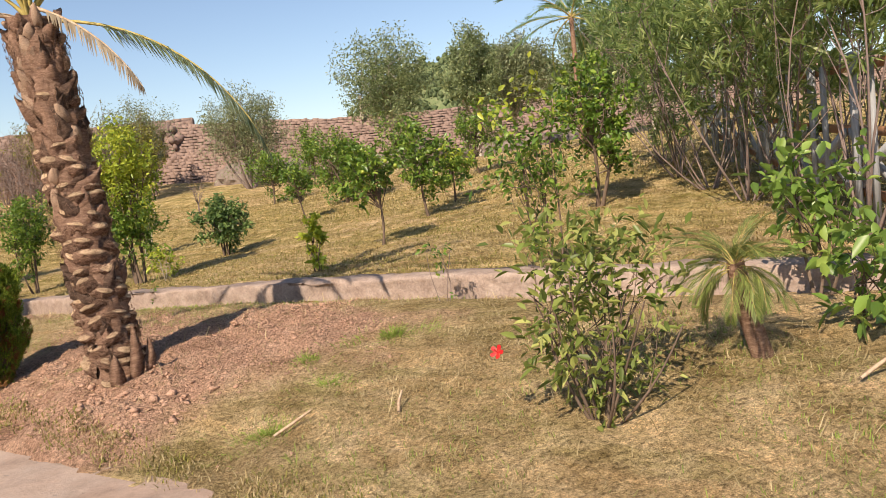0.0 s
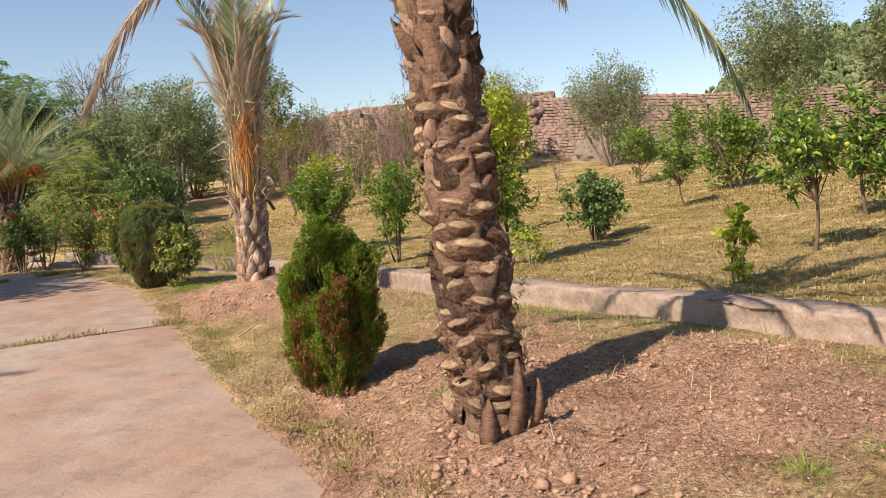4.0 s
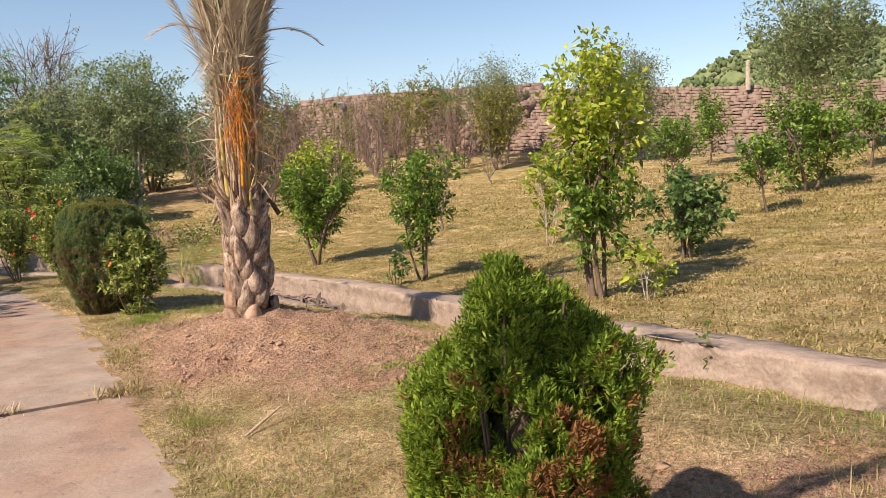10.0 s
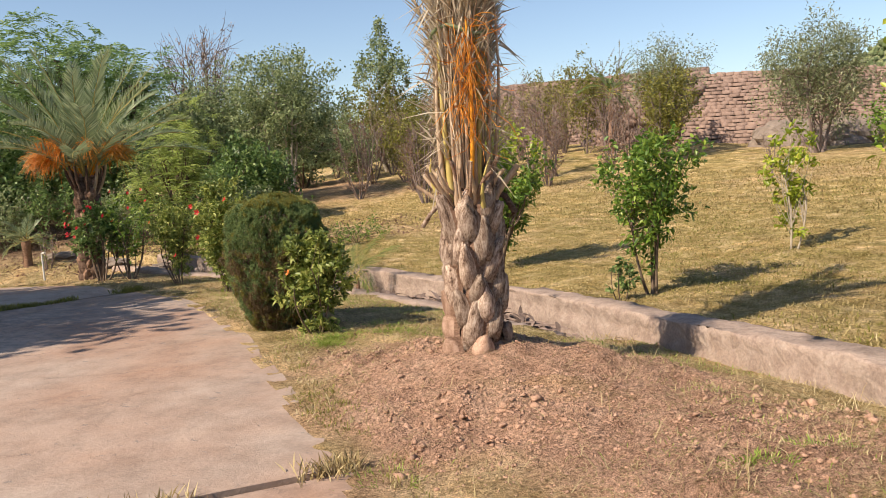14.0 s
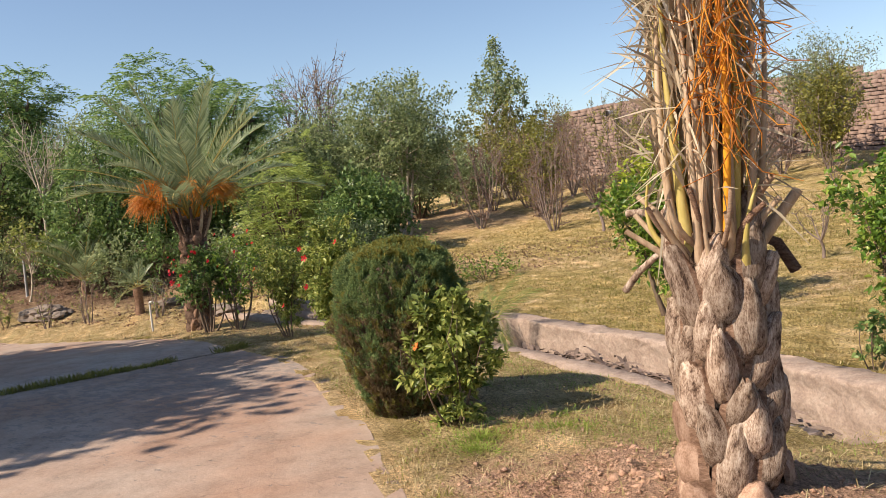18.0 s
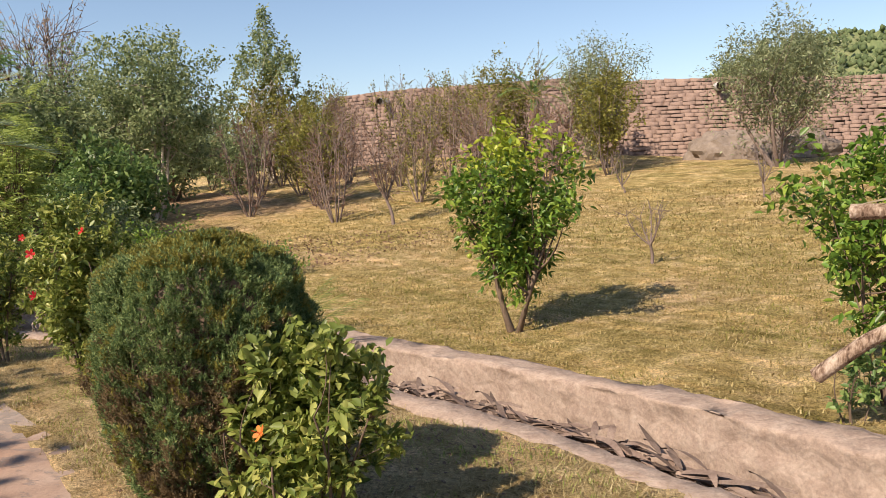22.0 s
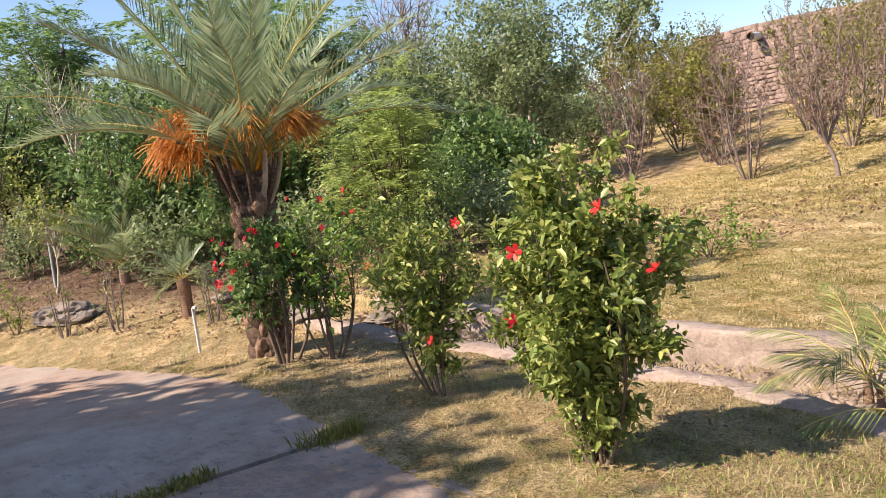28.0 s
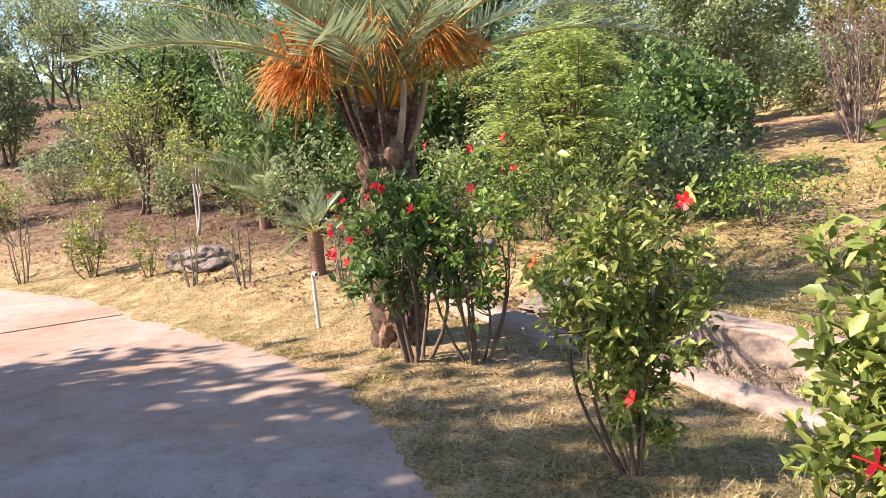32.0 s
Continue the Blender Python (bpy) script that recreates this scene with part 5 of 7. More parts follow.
def spray_bush(name, label, x, y, H, W, profile, n, blade, mats, seed, brown=None, upward=.9, topmat=None, clump=5, plumes=0, lobes=.05):
    """A dense evergreen: thousands of small sprays over an egg- or ball-shaped body, with a woody inside and a shell
    that darkens its gaps.
    """
    rng = np.random.default_rng(seed)
    root = thing(name, label, "shrub", x, y, at(x, y) - .04)
    u = rng.random(n) ** .85
    a = rng.random(n) * 2 * np.pi
    lump = np.array([noise.noise(Vector((math.cos(q) * 2.8, math.sin(q) * 2.8, w * 3.4 + seed))) for q, w in zip(a, u)])
    pit = np.array([noise.noise(Vector((math.cos(q) * 9, math.sin(q) * 9, w * 16 + seed))) for q, w in zip(a, u)])
    r = np.interp(u, *profile) * (1 + .12 * lump + .10 * pit) * W / 2 * (1 - .13 * rng.random(n) ** 2)
    c = np.stack([np.cos(a) * r, np.sin(a) * r, u * H * (1 + .03 * lump)], 1)
    outv = np.stack([np.cos(a), np.sin(a), np.zeros(n)], 1)
    if plumes:
        pa = np.arange(plumes) * 2.399 + rng.normal(size=plumes) * .25
        inner = np.arange(plumes) < 4
        pr = W * np.where(inner, .13, rng.uniform(.25, .33, plumes))
        ph = H * np.where(inner, rng.uniform(.88, 1.0, plumes), rng.uniform(.55, .92, plumes))
        pw = W * rng.uniform(.15, .22, plumes)
        k = rng.integers(plumes, size=n)
        w_ = u ** .8
        prof = np.interp(w_, [0, .25, .6, .85, .95, 1], [.5, .9, 1.05, .85, .55, .1])
        r = pw[k] * prof * (1 + .25 * lump + .2 * pit) * (1 - .2 * rng.random(n) ** 2)
        cx, cy = np.cos(pa[k]) * pr[k] * np.interp(w_, [0, .35, 1], [.6, 1, .95]), np.sin(pa[k]) * pr[k] * np.interp(w_, [0, .35, 1], [.6, 1, .95])
        c = np.stack([cx + np.cos(a) * r, cy + np.sin(a) * r, w_ * ph[k] + .02], 1)
        u = c[:, 2] / H
    body = np.array([noise.noise(Vector(q) * 5.0 + Vector((seed, 0, 0))) for q in c])
    fine = np.array([noise.noise(Vector(q) * 15.0 + Vector((0, seed, 0))) for q in c])
    c = c + outv * (body * lobes + fine * .035)[:, None] + np.array([0, 0, 1.0]) * (body * lobes * .5)[:, None]
    keep = (fine + .5 * body > (-.20 if plumes else -.30)) | (rng.random(n) < .12)
    c, u, a, lump, pit, outv = c[keep], u[keep], a[keep], body[keep] * 1.5, fine[keep], outv[keep]
    n = len(c)
    # each branchlet: a short axis with small blades to both sides in one plane
    ax_ = unit(outv * .5 + np.array([0, 0, upward]) + rng.normal(size=(n, 3)) * .25)
    side = unit(np.cross(ax_, unit(rng.normal(size=(n, 3)))))
    t = np.linspace(-.6, .75, clump)
    T = np.tile(t, n)[:, None]
    C, A, S_ = np.repeat(c, clump, 0), np.repeat(ax_, clump, 0), np.repeat(side, clump, 0)
    sg = np.tile(np.where(np.arange(clump) % 2, 1.0, -1.0), n)[:, None]
    sg = np.where(T > .7, 0, sg)
    pos = C + A * T * blade[0] * 1.25
    way = A + S_ * sg * 1.05 + rng.normal(size=A.shape) * .15
    ln = blade[0] * np.interp(T[:, 0], [-.6, .2, .75], [1.0, .9, .6]) * rng.uniform(.7, 1.2, len(pos))
    v, f = leaves(pos, way, ln, blade[1], rng, .1, -.04, True)
    v[:, 2] = np.maximum(v[:, 2], .02)
    kind = np.zeros(len(f), int)
    if brown:
        hue = lump * .6 + pit * .9 + rng.normal(size=n) * .18
        b = (np.cos(a - brown[0]) > (.72 if plumes else .45)) & (u < brown[2]) & (u > brown[1]) & (hue > .06) | (hue > .75) | ((u < .1) & (rng.random(n) < .5))
        kind[np.repeat(b, clump)] = 1
    if topmat:
        kind[np.repeat((u + pit * .07 + lump * .05 > .93) & (rng.random(n) < .7) | (pit + rng.normal(size=n) * .15 > .42), clump)] = 2
    g = Geo().add(v, f[kind == 0], 0)
    for k in (1, 2):
        if (kind == k).any():
            g.f.append((f[kind == k], k))
    part("foliage", g, [mats[0], brown[3] if brown else mats[0], topmat or mats[0]], root)
    g = Geo()
    for i in range(60):
        q = rng.random() * 6.28
        w = rng.uniform(.25, .92)
        rr = np.interp(w, *profile) * W / 2 * .8
        g.add(*tube(curve((rng.normal() * .03, rng.normal() * .03, 0), (math.cos(q) * rr, math.sin(q) * rr, w * H), (0, 0, -.08 * H), 5), [.016, .012, .009, .006, .004], 4))
    part("framework", g, BARK, root)
    # an added bark-dark shell stands for shade between sprays and keeps daylight out
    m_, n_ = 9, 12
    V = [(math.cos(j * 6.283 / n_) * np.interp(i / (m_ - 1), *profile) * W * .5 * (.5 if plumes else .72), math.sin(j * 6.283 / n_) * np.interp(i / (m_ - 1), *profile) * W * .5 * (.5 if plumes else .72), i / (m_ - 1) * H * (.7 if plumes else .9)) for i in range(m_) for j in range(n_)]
    i, j = np.meshgrid(np.arange(m_ - 1), np.arange(n_), indexing="ij")
    i, j = i.ravel(), j.ravel()
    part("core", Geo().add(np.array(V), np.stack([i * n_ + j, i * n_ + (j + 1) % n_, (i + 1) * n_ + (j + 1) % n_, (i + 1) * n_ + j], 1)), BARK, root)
    return root


spray_bush("thuja", "egg-shaped green thuja bush with rusty dead sprays, in dug soil", -3.65, 5.96, 1.12, .63,
           ([0, .08, .3, .55, .8, .95, 1], [.35, .7, 1, 1.0, .72, .38, .06]), 26000, (.026, .0062), (THUJA,), 3, (-.8, .08, .72, THUJA_BROWN), clump=12, plumes=11, lobes=.11)
spray_bush("clipped_hedge", "clipped ball-shaped conifer bush, sunburnt on top", -10.06, 10.90, 1.30, .90,
           ([0, .1, .3, .6, .85, .95, 1], [.42, .70, .94, 1.05, .95, .72, .1]), 34000, (.021, .0056), (HEDGE,), 6, (-1.4, .02, .62, HEDGE_BROWN), .75, HEDGE_TOP, clump=12)

# ---- the orchard on the slope ----
citrus_kw = dict(category="citrus tree", mats=(CITRUS, BARK), leaf=(.085, .042), group="citrus trees on the lawn")


def citrus(x, y, H, W, label, seed, fruits=0, name="citrus_tree", **kw):
    opts = dict(citrus_kw)
    opts.update(kw)
    cat = opts.pop("category")
    opts["per"] = int(opts.get("per", 22) * 1.35)
    root = plant(name, label, cat, x, y, H, W, seed=seed, **opts)
    if fruits:
        fruit(root, fruits, H, W, opts.get("base", .3), seed)
    return root


citrus(-0.9, 10.3, 1.32, .72, "slender young citrus tree with a thin light crown", 101, base=.42, clusters=45, per=16, radius=.02, lean=(-.08, 0), fruits=4, rise=.3)
citrus(-2.95, 16.6, 1.25, .78, "young citrus tree with a sparse yellowish crown", 102, base=.38, clusters=45, per=16, radius=.02, lean=(-.1, 0))
citrus(-0.3, 12.5, 1.5, .95, "citrus tree with a rounded green crown", 103, base=.25, clusters=70, per=20, radius=.025, fruits=6)
citrus(.15, 13.9, .95, .75, "small citrus tree with a light green crown", 104, base=.3, clusters=40, per=18, radius=.02, young=(CITRUS_YOUNG, .75))
citrus(-2.3, 18.9, 1.65, 1.6, "dense dark green citrus bush low to the lawn", 105, base=.08, clusters=150, per=24, stems=3, radius=.03)
citrus(-5.0, 22.9, 1.65, 1.45, "rounded citrus tree on the upper lawn", 106, base=.25, clusters=90, per=22, radius=.03)
citrus(-4.35, 26.4, 2.0, 1.4, "upright dark citrus tree near the wall", 107, base=.2, clusters=90, per=22, radius=.03, shape="cone")
citrus(-3.87, 13.5, .98, .9, "low round citrus bush with dark leaves", 108, base=.22, clusters=70, per=26, stems=4, radius=.022, mats=(DARKLEAF, BARK))
citrus(-1.45, 8.35, .62, .30, "small yellow-green citrus sapling", 109, base=.15, clusters=22, per=12, stems=3, radius=.01, mats=(CITRUS_YOUNG, BARK), shape="column")
citrus(-4.42, 11.0, 2.3, .88, "tall narrow citrus tree with yellow-green new leaves on top", 110, base=.18, clusters=130, per=26, stems=4, leaf=(.078, .035), radius=.024, shape="column", young=(CITRUS_YOUNG, .52), twig=.24, spread=.12)
plant("citrus_sucker", "low pale sprouts at the foot of a citrus tree", "shrub", -3.95, 10.75, .55, .55, .1, 4, 18, 12, (.07, .035), (CITRUS_YOUNG, PALEBARK), 111, .007)
citrus(-7.05, 13.15, 1.65, 1.05, "citrus tree with an open vase of bronze-green leaves", 112, base=.25, clusters=105, per=24, stems=5, radius=.016, shape="vase", leaf=(.072, .033))
plant("small_shrub", "small leafy shrub at a citrus trunk", "shrub", -7.25, 12.75, .48, .30, .1, 4, 22, 14, (.055, .028), (DARKLEAF, BARK), 113, .006)
citrus(-9.95, 15.4, 1.96, 1.36, "vigorous two-stemmed citrus tree with glossy leaves", 114, base=.17, clusters=150, per=30, stems=2, radius=.034, shape="vase", young=(CITRUS_YOUNG, .86), fruits=3, leaf=(.085, .037))
citrus(.78, 5.97, 1.55, .78, "tall thin citrus sapling with sparse leaves", 115, base=.2, clusters=46, per=15, stems=3, radius=.010, shape="vase", twig=.26, young=(CITRUS_YOUNG, .8), lean=(-.08, 0), leaf=(.07, .032))
citrus(-6.05, 15.6, 1.58, .56, "thin yellow-green citrus sapling", 116, base=.12, clusters=46, per=12, stems=3, radius=.012, mats=(CITRUS_YOUNG, PALEBARK), shape="column")
citrus(1.95, 10.2, 1.95, 1.05, "leafy citrus tree in front of the bamboo", 117, base=.18, clusters=95, per=22, stems=2, radius=.03)
citrus(-1.1, 21.5, 1.7, 1.3, "citrus tree on the upper lawn", 118, base=.2, clusters=80, per=20, radius=.03)
citrus(0.9, 18.6, 1.6, 1.2, "citrus tree on the upper lawn", 119, base=.25, clusters=70, per=20, radius=.03)

# ---- shrubs of the verge ----
hibiscus_1 = plant("hibiscus", "large leafy hibiscus bush with red flowers", "hibiscus", -12.80, 12.82, 1.46, .88, .06, 9, 230, 46, (.062, .028), (HIBISCUS, BARK), 201, .012, "vase", twig=.13, spread=.27)
flowers(hibiscus_1, [(.36, -.30, 1.29), (.05, -.50, 1.14), (.50, -.14, 1.0), (-.12, -.36, .80)])
hibiscus_2 = plant("hibiscus", "hibiscus bush with small dark leaves and few flowers", "hibiscus", -14.47, 13.40, 1.40, .70, .06, 7, 140, 34, (.058, .026), (HIBISCUS, BARK), 202, .011, "vase", twig=.15, spread=.25)
flowers(hibiscus_2, [(-.1, -.4, 1.0)], ORANGE_FLOWER)
flowers(hibiscus_2, [(.3, -.3, .5), (.25, .1, 1.2)])
hibiscus_3 = plant("hibiscus", "low bright green hibiscus bush against the clipped conifer", "hibiscus", -9.4, 10.67, .95, .60, .04, 8, 130, 40, (.060, .029), (HIBISCUS, BARK), 203, .01, "round", twig=.15, spread=.4)
flowers(hibiscus_3, [(.02, -.36, .62)], SMALL_ORANGE)
hibiscus_4 = plant("hibiscus", "loose hibiscus bush with long arching shoots by the path", "hibiscus", .56, 3.28, .95, .68, .02, 12, 62, 17, (.070, .025), (HIBISCUS, BARK), 204, .008, "vase", twig=.26, spread=.4)
flowers(hibiscus_4, [(-.42, -.02, .36)], SMALL_RED)
rose_1 = plant("jatropha", "dark green flowering shrub with clusters of red flowers", "shrub", -17.0, 13.82, 1.32, .88, .36, 8, 110, 26, (.085, .04), (DARKLEAF, BARK), 206, .018, "round")
flowers(rose_1, [(.14, -.55, 1.16), (.16, -.50, 1.0), (.23, -.39, 1.05), (.39, -.15, 1.18), (.24, -.38, 1.28), (.45, -.02, 1.08), (.07, -.62, .92), (.11, -.6, .91), (-.2, -.4, 1.2), (-.35, -.3, 1.05)], SMALL_RED)
rose_2 = plant("jatropha", "sparse many-stemmed shrub with red flowers", "shrub", -16.55, 14.05, 1.6, .8, .12, 9, 80, 14, (.07, .035), (CITRUS, BARK), 207, .012, "vase")
flowers(rose_2, [(.16, -.36, 1.57), (.32, -.13, 1.53), (.42, .03, 1.37), (.31, -.14, 1.28), (.42, .06, 1.58), (.45, .1, 1.38)], SMALL_RED)
plant("broadleaf_sapling", "sapling with broad light green compound leaves", "sapling", 2.06, 4.47, 1.0, .55, .12, 3, 34, 9, (.105, .05), (BROAD, BARK), 208, .012, "vase", twig=.3)
plant("broadleaf_sapling", "low sapling with broad light green leaves", "sapling", 1.89, 3.56, .55, .5, .1, 3, 20, 9, (.105, .05), (BROAD, BARK), 209, .01, "vase", twig=.3)
plant("weed", "thin weed with few leaves in the straw", "plant", -.1, 5.85, .62, .3, .1, 3, 12, 6, (.04, .02), (CITRUS, TWIG), 210, .004)
plant("weed", "thin weed growing by the drain wall", "plant", -3.35, 8.7, .32, .22, .1, 3, 10, 6, (.035, .02), (CITRUS, TWIG), 211, .003)
plant("undergrowth_shrub", "low flowering shrub in the rough by the path", "shrub", -25.8, 13.1, 1.1, .9, .1, 6, 60, 14, (.07, .035), (HIBISCUS, BARK), 212, .012, "vase")
plant("undergrowth_shrub", "thin leafy shrub in the rough by the path", "shrub", -24.6, 13.7, .9, .6, .1, 5, 36, 10, (.06, .03), (HIBISCUS, BARK), 213, .008, "vase")

# oleander thicket in front of the fence
for i, (ox, oy, oh, ow, ob_) in enumerate(((3.3, 7.4, 2.9, 1.9, .30), (3.3, 8.7, 3.1, 2.0, .24), (3.3, 9.9, 3.2, 2.1, .2), (3.35, 11.3, 3.2, 2.2, .16), (3.6, 12.9, 3.3, 2.4, .12), (4.2, 6.4, 3.3, 2.0, .32), (4.3, 8.3, 3.6, 2.3, .22), (4.4, 10.6, 3.7, 2.4, .2), (3.0, 5.7, 2.8, 1.4, .48))):
    plant("oleander", "tall oleander with many bare pale stems and long narrow leaves", "oleander", ox, oy, oh, ow, ob_, 9, 260, 17, (.155, .024), (OLEANDER, TWIG), 301 + i, .011, "flat", twig=1.09, rise=.7, spread=.38, group="oleander thicket", bare_twigs=8, simple=True, droop=.05, rosette=True)

# ---- small palms ----


def small_palm(name, label, x, y, n, mesh_list, z0, e0, e1, scale=1.0, trunk=None, seed=1, z=None):
    root = thing(name, label, "palm", x, y, (at(x, y) if z is None else z) - .02)
    rng = np.random.default_rng(seed)
    if trunk:
        part("trunk", Geo().add(*tube([(0, 0, -.05), (trunk[2], 0, z0 * .5), (trunk[2] * 1.6, 0, z0 + .03)], [trunk[0] * 1.1, trunk[0], trunk[1]], 9)), FIBRE, root)
    off = trunk[2] * 1.6 if trunk else 0
    for i in range(n):
        e = e0 + (e1 - e0) * i / max(1, n - 1)
        part("frond", mesh_list[i % len(mesh_list)], None, root, m=pose(off, 0, z0, 0, 0, i * 137.5 + rng.uniform(-15, 15)) @ pose(0, 0, 0, rng.normal() * 10, -e, 0) @ Matrix.Scale(scale * rng.uniform(.85, 1.1), 4))
    return root


FINE_FRONDS = [frond_mesh("frond", .75, 50, .20, .007, a, (PALM_FINE, PETIOLE), 211 + i, .1, .2, .005, 1.2, .25) for i, a in enumerate((1.1, 1.6, 2.1))]
SMALL_FRONDS = [frond_mesh("frond", 1.25, 40, .24, .016, a, (PALM_GREEN, PETIOLE), 221 + i, .35, .15, .008) for i, a in enumerate((.5, .9, 1.3))]
ARECA_FRONDS = [frond_mesh("frond", 1.05, 30, .24, .009, a, (PALM_FINE, PETIOLE), 231 + i, .0, .2, .007, .9, .75) for i, a in enumerate((.8, 1.3, 1.8))]
SPIKE_FRONDS = [frond_mesh("frond", .65, 26, .22, .014, a, (PALM_GREEN, PETIOLE), 241 + i, .3, .25, .006, 1.2) for i, a in enumerate((.5, .9, 1.3))]
FOX_FRONDS = [frond_mesh("frond", 1.8, 60, .34, .022, a, (FEATHER, PETIOLE), 251 + i, .3, .12, .014, .9, .2) for i, a in enumerate((.8, 1.3, 1.8))]
small_palm("pygmy_date_palm", "small pygmy date palm with fine drooping grey-green leaves", 1.36, 3.50, 46, FINE_FRONDS, .42, 84, -20, .45, (.046, .04, -.07), 3)
small_palm("young_date_palm", "young date palm with stiff silvery fronds", -25.3, 15.9, 20, SMALL_FRONDS, .35, 85, 30, 1.4, (.1, .08, 0), 4)
small_palm("young_fan_palm", "small spiky palm on a short dark trunk", -21.2, 15.0, 22, SPIKE_FRONDS, .55, 80, 0, 1.05, (.09, .1, 0), 5)
small_palm("areca_palm", "small areca palm with thin yellow-green leaves by the drain", -11.75, 14.15, 8, ARECA_FRONDS, .12, 80, 30, .85, (.03, .025, 0), 6)
small_palm("areca_palm", "low clump of thin palm leaves beyond the drain", -12.2, 14.9, 8, ARECA_FRONDS, .1, 80, 40, .85, (.03, .02, 0), 7)
small_palm("foxtail_palm", "tall foxtail palm rising above the oleander", 3.3, 18.5, 15, FOX_FRONDS, 3.05, 80, -15, 1.05, (.06, .05, 0), 8)
small_palm("foxtail_palm", "bushy palm seen over the far shrubs", -14.5, 33.5, 14, FOX_FRONDS, 2.2, 80, 0, .9, (.12, .09, 0), 9)

# ---- shrubs and trees along the upper lawn ----
row = [(-17.04, 24.54, 2.1, 1.5), (-19.6, 28.0, 2.6, 1.7), (-15.2, 23.8, 2.1, 1.3), (-20.2, 25.6, 2.4, 2.0), (-20.4, 31.5, 2.6, 1.7), (-18.2, 33.5, 2.4, 1.5), (-16.4, 30.5, 2.6, 1.6), (-14.6, 28.8, 2.4, 1.5), (-22.5, 29.5, 2.7, 2.0), (-13.2, 31.5, 2.6, 1.5)]
for i, (bx, by, bh, bw) in enumerate(row):
    single = i in (2, 7)
    bare_shrub("deciduous_shrub", "nearly leafless grey-brown shrub on the lawn's edge", bx, by, bh, bw, 110, TWIG, RUSSET, 900 if i % 3 else 600, 401 + i, 7, trunk=.28 if single else 0, lean=-.12 if single else 0, group="leafless shrubs")
more = [(-18.4, 26.4, 2.2, 1.5), (-16.0, 27.2, 2.5, 1.6), (-14.0, 26.4, 2.2, 1.3), (-17.8, 30.0, 2.8, 1.8), (-21.6, 33.5, 2.9, 1.9), (-15.2, 35.6, 3.2, 1.8), (-20.0, 36.0, 3.2, 2.0), (-23.6, 32.4, 3.0, 2.0), (-13.0, 29.0, 2.3, 1.3), (-17.0, 35.0, 3.0, 1.8)]
for i, (bx, by, bh, bw) in enumerate(more):
    bare_shrub("deciduous_shrub", "grey-brown shrub with a few yellow-green leaves by the wall", bx, by, bh, bw, 130, TWIG, AUTUMN if i % 2 else RUSSET, 2400 if i % 2 else 900, 471 + i, 7, group="leafless shrubs")
bare_shrub("leafless_sapling", "small leafless fruit tree with spreading twigs", -9.03, 18.65, .82, .8, 40, TWIG, AUTUMN, 20, 431, 5, "sapling", .35)
bare_shrub("leafless_sapling", "small leafless fruit tree high on the lawn", -7.6, 24.2, .95, .95, 40, TWIG, AUTUMN, 10, 432, 5, "sapling", .3)
bare_shrub("yellowing_sapling", "small sapling with yellowing leaves", -10.6, 26.5, .95, .8, 30, TWIG, AUTUMN, 160, 433, 5, "sapling", .2)
for i, (bx, by, bh, bw) in enumerate(((-11.6, 30.5, 3.1, 1.9), (-15.6, 33.8, 3.6, 2.4), (-18.5, 36.5, 3.4, 2.2), (-12.8, 34.4, 3.3, 2.0), (-19.0, 27.0, 2.4, 1.7), (-20.9, 29.3, 2.8, 2.0), (-22.4, 34.0, 3.3, 2.3), (-24.2, 36.2, 3.5, 2.4))):
    plant("autumn_shrub", "tall thin shrub with yellow-green autumn leaves", "shrub", bx, by, bh, bw, .14, 6, 170, 26, (.10, .06), (AUTUMN, TWIG), 441 + i, .02, "vase", simple=True, bare_twigs=50)
plant("olive_tree", "grey-green olive tree with several pale stems", "olive tree", -11.9, 32.2, 3.9, 2.8, .18, 4, 260, 40, (.11, .032), (OLIVE, TWIG), 451, .045, "vase", simple=True, lean=(-.25, 0), bare_twigs=20)
plant("olive_tree", "spreading silvery olive tree before the stone wall", "olive tree", -7.15, 29.5, 3.7, 3.2, .18, 5, 340, 44, (.12, .034), (OLIVE, TWIG), 452, .05, "round", simple=True, bare_twigs=20)
for i, (tx, ty, th, tw, mt) in enumerate(((-1.6, 28.0, 4.6, 2.9, GREYGREEN), (1.3, 27.0, 4.2, 1.9, GREYGREEN), (3.1, 29.0, 4.0, 2.6, OLIVE), (5.8, 28.0, 4.2, 2.8, GREYGREEN), (5.2, 19.5, 3.8, 2.6, FEATHER))):
    plant("wild_tree", "slender-trunked tree with a loose grey-green crown", "tree", tx, ty, th, tw, .34, 1, 260, 52, (.14, .05), (mt, PALEBARK), 461 + i, .06, "round", simple=True, twig=.2)

# ---- the grove in the west ----
plant("grove_tree", "dense dark-crowned tree on several white trunks", "tree", -22.8, 25.1, 5.0, 3.6, .3, 5, 340, 46, (.13, .06), (GREYGREEN, PALEBARK), 501, .05, "round", simple=True, twig=.12)
plant("grove_tree", "tree with a thick grey-green crown", "tree", -25.5, 25.0, 4.7, 3.4, .2, 4, 240, 42, (.13, .06), (GREYGREEN, BARK), 502, .05, "round", simple=True, twig=.14)
plant("poplar_tree", "upright tree with bronze and green leaves", "tree", -25.05, 34.1, 6.2, 3.7, .16, 2, 230, 34, (.15, .09), (AUTUMN, PALEBARK), 503, .07, "cone", simple=True, young=(GREYGREEN, .62), twig=.11)
bare_shrub("bare_tree", "tall bare tree with a haze of dry seed pods", -28.6, 26.8, 5.7, 2.6, 330, BARK, SEEDPOD, 1700, 504, 9, "tree", .35)
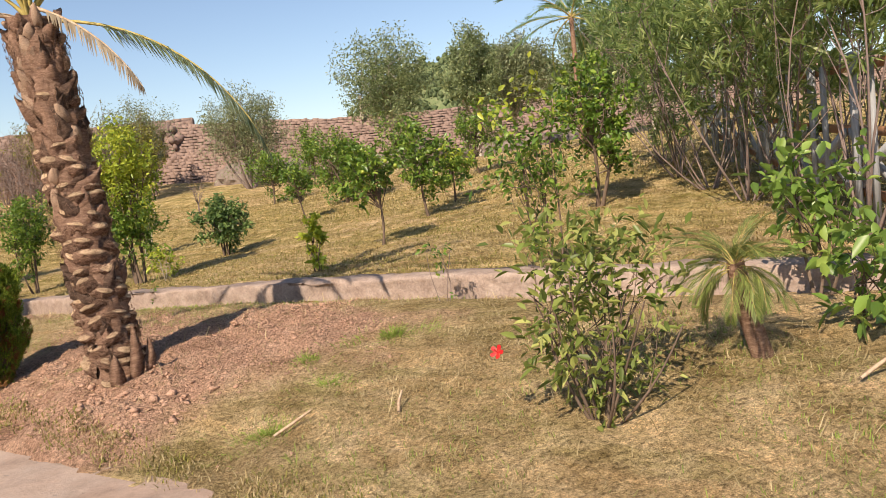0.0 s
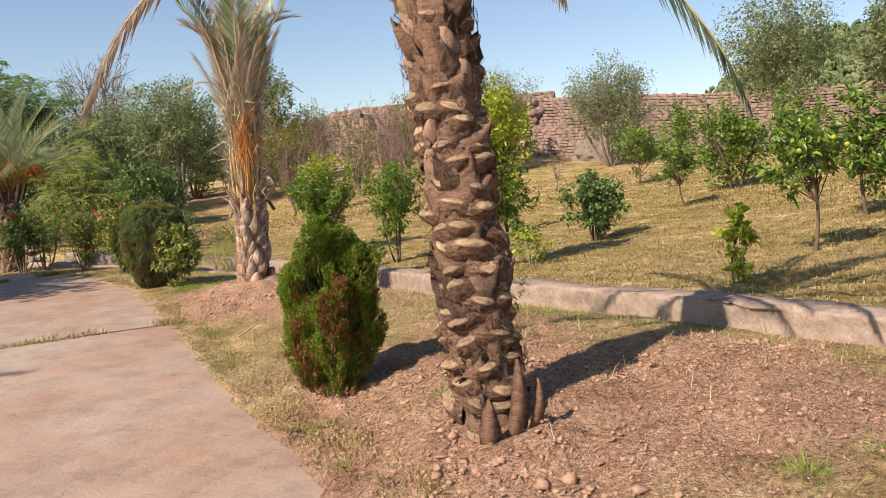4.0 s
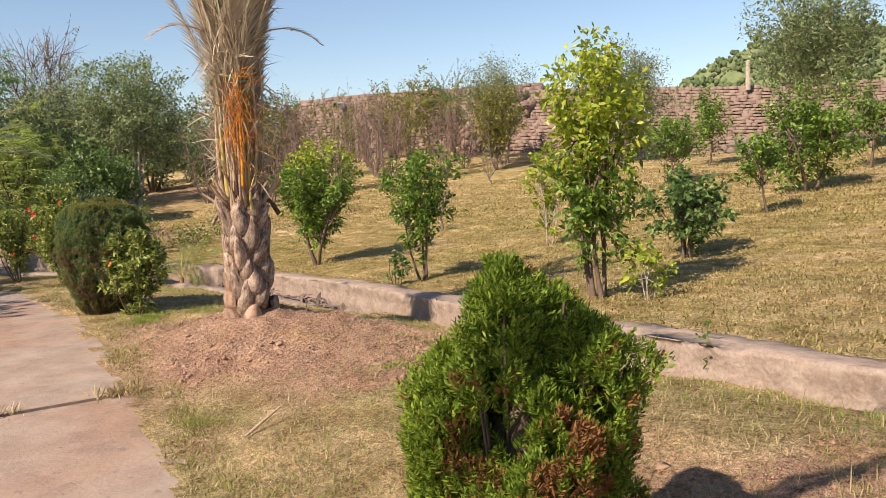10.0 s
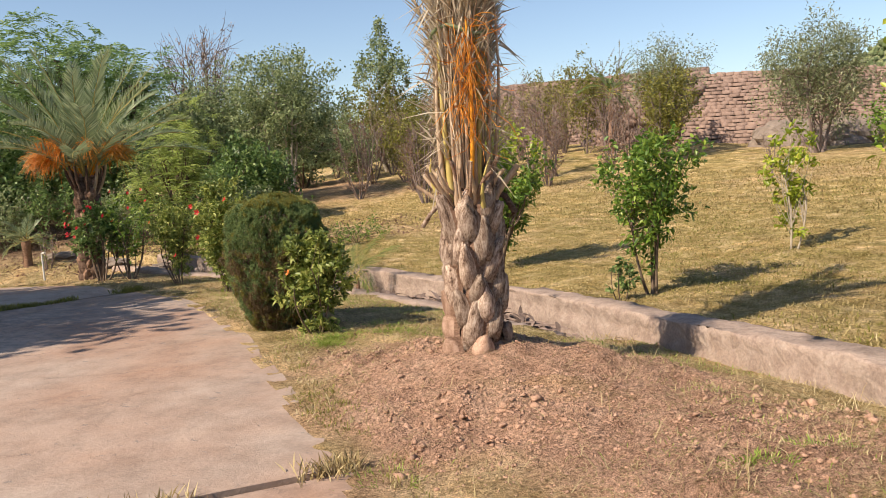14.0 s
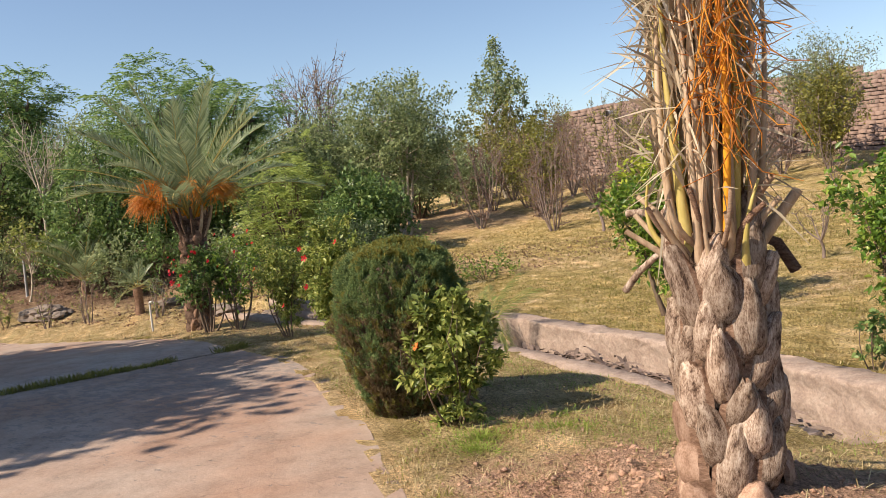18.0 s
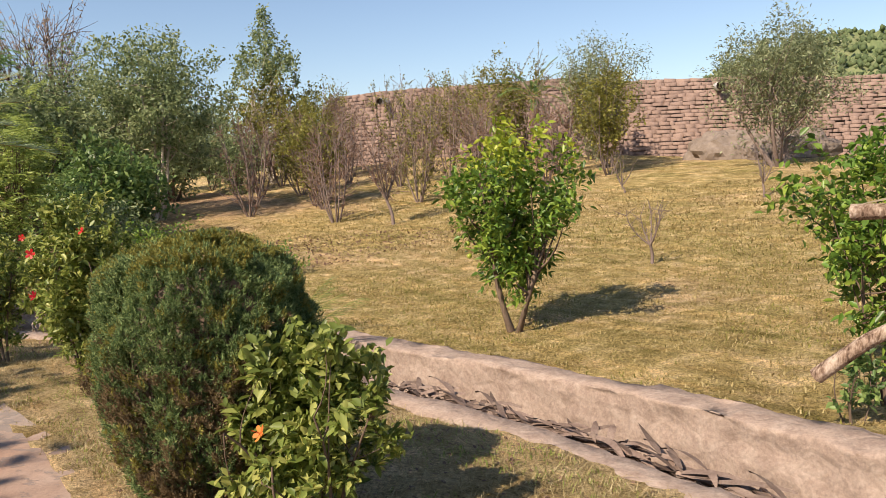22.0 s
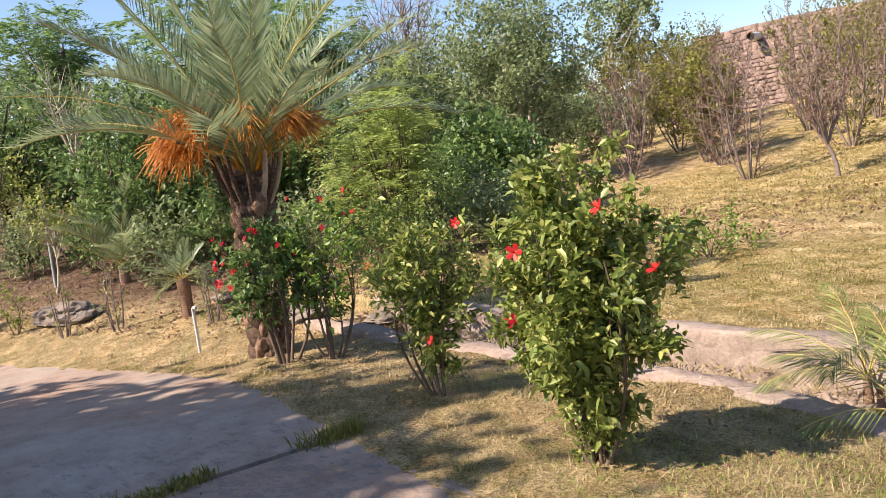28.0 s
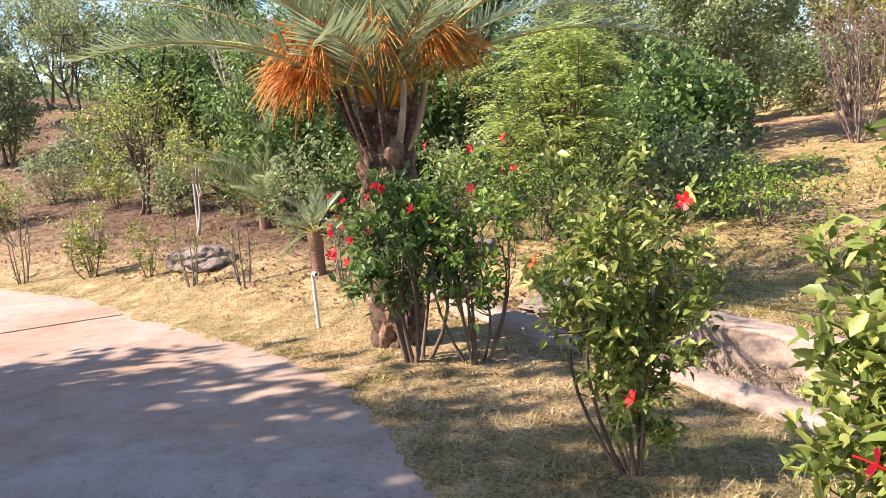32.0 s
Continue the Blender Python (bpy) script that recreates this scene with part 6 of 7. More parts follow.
plant("feathery_tree", "broad spreading tree with feathery green leaves", "tree", -27.0, 20.5, 5.7, 5.6, .42, 3, 440, 16, (.13, .045), (FEATHER, BARK), 505, .09, "flat", pinnate=True, twig=1.55)
plant("feathery_tree", "tall tree with flat feathery foliage", "tree", -35.5, 19.0, 6.6, 3.4, .55, 2, 200, 16, (.14, .05), (FEATHER, BARK), 506, .07, "flat", pinnate=True, twig=1.55)
plant("acacia_tree", "light yellow-green acacia with fine leaves", "tree", -19.95, 17.9, 2.9, 1.9, .12, 4, 200, 14, (.085, .028), (ACACIA, BARK), 507, .04, "round", pinnate=True, twig=1.32)
plant("acacia_tree", "yellow-green acacia with fine leaves", "tree", -22.7, 21.0, 3.4, 2.2, .1, 4, 180, 14, (.085, .028), (ACACIA, BARK), 508, .04, "round", pinnate=True, twig=1.32)
plant("leafy_tree", "dense tree with thick dark glossy leaves", "tree", -25.8, 16.8, 3.9, 2.9, .1, 5, 260, 30, (.14, .055), (DARKLEAF, BARK), 509, .05, "round")
plant("leafy_tree", "dense tree with thick dark glossy leaves", "tree", -31.5, 17.5, 4.6, 3.4, .12, 5, 260, 30, (.15, .06), (DARKLEAF, BARK), 510, .05, "round")
plant("lemon_tree", "forked tree with pale yellow-green leaves", "tree", -31.0, 15.2, 3.1, 2.6, .4, 3, 110, 18, (.11, .055), (LEMON, BARK), 511, .045, "round")
for i, (tx, ty, th, tw, mt, pin) in enumerate(((-29.5, 22.6, 4.6, 3.6, FEATHER, True), (-33.5, 23.5, 5.0, 4.2, GREYGREEN, False), (-38.5, 24.0, 5.6, 4.6, GREYGREEN, False), (-30.5, 28.5, 4.4, 3.8, GREYGREEN, False), (-36.0, 30.0, 5.2, 4.6, FEATHER, False), (-31.0, 35.0, 4.6, 4.0, GREYGREEN, False), (-43.5, 18.5, 5.0, 4.0, GREYGREEN, False), (-26.5, 30.0, 3.6, 3.0, GREYGREEN, False), (-41.0, 33.0, 6.0, 5.0, GREYGREEN, False), (-24.2, 22.5, 3.4, 2.8, GREYGREEN, False), (-47.0, 26.0, 5.5, 4.5, GREYGREEN, False), (-21.0, 21.6, 2.0, 2.4, DARKLEAF, False), (-24.5, 19.0, 3.0, 2.6, DARKLEAF, False), (-28.5, 18.2, 2.6, 2.4, DARKLEAF, False), (-41.0, 13.5, 3.6, 2.4, GREYGREEN, False))):
    plant("grove_tree", "tree of the grove with a tangled green crown", "tree", tx, ty, th, tw, .12, 4, 220, 12 if pin else 34, (.12, .04) if pin else (.16, .075), (mt, BARK), 521 + i, .05, "round", simple=True, pinnate=pin, twig=1.4 if pin else .15, bare_twigs=10)
plant("undergrowth_shrub", "low leafy undergrowth at the grove's edge", "shrub", -19.5, 17.2, 1.1, 1.5, .05, 7, 60, 20, (.08, .04), (DARKLEAF, BARK), 541, .01)
plant("undergrowth_shrub", "low leafy undergrowth at the grove's edge", "shrub", -17.8, 19.2, .8, 1.8, .05, 7, 60, 20, (.07, .035), (CITRUS, BARK), 542, .01)
plant("undergrowth_shrub", "low leafy undergrowth at the grove's edge", "shrub", -15.0, 18.6, .5, 1.2, .05, 7, 40, 16, (.06, .03), (CITRUS, BARK), 543, .01)

# trees behind the path that only throw their shade on it
plant("shade_tree", "broad leafy tree beyond the path", "tree", -18.3, 3.8, 6.8, 6.2, .35, 2, 620, 40, (.26, .17), (DARKLEAF, BARK), 551, .12, "flat", simple=True, twig=.2)
plant("shade_tree", "dense leafy tree beyond the path", "tree", -16.5, 3.1, 6.4, 4.4, .35, 2, 360, 40, (.26, .17), (DARKLEAF, BARK), 552, .1, "round", simple=True, twig=.2)
plant("shade_tree", "dense leafy tree beyond the path", "tree", -20.2, 4.55, 6.4, 5.0, .35, 2, 350, 40, (.26, .17), (DARKLEAF, BARK), 553, .1, "round", simple=True, twig=.2)
plant("shade_tree", "light leafy tree beyond the path", "tree", -18.4, 5.3, 7.9, 2.8, .5, 2, 150, 30, (.20, .12), (DARKLEAF, BARK), 554, .1, "round", simple=True, twig=.2)
small_palm("shade_palm", "palm beyond the path", -10.3, 0.8, 14, GREEN_FRONDS, 3.7, 70, -5, 1.0, (.18, .16, 0), 12)

plant("lemon_tree", "leaning forked tree with a thick dark trunk", "tree", -32.2, 16.4, 4.2, 3.2, .42, 2, 190, 26, (.13, .065), (DARKLEAF, DARKBARK), 561, .17, "round", simple=True, spread=.12)
plant("pale_sapling", "thin sapling with a pale crooked trunk and yellow-green leaves", "sapling", -26.5, 15.05, 2.0, 1.2, .5, 1, 50, 16, (.09, .045), (LEMON, PALEBARK), 562, .03, "round")
bare_shrub("bare_sapling", "leafless pale sapling with forked twigs", -29.5, 17.0, 4.3, 1.2, 60, PALEBARK, AUTUMN, 40, 563, 5, "sapling", .55)
for i, (ux, uy, uh, uw) in enumerate(((-27.0, 12.2, 1.1, .9), (-23.0, 13.9, .9, .5), (-22.0, 14.3, 1.0, .4), (-20.3, 14.9, .8, .4), (-29.0, 13.6, 1.0, .9), (-31.5, 12.6, 1.2, 1.1))):
    bare_shrub("twiggy_shrub", "thin twiggy shrub with a few leaves in the dry grass", ux, uy, uh, uw, 44, TWIG, HIBISCUS, 190, 571 + i, 5, group="twiggy shrubs by the path")
for i, (ux, uy, uh, uw, mt) in enumerate(((-30.5, 19.5, 2.2, 2.2, DARKLEAF), (-33.0, 15.0, 1.4, 1.6, HIBISCUS), (-35.5, 14.0, 1.5, 1.8, GREYGREEN), (-27.5, 17.6, 1.6, 1.4, DARKLEAF), (-23.3, 17.0, 1.5, 1.5, DARKLEAF), (-21.8, 17.8, 1.3, 1.5, GREYGREEN), (-37.0, 18.0, 2.0, 2.4, GREYGREEN))):
    plant("undergrowth_shrub", "leafy shrub in the shade of the grove", "shrub", ux, uy, uh, uw, .05, 7, 80, 24, (.10, .045), (mt, BARK), 581 + i, .012, "round", simple=True)
for i, (tx, ty, th, tw) in enumerate(((-46.0, 13.5, 5.0, 2.6), (-48.5, 16.0, 5.6, 3.2), (-44.5, 16.5, 4.8, 2.8), (-51.0, 12.0, 5.0, 3.2), (-53.0, 17.5, 5.4, 3.4), (-47.0, 20.5, 5.2, 3.4), (-40.5, 20.5, 5.0, 3.2), (-55.0, 9.0, 5.0, 3.6))):
    plant("slope_tree", "slender tree with a loose grey-green crown on the red hillside", "tree", tx, ty, th, tw, .38, 2, 130, 34, (.17, .07), (GREYGREEN, BARK), 591 + i, .06, "round", simple=True, group="trees on the red hillside")

for i, (ux, uy, uh, uw, mt) in enumerate(((-29.0, 18.6, 1.6, 1.8, DARKLEAF), (-32.5, 18.6, 1.8, 2.2, GREYGREEN), (-34.5, 12.4, 1.1, 1.6, HIBISCUS), (-38.5, 15.5, 1.5, 2.0, GREYGREEN), (-36.5, 20.5, 2.2, 2.6, DARKLEAF), (-26.3, 18.9, 1.7, 1.7, GREYGREEN), (-40.5, 17.0, 1.6, 2.4, DARKLEAF), (-19.0, 19.5, 1.2, 1.6, GREYGREEN), (-20.6, 20.0, 1.6, 1.8, DARKLEAF), (-27.6, 16.3, 1.5, 1.7, DARKLEAF), (-24.0, 16.2, 1.4, 1.5, GREYGREEN), (-29.6, 15.6, 1.5, 1.8, GREYGREEN))):
    plant("undergrowth_shrub", "dense leafy undergrowth of the grove", "shrub", ux, uy, uh, uw, .03, 7, 90, 24, (.11, .05), (mt, BARK), 611 + i, .012, "round", simple=True)

for i, (ux, uy, uh, uw) in enumerate(((-27.5, 33.5, 3.4, 2.8), (-30.0, 31.5, 3.6, 3.0), (-28.0, 36.0, 3.4, 3.0), (-24.5, 31.0, 2.0, 2.0), (-33.0, 33.0, 3.8, 3.2))):
    plant("grove_shrub", "tall leafy shrub closing the view behind the leafless shrubs", "shrub", ux, uy, uh, uw, .05, 6, 110, 26, (.15, .07), (GREYGREEN, BARK), 631 + i, .02, "round", simple=True)
rng_ = np.random.default_rng(77)
flowers(rose_1, [(math.cos(q) * .46, math.sin(q) * .46 - .05, 1.05 + .3 * math.sin(q * 3.7)) for q in rng_.uniform(3.3, 6.2, 12)], SMALL_RED)

# ---- walls and distance ----


def stone_wall(name, label, pts, z0, z1, courses, seed, step=.10, thick=.7, stone=.55):
    """A retaining wall of rough stone courses, each set a little back; stones of one course differ in length and face."""
    rng = np.random.default_rng(seed)
    root = thing(name, label, "wall", 0, 0, 0, kind="structure")
    g, core = Geo(), Geo()
    for (ax_, ay, za), (bx, by, zb) in zip(pts[:-1], pts[1:]):
        a, b = np.array([ax_, ay]), np.array([bx, by])
        L = np.linalg.norm(b - a)
        u = (b - a) / L
        nrm = np.array([u[1], -u[0]])
        for c in range(courses):
            s = 0.0
            while s < L:
                w = min(stone * rng.uniform(.5, 1.5), L - s + .01)
                f0, f1 = c / courses, (c + 1) / courses
                tops = [z0 + (za + (zb - za) * (s + q) / L - z0) * f1 - .016 for q in (0, w)]
                bots = [z0 + (za + (zb - za) * (s + q) / L - z0) * f0 + .008 for q in (0, w)]
                off = nrm * ((courses - c) * step + rng.uniform(-.035, .035))
                p0, p1 = a + u * (s + .007) + off, a + u * (s + w - .007) + off
                q0, q1 = p0 - nrm * .5, p1 - nrm * .5
                v = [(*p0, bots[0]), (*p1, bots[1]), (*p1, tops[1] + rng.normal() * .02), (*p0, tops[0] + rng.normal() * .02), (*q0, bots[0]), (*q1, bots[1]), (*q1, tops[1]), (*q0, tops[0])]
                g.add(v, [[0, 1, 2, 3], [3, 2, 6, 7], [1, 5, 6, 2], [4, 0, 3, 7]])
                s += w
        p0, p1 = a - nrm * .0, b - nrm * .0
        lo = nrm * (courses * step - .06)
        v = [(*(p0 + lo), z0 - 1), (*(p1 + lo), z0 - 1), (*p1, zb - .08), (*p0, za - .08), (*(p0 - nrm * thick), z0 - 1), (*(p1 - nrm * thick), z0 - 1), (*(p1 - nrm * thick), zb - .08), (*(p0 - nrm * thick), za - .08)]
        core.add(v, [[0, 1, 2, 3], [3, 2, 6, 7], [1, 5, 6, 2], [4, 0, 3, 7], [5, 4, 7, 6]])
    part("stones", g, WALLSTONE, root)["kind"] = "stuff"
    part("core", core, WALLSTONE, root)
    return root


stone_wall("wall_north", "long terraced retaining wall of reddish stone courses", [(-14.2, 38.5, 4.95), (-8, 38.0, 4.65), (-5.6, 37.8, 4.4), (-2, 37.5, 4.2), (5, 37.2, 4.1), (14, 36.0, 4.1), (26, 31.0, 4.1)], 1.2, 5, 25, 601, .076, .7, .34)
stone_wall("wall_west", "reddish stone retaining wall with a drain pipe", [(-27.0, 41.5, 4.9), (-25.6, 40.6, 5.5), (-22.0, 41.0, 5.6), (-13.0, 42.5, 5.6)], .6, 5, 30, 602, .032, .7, .4)


def rock(size, seed):
    """A weathered stone: a flattened ball broken by noise at two scales."""
    bm = bmesh.new()
    bmesh.ops.create_icosphere(bm, subdivisions=4, radius=1.0)
    for v in bm.verts:
        d = v.co.normalized()
        q = 1 + .32 * noise.noise(d * 1.3 + Vector((seed * 7.1, 0, 0))) + .22 * noise.noise(d * 3.4 + Vector((0, seed * 3.3, 0))) + .06 * noise.noise(d * 11)
        v.co = Vector((d.x * q * size[0], d.y * q * size[1], max(-.4, d.z * q) * size[2]))
    me = bpy.data.meshes.new("boulder")
    bm.to_mesh(me)
    bm.free()
    me.materials.append(ROCK)
    return me


def rubble_bank():
    """Loose rubble heaped at the end of the terraced wall, with boulders along the foot."""
    rng = np.random.default_rng(9)
    g = Geo()
    base = np.array([[0, 0, 1], [0.9, 0, .4], [.3, .9, .4], [-.75, .55, .4], [-.75, -.55, .4], [.3, -.9, .4], [.75, .55, -.4], [-.3, .9, -.4], [-.9, 0, -.4], [-.3, -.9, -.4], [.75, -.55, -.4], [0, 0, -1]])
    tri = np.array([[0, 1, 2], [0, 2, 3], [0, 3, 4], [0, 4, 5], [0, 5, 1], [1, 6, 2], [2, 6, 7], [2, 7, 3], [3, 7, 8], [3, 8, 4], [4, 8, 9], [4, 9, 5], [5, 9, 10], [5, 10, 1], [1, 10, 6], [11, 7, 6], [11, 8, 7], [11, 9, 8], [11, 10, 9], [11, 6, 10]])
    for i in range(950):
        t = rng.random()
        px = -18.2 + 5.5 * t + rng.normal() * .3
        hh = np.interp(px, [-18.5, -13.0], [1.6, 4.9])
        z = rng.uniform(1.0, hh)
        py = 38.2 - (hh - z) * .22 + rng.normal() * .15
        s = rng.uniform(.12, .3)
        g.add(base * s * rng.uniform(.7, 1.3, size=(12, 3)) + np.array([px, py, z]), tri)
    root = tagged(part("rubble_bank", g, WALLSTONE), "heaped reddish rubble at the end of the terraced wall", "rubble", kind="stuff")
    g = Geo().add([(-18.6, 38.8, .5), (-13, 38.6, .5), (-13, 38.6, 4.8), (-18.6, 39.2, 1.3), (-13, 41, .5), (-13, 41, 4.8)], [[0, 1, 2, 3]]).add([(-18.6, 38.8, .5), (-13, 41, .5), (-13, 41, 4.8), (-18.6, 39.2, 1.3), (-13, 38.6, 4.8)], [[0, 3, 2, 1]])
    part("core", g, WALLSTONE, root)
    # outcrop stones at the foot of the wall
    for i in range(16):
        px = rng.uniform(-9, 6)
        s = rng.uniform(.45, .8)
        b = part("boulder", rock((s * 1.6, s, s * 1.0), i + 30), None, m=pose(px, 33.6 + rng.uniform(-.7, .7), at(px, 33.6) + .05, 0, 0, i * 50))
        tagged(b, "reddish boulder at the foot of the stone wall", "boulder", "boulders below the wall")
    return base, tri


BOULDER, BOULDER_TRI = rubble_bank()


def small_fixtures():
    # drain pipes and posts of the walls
    for px, py, pz, az in ((-23.2, 40.5, 5.1, 0), (-8.9, 37.6, 4.35, 10)):
        root = thing("drain_pipe", "white drain pipe jutting from the stone wall", "pipe", px, py, pz)
        part("pipe", Geo().add(*tube([(0, .5, 0), (0, -.55, -.06)], .15, 12)), METAL, root, smooth=True, m=pose(0, 0, 0, 0, 0, az))
        # inner tube coloured dark to stand for the shaded hollow
        part("bore", Geo().add(*tube([(0, -.54, -.06), (0, -.3, -.04)], .12, 12)), BARK, root, "dark lining for the shade inside the pipe", m=pose(0, 0, 0, 0, 0, az))
    for px, py, hz_ in ((-3.5, 37.3, 5.2),):
        root = thing("concrete_post", "pale concrete post standing on the wall", "post", px, py, 4.3)
        g = Geo()
        hgt = hz_ - 4.3
        q = [(-.09, -.09), (.09, -.09), (.09, .09), (-.09, .09)]
        g.add([(a, b, -.2) for a, b in q] + [(a * .9, b * .9, hgt) for a, b in q] + [(0, 0, hgt + .05)], [[0, 1, 5, 4], [1, 2, 6, 5], [2, 3, 7, 6], [3, 0, 4, 7], [4, 5, 8, 8], [6, 7, 8, 8], [5, 6, 8, 8], [7, 4, 8, 8]][:4])
        g.add([(a * .9, b * .9, hgt) for a, b in q] + [(0, 0, hgt + .05)], [[0, 1, 4], [1, 2, 4], [2, 3, 4], [3, 0, 4]])
        part("shaft", g, PALEBARK, root)
    # water standpipe by the path
    px, py = -18.85, 13.9
    root = thing("standpipe", "short galvanised water standpipe with a hooked top", "water pipe", px, py, at(px, py) - .03)
    part("pipe", Geo().add(*tube([(0, 0, -.1), (-.01, 0, .5), (-.01, 0, .545), (.02, 0, .56), (.10, -.02, .56)], [.018, .018, .018, .018, .017], 8)), METAL, root, smooth=True)
    part("cap", Geo().add(*tube([(.10, -.02, .56), (.125, -.02, .56)], [.025, .025], 8)), METAL, root)
    px, py = -27.2, 15.3
    root = thing("stake", "whitewashed wooden stake in the undergrowth", "stake", px, py, at(px, py) - .05)
    part("shaft", Geo().add(*tube([(0, 0, -.1), (.03, 0, .7), (.0, .02, 1.5)], [.04, .035, .028], 7)), WOOD, root, smooth=True)
    # stones by the path
    rng = np.random.default_rng(33)
    for i, (px, py, s) in enumerate(((-24.2, 14.45, .5), (-18.9, 15.3, .35), (-21.2, 15.9, .3), (-17.6, 15.6, .22), (-19.8, 16.3, .3), (-40, 14.0, .4), (-42, 15.5, .5), (-37.5, 16.0, .4), (-44, 12.5, .5), (-39.0, 12.0, .3))):
        b = part("boulder", rock((s * 1.35, s, s * .42), i + 1), None, m=pose(px, py, at(px, py) + s * .1, 0, 0, i * 40))
        tagged(b, "grey boulder lying in the dry grass", "boulder", "boulders by the path")


small_fixtures()


def fence():
    """Weathered slat fence with crossed braces behind the oleanders."""
    root = thing("fence", "weathered grey slat fence with rusty rails and crossed braces", "fence", 0, 0, 0)
    a, b = np.array([2.95, 4.2]), np.array([5.0, 15.5])
    L = np.linalg.norm(b - a)
    u = (b - a) / L
    nrm = np.array([u[1], -u[0]])

    def bar(name, p, q, w, mat, off):
        p, q = np.array(p, float), np.array(q, float)
        d = unit(q - p)
        n3 = np.array([nrm[0], nrm[1], 0.0])
        s = unit(np.cross(d, n3)) * w / 2
        t = n3 * .018
        o = n3 * off
        v = [p + s + t + o, p - s + t + o, p - s - t + o, p + s - t + o, q + s + t + o, q - s + t + o, q - s - t + o, q + s - t + o]
        part(name, Geo().add(v, [[0, 1, 2, 3], [7, 6, 5, 4], [0, 4, 5, 1], [1, 5, 6, 2], [2, 6, 7, 3], [3, 7, 4, 0]]), mat, root)

    def gz(s):
        return at(*(a + u * s))
    for s in np.arange(0, L, 1.15):
        p = a + u * s
        bar("post", (*p, gz(s) - .1), (*p, gz(s) + 1.38), .10, WOOD, .0)
        if s + 1.15 < L:
            p2 = a + u * (s + 1.15)
            for q in (.25, .75, 1.26):
                bar("rail", (*p, gz(s) + q), (*p2, gz(s + 1.15) + q), .07, RAIL, .04)
            bar("brace", (*p, gz(s) + .28), (*p2, gz(s + 1.15) + .75), .06, WOOD, -.04)
            bar("brace", (*p, gz(s) + .75), (*p2, gz(s + 1.15) + .28), .06, WOOD, -.08)
            for q in (.38, .77):
                p3 = a + u * (s + q)
                bar("slat", (*p3, gz(s + q) + .05), (*p3, gz(s + q) + 1.3), .06, WOOD, -.12)


fence()


def hill():
    """A wooded hill far behind the wall."""
    n0, n1 = 150, 70
    rng = np.random.default_rng(5)
    az = np.linspace(-16, 48, n0)
    ridge = np.interp(az, [-16, -9, -7, -5, -2, 1, 4, 7, 9, 12, 16, 22, 30, 48], [1.5, 2.5, 4.0, 5.8, 7.3, 8.2, 8.5, 7.8, 6.6, 5.6, 5.4, 5.0, 4.0, 1.5])
    V = np.zeros((n0, n1, 3))
    for i in range(n0):
        for j in range(n1):
            t = j / (n1 - 1)
            r = 250 + 130 * t
            zz = math.tan(radians(ridge[i])) * 350 * min(1, (t / .8)) ** .85 * (1 if t < .8 else 1 - (t - .8) * .6) - 6 * (1 - t)
            a = radians(az[i])
            zz += (vnoise(az[i] * 2.2, t * 26, 71) - .5) * 5 * t ** .3 + (vnoise(az[i] * 5.5, t * 60, 72) - .5) * 3.0
            V[i, j] = (math.sin(a) * r, math.cos(a) * r, zz)
    i, j = np.meshgrid(np.arange(n0 - 1), np.arange(n1 - 1), indexing="ij")
    i, j = i.ravel(), j.ravel()
    f = np.stack([i * n1 + j, i * n1 + j + 1, (i + 1) * n1 + j + 1, (i + 1) * n1 + j], 1)
    # scrub colours are lightened to carry the haze of the distance
    m = rough_material("hill_scrub", [(0.3, (0.08, 0.11, 0.05)), (0.5, (0.14, 0.18, 0.08)), (0.62, (0.20, 0.22, 0.11)), (0.78, (0.27, 0.24, 0.16))], .05, .35, .95, .9, 1.5)
    ob = part("hill", Geo().add(V.reshape(-1, 3), f[:, ::-1]), m, smooth=True)
    tagged(ob, "distant hill covered with green scrub", "hill", kind="structure")
    g = Geo()
    for k in range(9000):
        i, j = rng.integers(3, n0 - 1), int(rng.integers(6, int(n1 * .82)))
        s = rng.uniform(.5, 1.2)
        g.add(BOULDER * s * rng.uniform(.6, 1.35, size=(12, 3)) * np.array([1.1, 1.1, 1.3]) + V[i, j] + rng.normal(size=3) * np.array([1.5, 1.5, .2]) + np.array([0, 0, s * .4]), BOULDER_TRI)
    # tree greens lifted too, haze being put into the leaf colour
    m2 = leaf_material("hill_tree", (0.08, 0.115, 0.055), (0.13, 0.175, 0.08), (0.19, 0.235, 0.11), 0.1, 0.8, 0.1)
    tagged(part("hill_scrub", g, m2), "scrubby green trees covering the distant hill", "scrub", kind="stuff")


hill()


def far_woods():
    """A belt of woods closing the view in the west and behind the path."""
    rng = np.random.default_rng(15)
    g = Geo()
    for k in range(700):
        a = radians(rng.uniform(-150, -24))
        r = rng.uniform(62, 100)
        px, py = -8 + math.sin(a) * r, 12 + math.cos(a) * r
        hgt = rng.uniform(3.5, 6.5) * (1 if a < radians(-44) else .7)
        n = 60
        c = shape_points(n, rng, ("round", k)) * np.array([2.4, 2.4, hgt * .5]) + np.array([px, py, at(px, py) + hgt * .55])
        g.add(*leaves(c, rng.normal(size=(n, 3)), rng.uniform(.7, 1.4, n), .55, rng, .1, .2, True))
    tagged(part("far_woods", g, GREYGREEN), "belt of green woods beyond the grove", "woods", kind="stuff")


far_woods()

# ---- ground cover, soil and litter ----


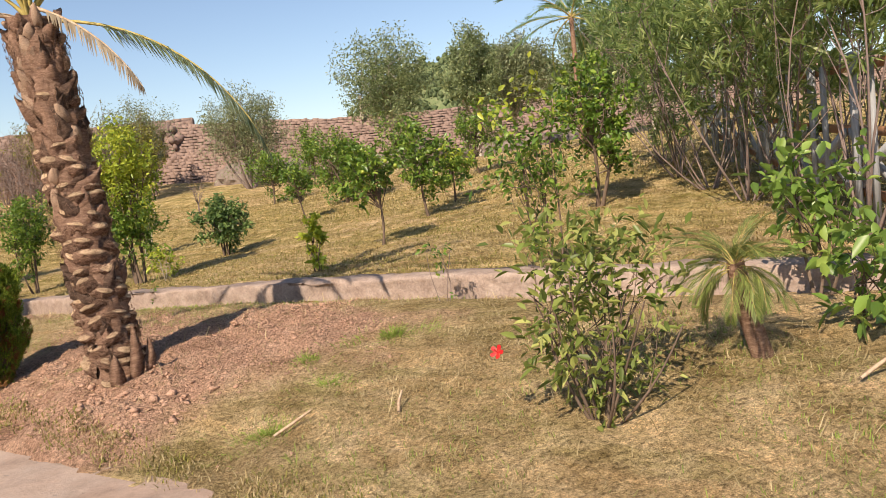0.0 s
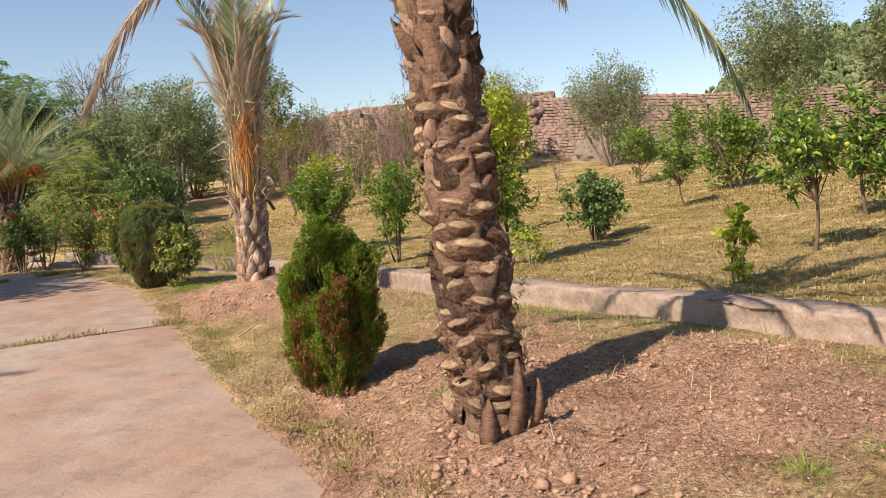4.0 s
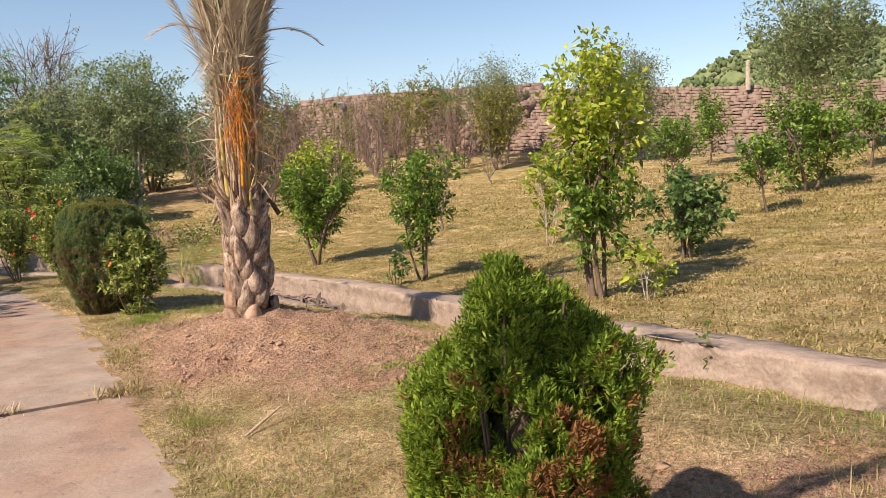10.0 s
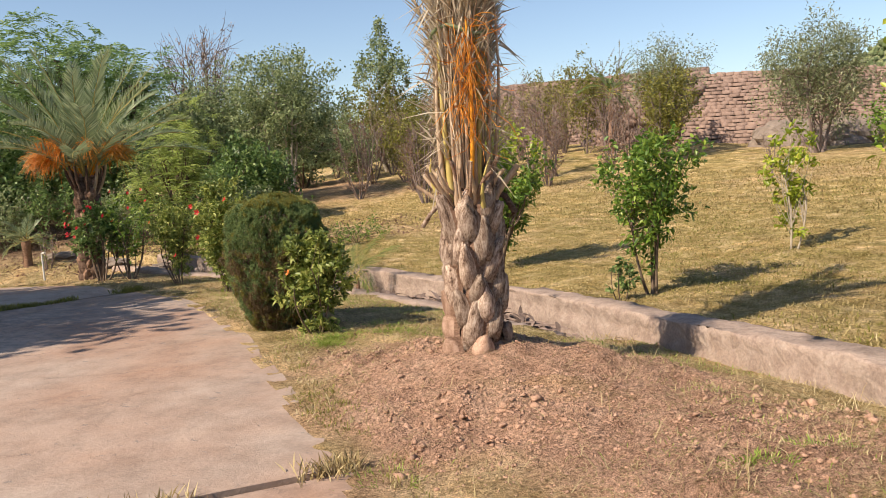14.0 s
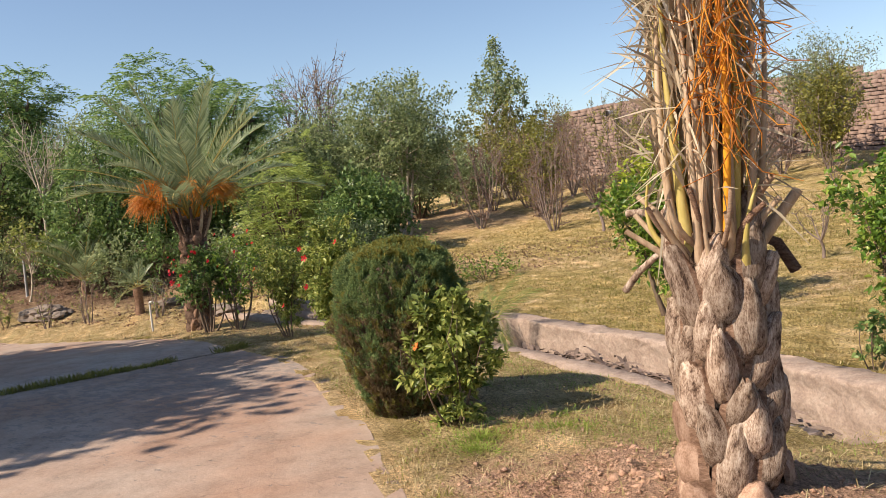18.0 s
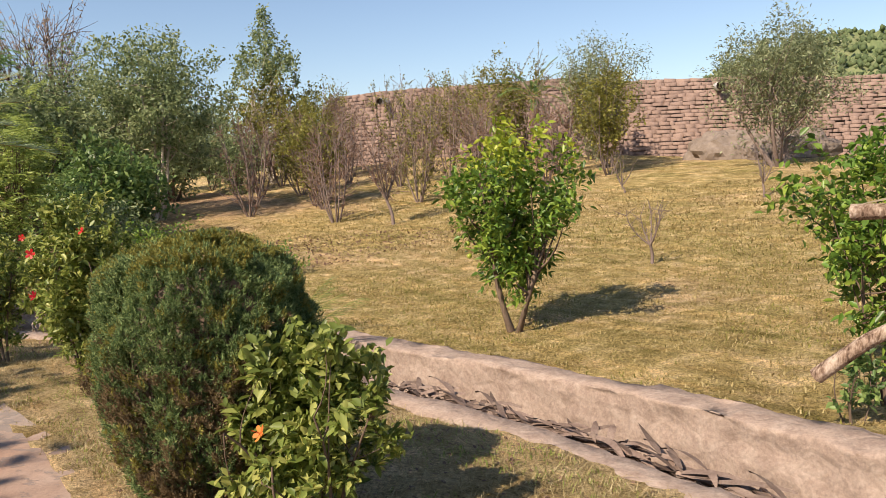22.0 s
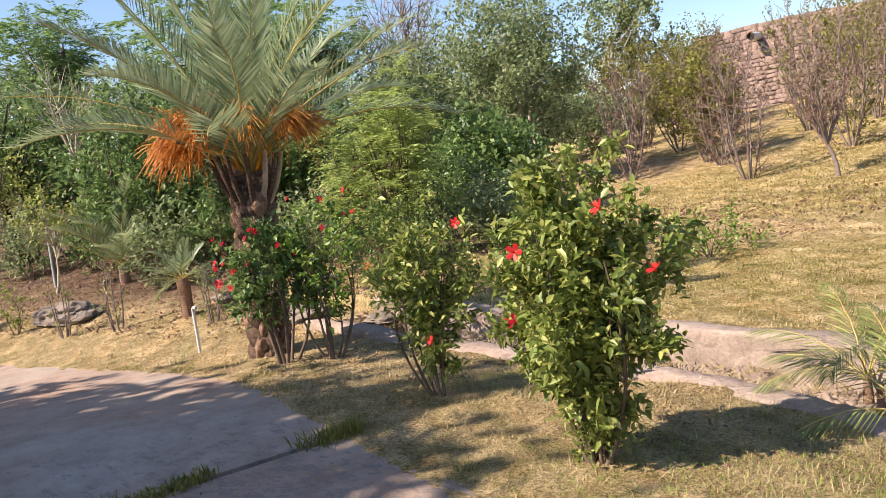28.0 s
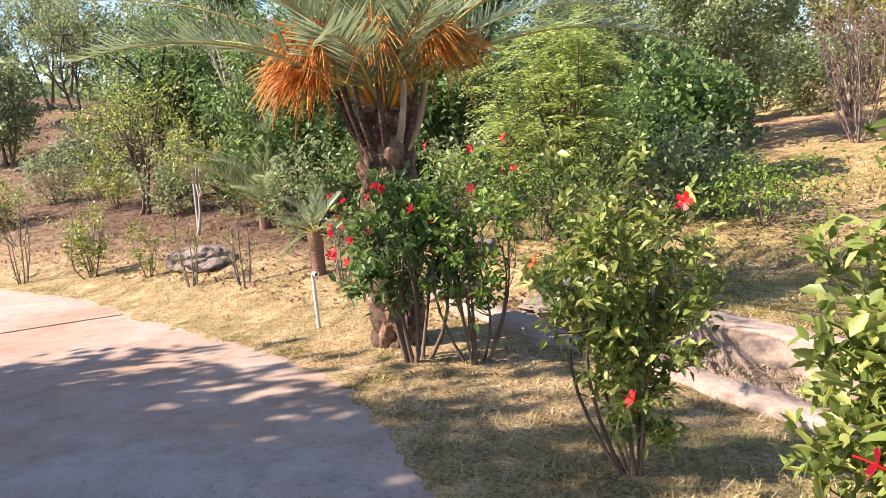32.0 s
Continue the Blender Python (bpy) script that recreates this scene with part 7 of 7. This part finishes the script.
def blades(name, label, mat, n, smin, smax, dfun, length, seed, lay=.6, keep=None, width=.005, bunch=1):
    rng = np.random.default_rng(seed)
    s = rng.uniform(smin, smax, n)
    lo, hi = dfun(s)
    d = lo + (hi - lo) * rng.random(n)
    x, y = to_xy(s, d)
    if keep is not None:
        k = keep(x, y, s, d, rng)
        x, y = x[k], y[k]
    n = len(x)
    if bunch > 1:
        k = np.repeat(np.arange(n // bunch), bunch)
        x, y = x[k] + rng.normal(size=len(k)) * .03, y[k] + rng.normal(size=len(k)) * .03
        n = len(x)
    z = land(x, y) + relief(x, y) - .006
    a = rng.random(n) * 6.283
    L = rng.uniform(.5, 1.2, n) * length
    tilt = np.clip(rng.normal(lay, .35, n), .05, 1.5)
    way = np.stack([np.cos(a) * np.sin(tilt), np.sin(a) * np.sin(tilt), np.cos(tilt)], 1)
    sd_ = np.stack([-np.sin(a), np.cos(a), np.zeros(n)], 1) * width
    p = np.stack([x, y, z], 1)
    bend = p + way * (L * .6)[:, None]
    tip = p + way * L[:, None] - np.array([0, 0, 1.0]) * (L * .18)[:, None]
    v = np.stack([p - sd_, p + sd_, bend + sd_ * .7, tip, bend - sd_ * .7], 1).reshape(-1, 3)
    k = np.arange(n)[:, None] * 5
    g = Geo().add(v, k + np.array([[0, 1, 2, 4]]))
    g.f.append((k + np.array([[4, 2, 3]]), 0))
    tagged(part(name, g, mat), label, "grass", kind="stuff")


def soil_free(x, y, s, d, rng):
    m = np.zeros(len(x))
    for mx, my, w in ((-2.2, 5.2, 1.3), (-3.4, 5.9, .8), (-7.0, 9.4, 1.2), (-6.4, 8.8, 1.0), (-2.0, 4.7, 1.1), (-1.2, 5.2, .9)):
        m = np.maximum(m, np.exp(-((x - mx) ** 2 + (y - my) ** 2) / (w * w)))
    return rng.random(len(x)) > m * 1.4


def patchy(scale, seed, cut):
    return lambda x, y, s, d, rng: (vnoise(x * scale, y * scale, seed) + (rng.random(len(x)) - .5) * .35 > cut) & soil_free(x, y, s, d, rng)


def verge_band(s):
    return path_edge(s) + .04, drain_d(s) - .02 - .85 * ((s > 12.4) | (s < 2.75))


blades("verge_straw", "dry straw-coloured grass on the verge", STRAW, 190000, -1.5, 20, verge_band, .055, 701, 1.25, patchy(2.0, 13, .42), .0020, 8)
blades("matted_straw", "matted tufts of pale dead grass on the verge", STRAW, 70000, -1.5, 21, verge_band, .085, 714, 1.32, patchy(2.6, 73, .52), .0019, 16)
blades("verge_grass", "patches of short green grass in the verge", GREEN_BLADE, 52000, -1.5, 20, verge_band, .05, 702, .8, patchy(1.6, 23, .56), .0022)
blades("loose_straw", "loose straw lying on the soil of the verge", STRAW, 14000, -1.5, 20, verge_band, .15, 703, 1.48, None, .0022)
blades("lawn_grass", "mown dry lawn beyond the drain", LAWN_BLADE, 130000, 0, 24, lambda s: (drain_d(s) + .30, drain_d(s) + 6.0 + 0 * s), .05, 704, 1.0, None, .0055, 8)
blades("upper_lawn_grass", "mown dry lawn on the upper slope", LAWN_BLADE, 60000, 0, 30, lambda s: (drain_d(s) + 6.0, drain_d(s) + 14.0 + 0 * s), .07, 705, .8, None, .011)
blades("rough_grass", "dry rough grass by the end of the path", STRAW, 44000, 18, 32, lambda s: (path_edge(s) + .05, path_edge(s) + 3.5), .055, 706, 1.2, None, .0045, 6)


blades("green_lawn_patches", "greener patches in the mown dry lawn", LAWN_GREEN, 70000, 0, 26, lambda s: (drain_d(s) + .30, drain_d(s) + 9.0 + 0 * s), .05, 707, .7, patchy(.8, 43, .52), .0055)
blades("lawn_straw", "swirls of pale cut straw on the lawn", STRAW, 60000, 0, 26, lambda s: (drain_d(s) + .30, drain_d(s) + 8.0 + 0 * s), .09, 708, 1.35, patchy(.9, 53, .60), .004)
blades("leaf_litter", "dead brown leaves under the grove", RUSSET, 26000, 23, 40, lambda s: (path_edge(s) + 1.5, path_edge(s) + 12), .10, 709, 1.4, None, .022)


blades("edge_straw", "dry grass creeping over the rim of the path", STRAW, 22000, -1.5, 24, lambda s: (path_edge(s) - .07, path_edge(s) + .16), .05, 711, .9, lambda x, y, s, d, rng: vnoise(s * 3.0, s * 0, 37) + (rng.random(len(s)) - .5) * .5 > .38, .0035, 6)
blades("edge_grass", "green grass creeping over the rim of the path", LAWN_GREEN, 12000, -1.5, 24, lambda s: (path_edge(s) - .06, path_edge(s) + .2), .045, 712, .7, lambda x, y, s, d, rng: vnoise(s * 2.0, s * 0, 39) + (rng.random(len(s)) - .5) * .5 > .5, .0035, 6)
blades("verge_litter", "dead brown leaves strewn on the verge", RUSSET, 9000, 11, 22, verge_band, .045, 713, 1.45, patchy(1.5, 63, .45), .012)


def grass_tufts():
    rng = np.random.default_rng(58)
    for x, y, r, hgt in ((-.44, 4.91, .26, .11), (-.75, 3.55, .10, .14), (-5.25, 8.42, .26, .07), (-4.98, 8.61, .2, .07), (-6.72, 7.99, .2, .07), (-3.44, 5.43, .18, .08), (-.78, 4.34, .25, .07), (-1.05, 3.93, .3, .06), (-6.08, 7.57, .25, .06), (-8.9, 10.99, .3, .09), (-2.75, 5.6, .1, .08), (-8.9, 10.2, .22, .08), (-.95, 4.75, .16, .10), (-3.0, 5.25, .2, .07), (-8.6, 10.75, .3, .08), (-9.0, 10.4, .25, .10)):
        n = int(420 * r / .2)
        a, q = rng.random(n) * 6.283, np.abs(rng.normal(size=n)) * r * .7
        px, py = x + np.cos(a) * q, y + np.sin(a) * q * .6
        k = vnoise(px * 9, py * 9, 44) > .42
        px, py, a = px[k], py[k], a[k]
        n = len(px)
        v, f = leaves(np.stack([px, py, land(px, py) - .01], 1), np.stack([np.cos(a) * .6, np.sin(a) * .6, np.ones(n)], 1) + rng.normal(size=(n, 3)) * .35, hgt * rng.uniform(.3, 1.2, n), .0045, rng, .1, .3, True)
        tagged(part("grass_tuft", Geo().add(v, f), GREEN_BLADE), "tuft of fresh green grass in the dry verge", "grass", "grass tufts", kind="stuff")


grass_tufts()


def joint_weeds():
    rng = np.random.default_rng(51)
    for k, (s0, slope, n) in enumerate(((10.3, -.02, 3600), (18.95, .42, 6000))):
        d = path_edge(s0) - rng.random(n) ** 1.2 * 6.8
        s = s0 + slope * (d - 2.3) + rng.normal(size=n) * .055
        keep = vnoise(d * 1.7, d * 0 + k, 61) + rng.random(n) * .3 > .52
        x, y = to_xy(s[keep], d[keep])
        n2 = len(x)
        p = np.stack([x, y, path_z(s[keep]) - .004], 1)
        L = rng.uniform(.03, .08, n2) * (1 + vnoise(d[keep] * 2.5, d[keep] * 0, 65))
        v, f = leaves(p, np.stack([rng.normal(size=n2) * .5, rng.normal(size=n2) * .5, np.ones(n2)], 1), L, .009, rng, .1, .15, True)
        tagged(part("joint_weeds", Geo().add(v, f), AUTUMN if k else STRAW), "weeds growing in the joint between path slabs", "weeds", kind="stuff")


joint_weeds()


def clods():
    rng = np.random.default_rng(52)
    n = 90000
    k = rng.integers(len(DUG), size=n)
    w = np.array(DUG)[k]
    x, y = w[:, 0] + rng.normal(size=n) * w[:, 2] * .62, w[:, 1] + rng.normal(size=n) * w[:, 2] * .62
    s, d = to_sd(x, y)
    ok = (d > path_edge(s) + .03) & (d < drain_d(s) - .05) & (soil_at(x, y) + rng.random(n) * .4 > .45) & ~in_trench(s, d, drain_d(s))
    x, y = x[ok][:22000], y[ok][:22000]
    n = len(x)
    r = np.minimum(.026, .0022 + rng.exponential(.0026, n) * (.35 + 1.3 * vnoise(x * 1.7, y * 1.7, 83)))
    z = land(x, y) + relief(x, y) + r * .05
    v = BOULDER[None] * rng.uniform(.15, 1.75, size=(n, 12, 3)) * (r[:, None] * np.array([1.15, 1.15, .8]))[:, None] + np.stack([x, y, z], 1)[:, None]
    g = Geo().add(v.reshape(-1, 3), (np.arange(n)[:, None, None] * 12 + BOULDER_TRI[None]).reshape(-1, 3))
    tagged(part("soil_clods", g, CLOD), "crumbled clods of red soil round the palms", "soil", kind="stuff")


clods()


def litter():
    """Dead palm leaflets lying in the drain, and cut stalks on the verge."""
    rng = np.random.default_rng(53)
    root = thing("dead_frond", "dead grey palm leaves lying in the drain", "palm leaf", 0, 0, 0)
    for k, (s0, s1) in enumerate(((12.9, 14.9), (14.6, 17.4))):
        g = Geo()
        n = 60
        s = np.linspace(s0, s1, n)
        d = drain_d(s) - .42 + .10 * rng.random(n)
        x, y = to_xy(s, d)
        z = bank_z(s) - .30 + .10 * rng.random(n)
        rib = np.stack([x, y, z], 1)[::6]
        g.add(*tube(rib, .02, 5))
        for i in range(n * 3):
            p = np.array([x[i % n], y[i % n], z[i % n] + rng.uniform(-.03, .06)])
            wx, wy = to_xy(rng.uniform(.1, .45) * rng.choice([1, 1, -1]), rng.uniform(-.15, .22))
            q = p + np.array([wx, wy, rng.uniform(-.06, .06)])
            sd_ = unit(np.cross(q - p, [0, 0, 1.0])) * .022
            pts = curve(p, q, (0, 0, rng.uniform(.0, .05)), 5)
            wd = np.array([.5, 1, 1, .7, .1])[:, None]
            v = np.concatenate([pts + sd_ * wd, pts - sd_ * wd + np.array([0, 0, .012])])
            g.add(v, [[i_, i_ + 1, 6 + i_, 5 + i_] for i_ in range(4)])
        part("leaf", g, DEADFROND, root)
    for i, (x, y, L, a) in enumerate(((-2.95, 6.0, .30, 60), (-1.0, 3.85, .22, 20), (-.35, 3.75, .12, 80), (1.55, 3.05, .2, 10), (-5.6, 7.35, .25, 70))):
        z = at(x, y) + .02
        m = pose(x, y, z, 0, -12, a)
        ob = part("cut_stalk", Geo().add(*tube([(0, 0, 0), (L * .5, .01, .02), (L, 0, .05)], [.008, .009, .006], 6)), DRYPETIOLE, m=m, smooth=True)
        tagged(ob, "dry cut palm stalk lying on the verge", "palm stalk")


litter()
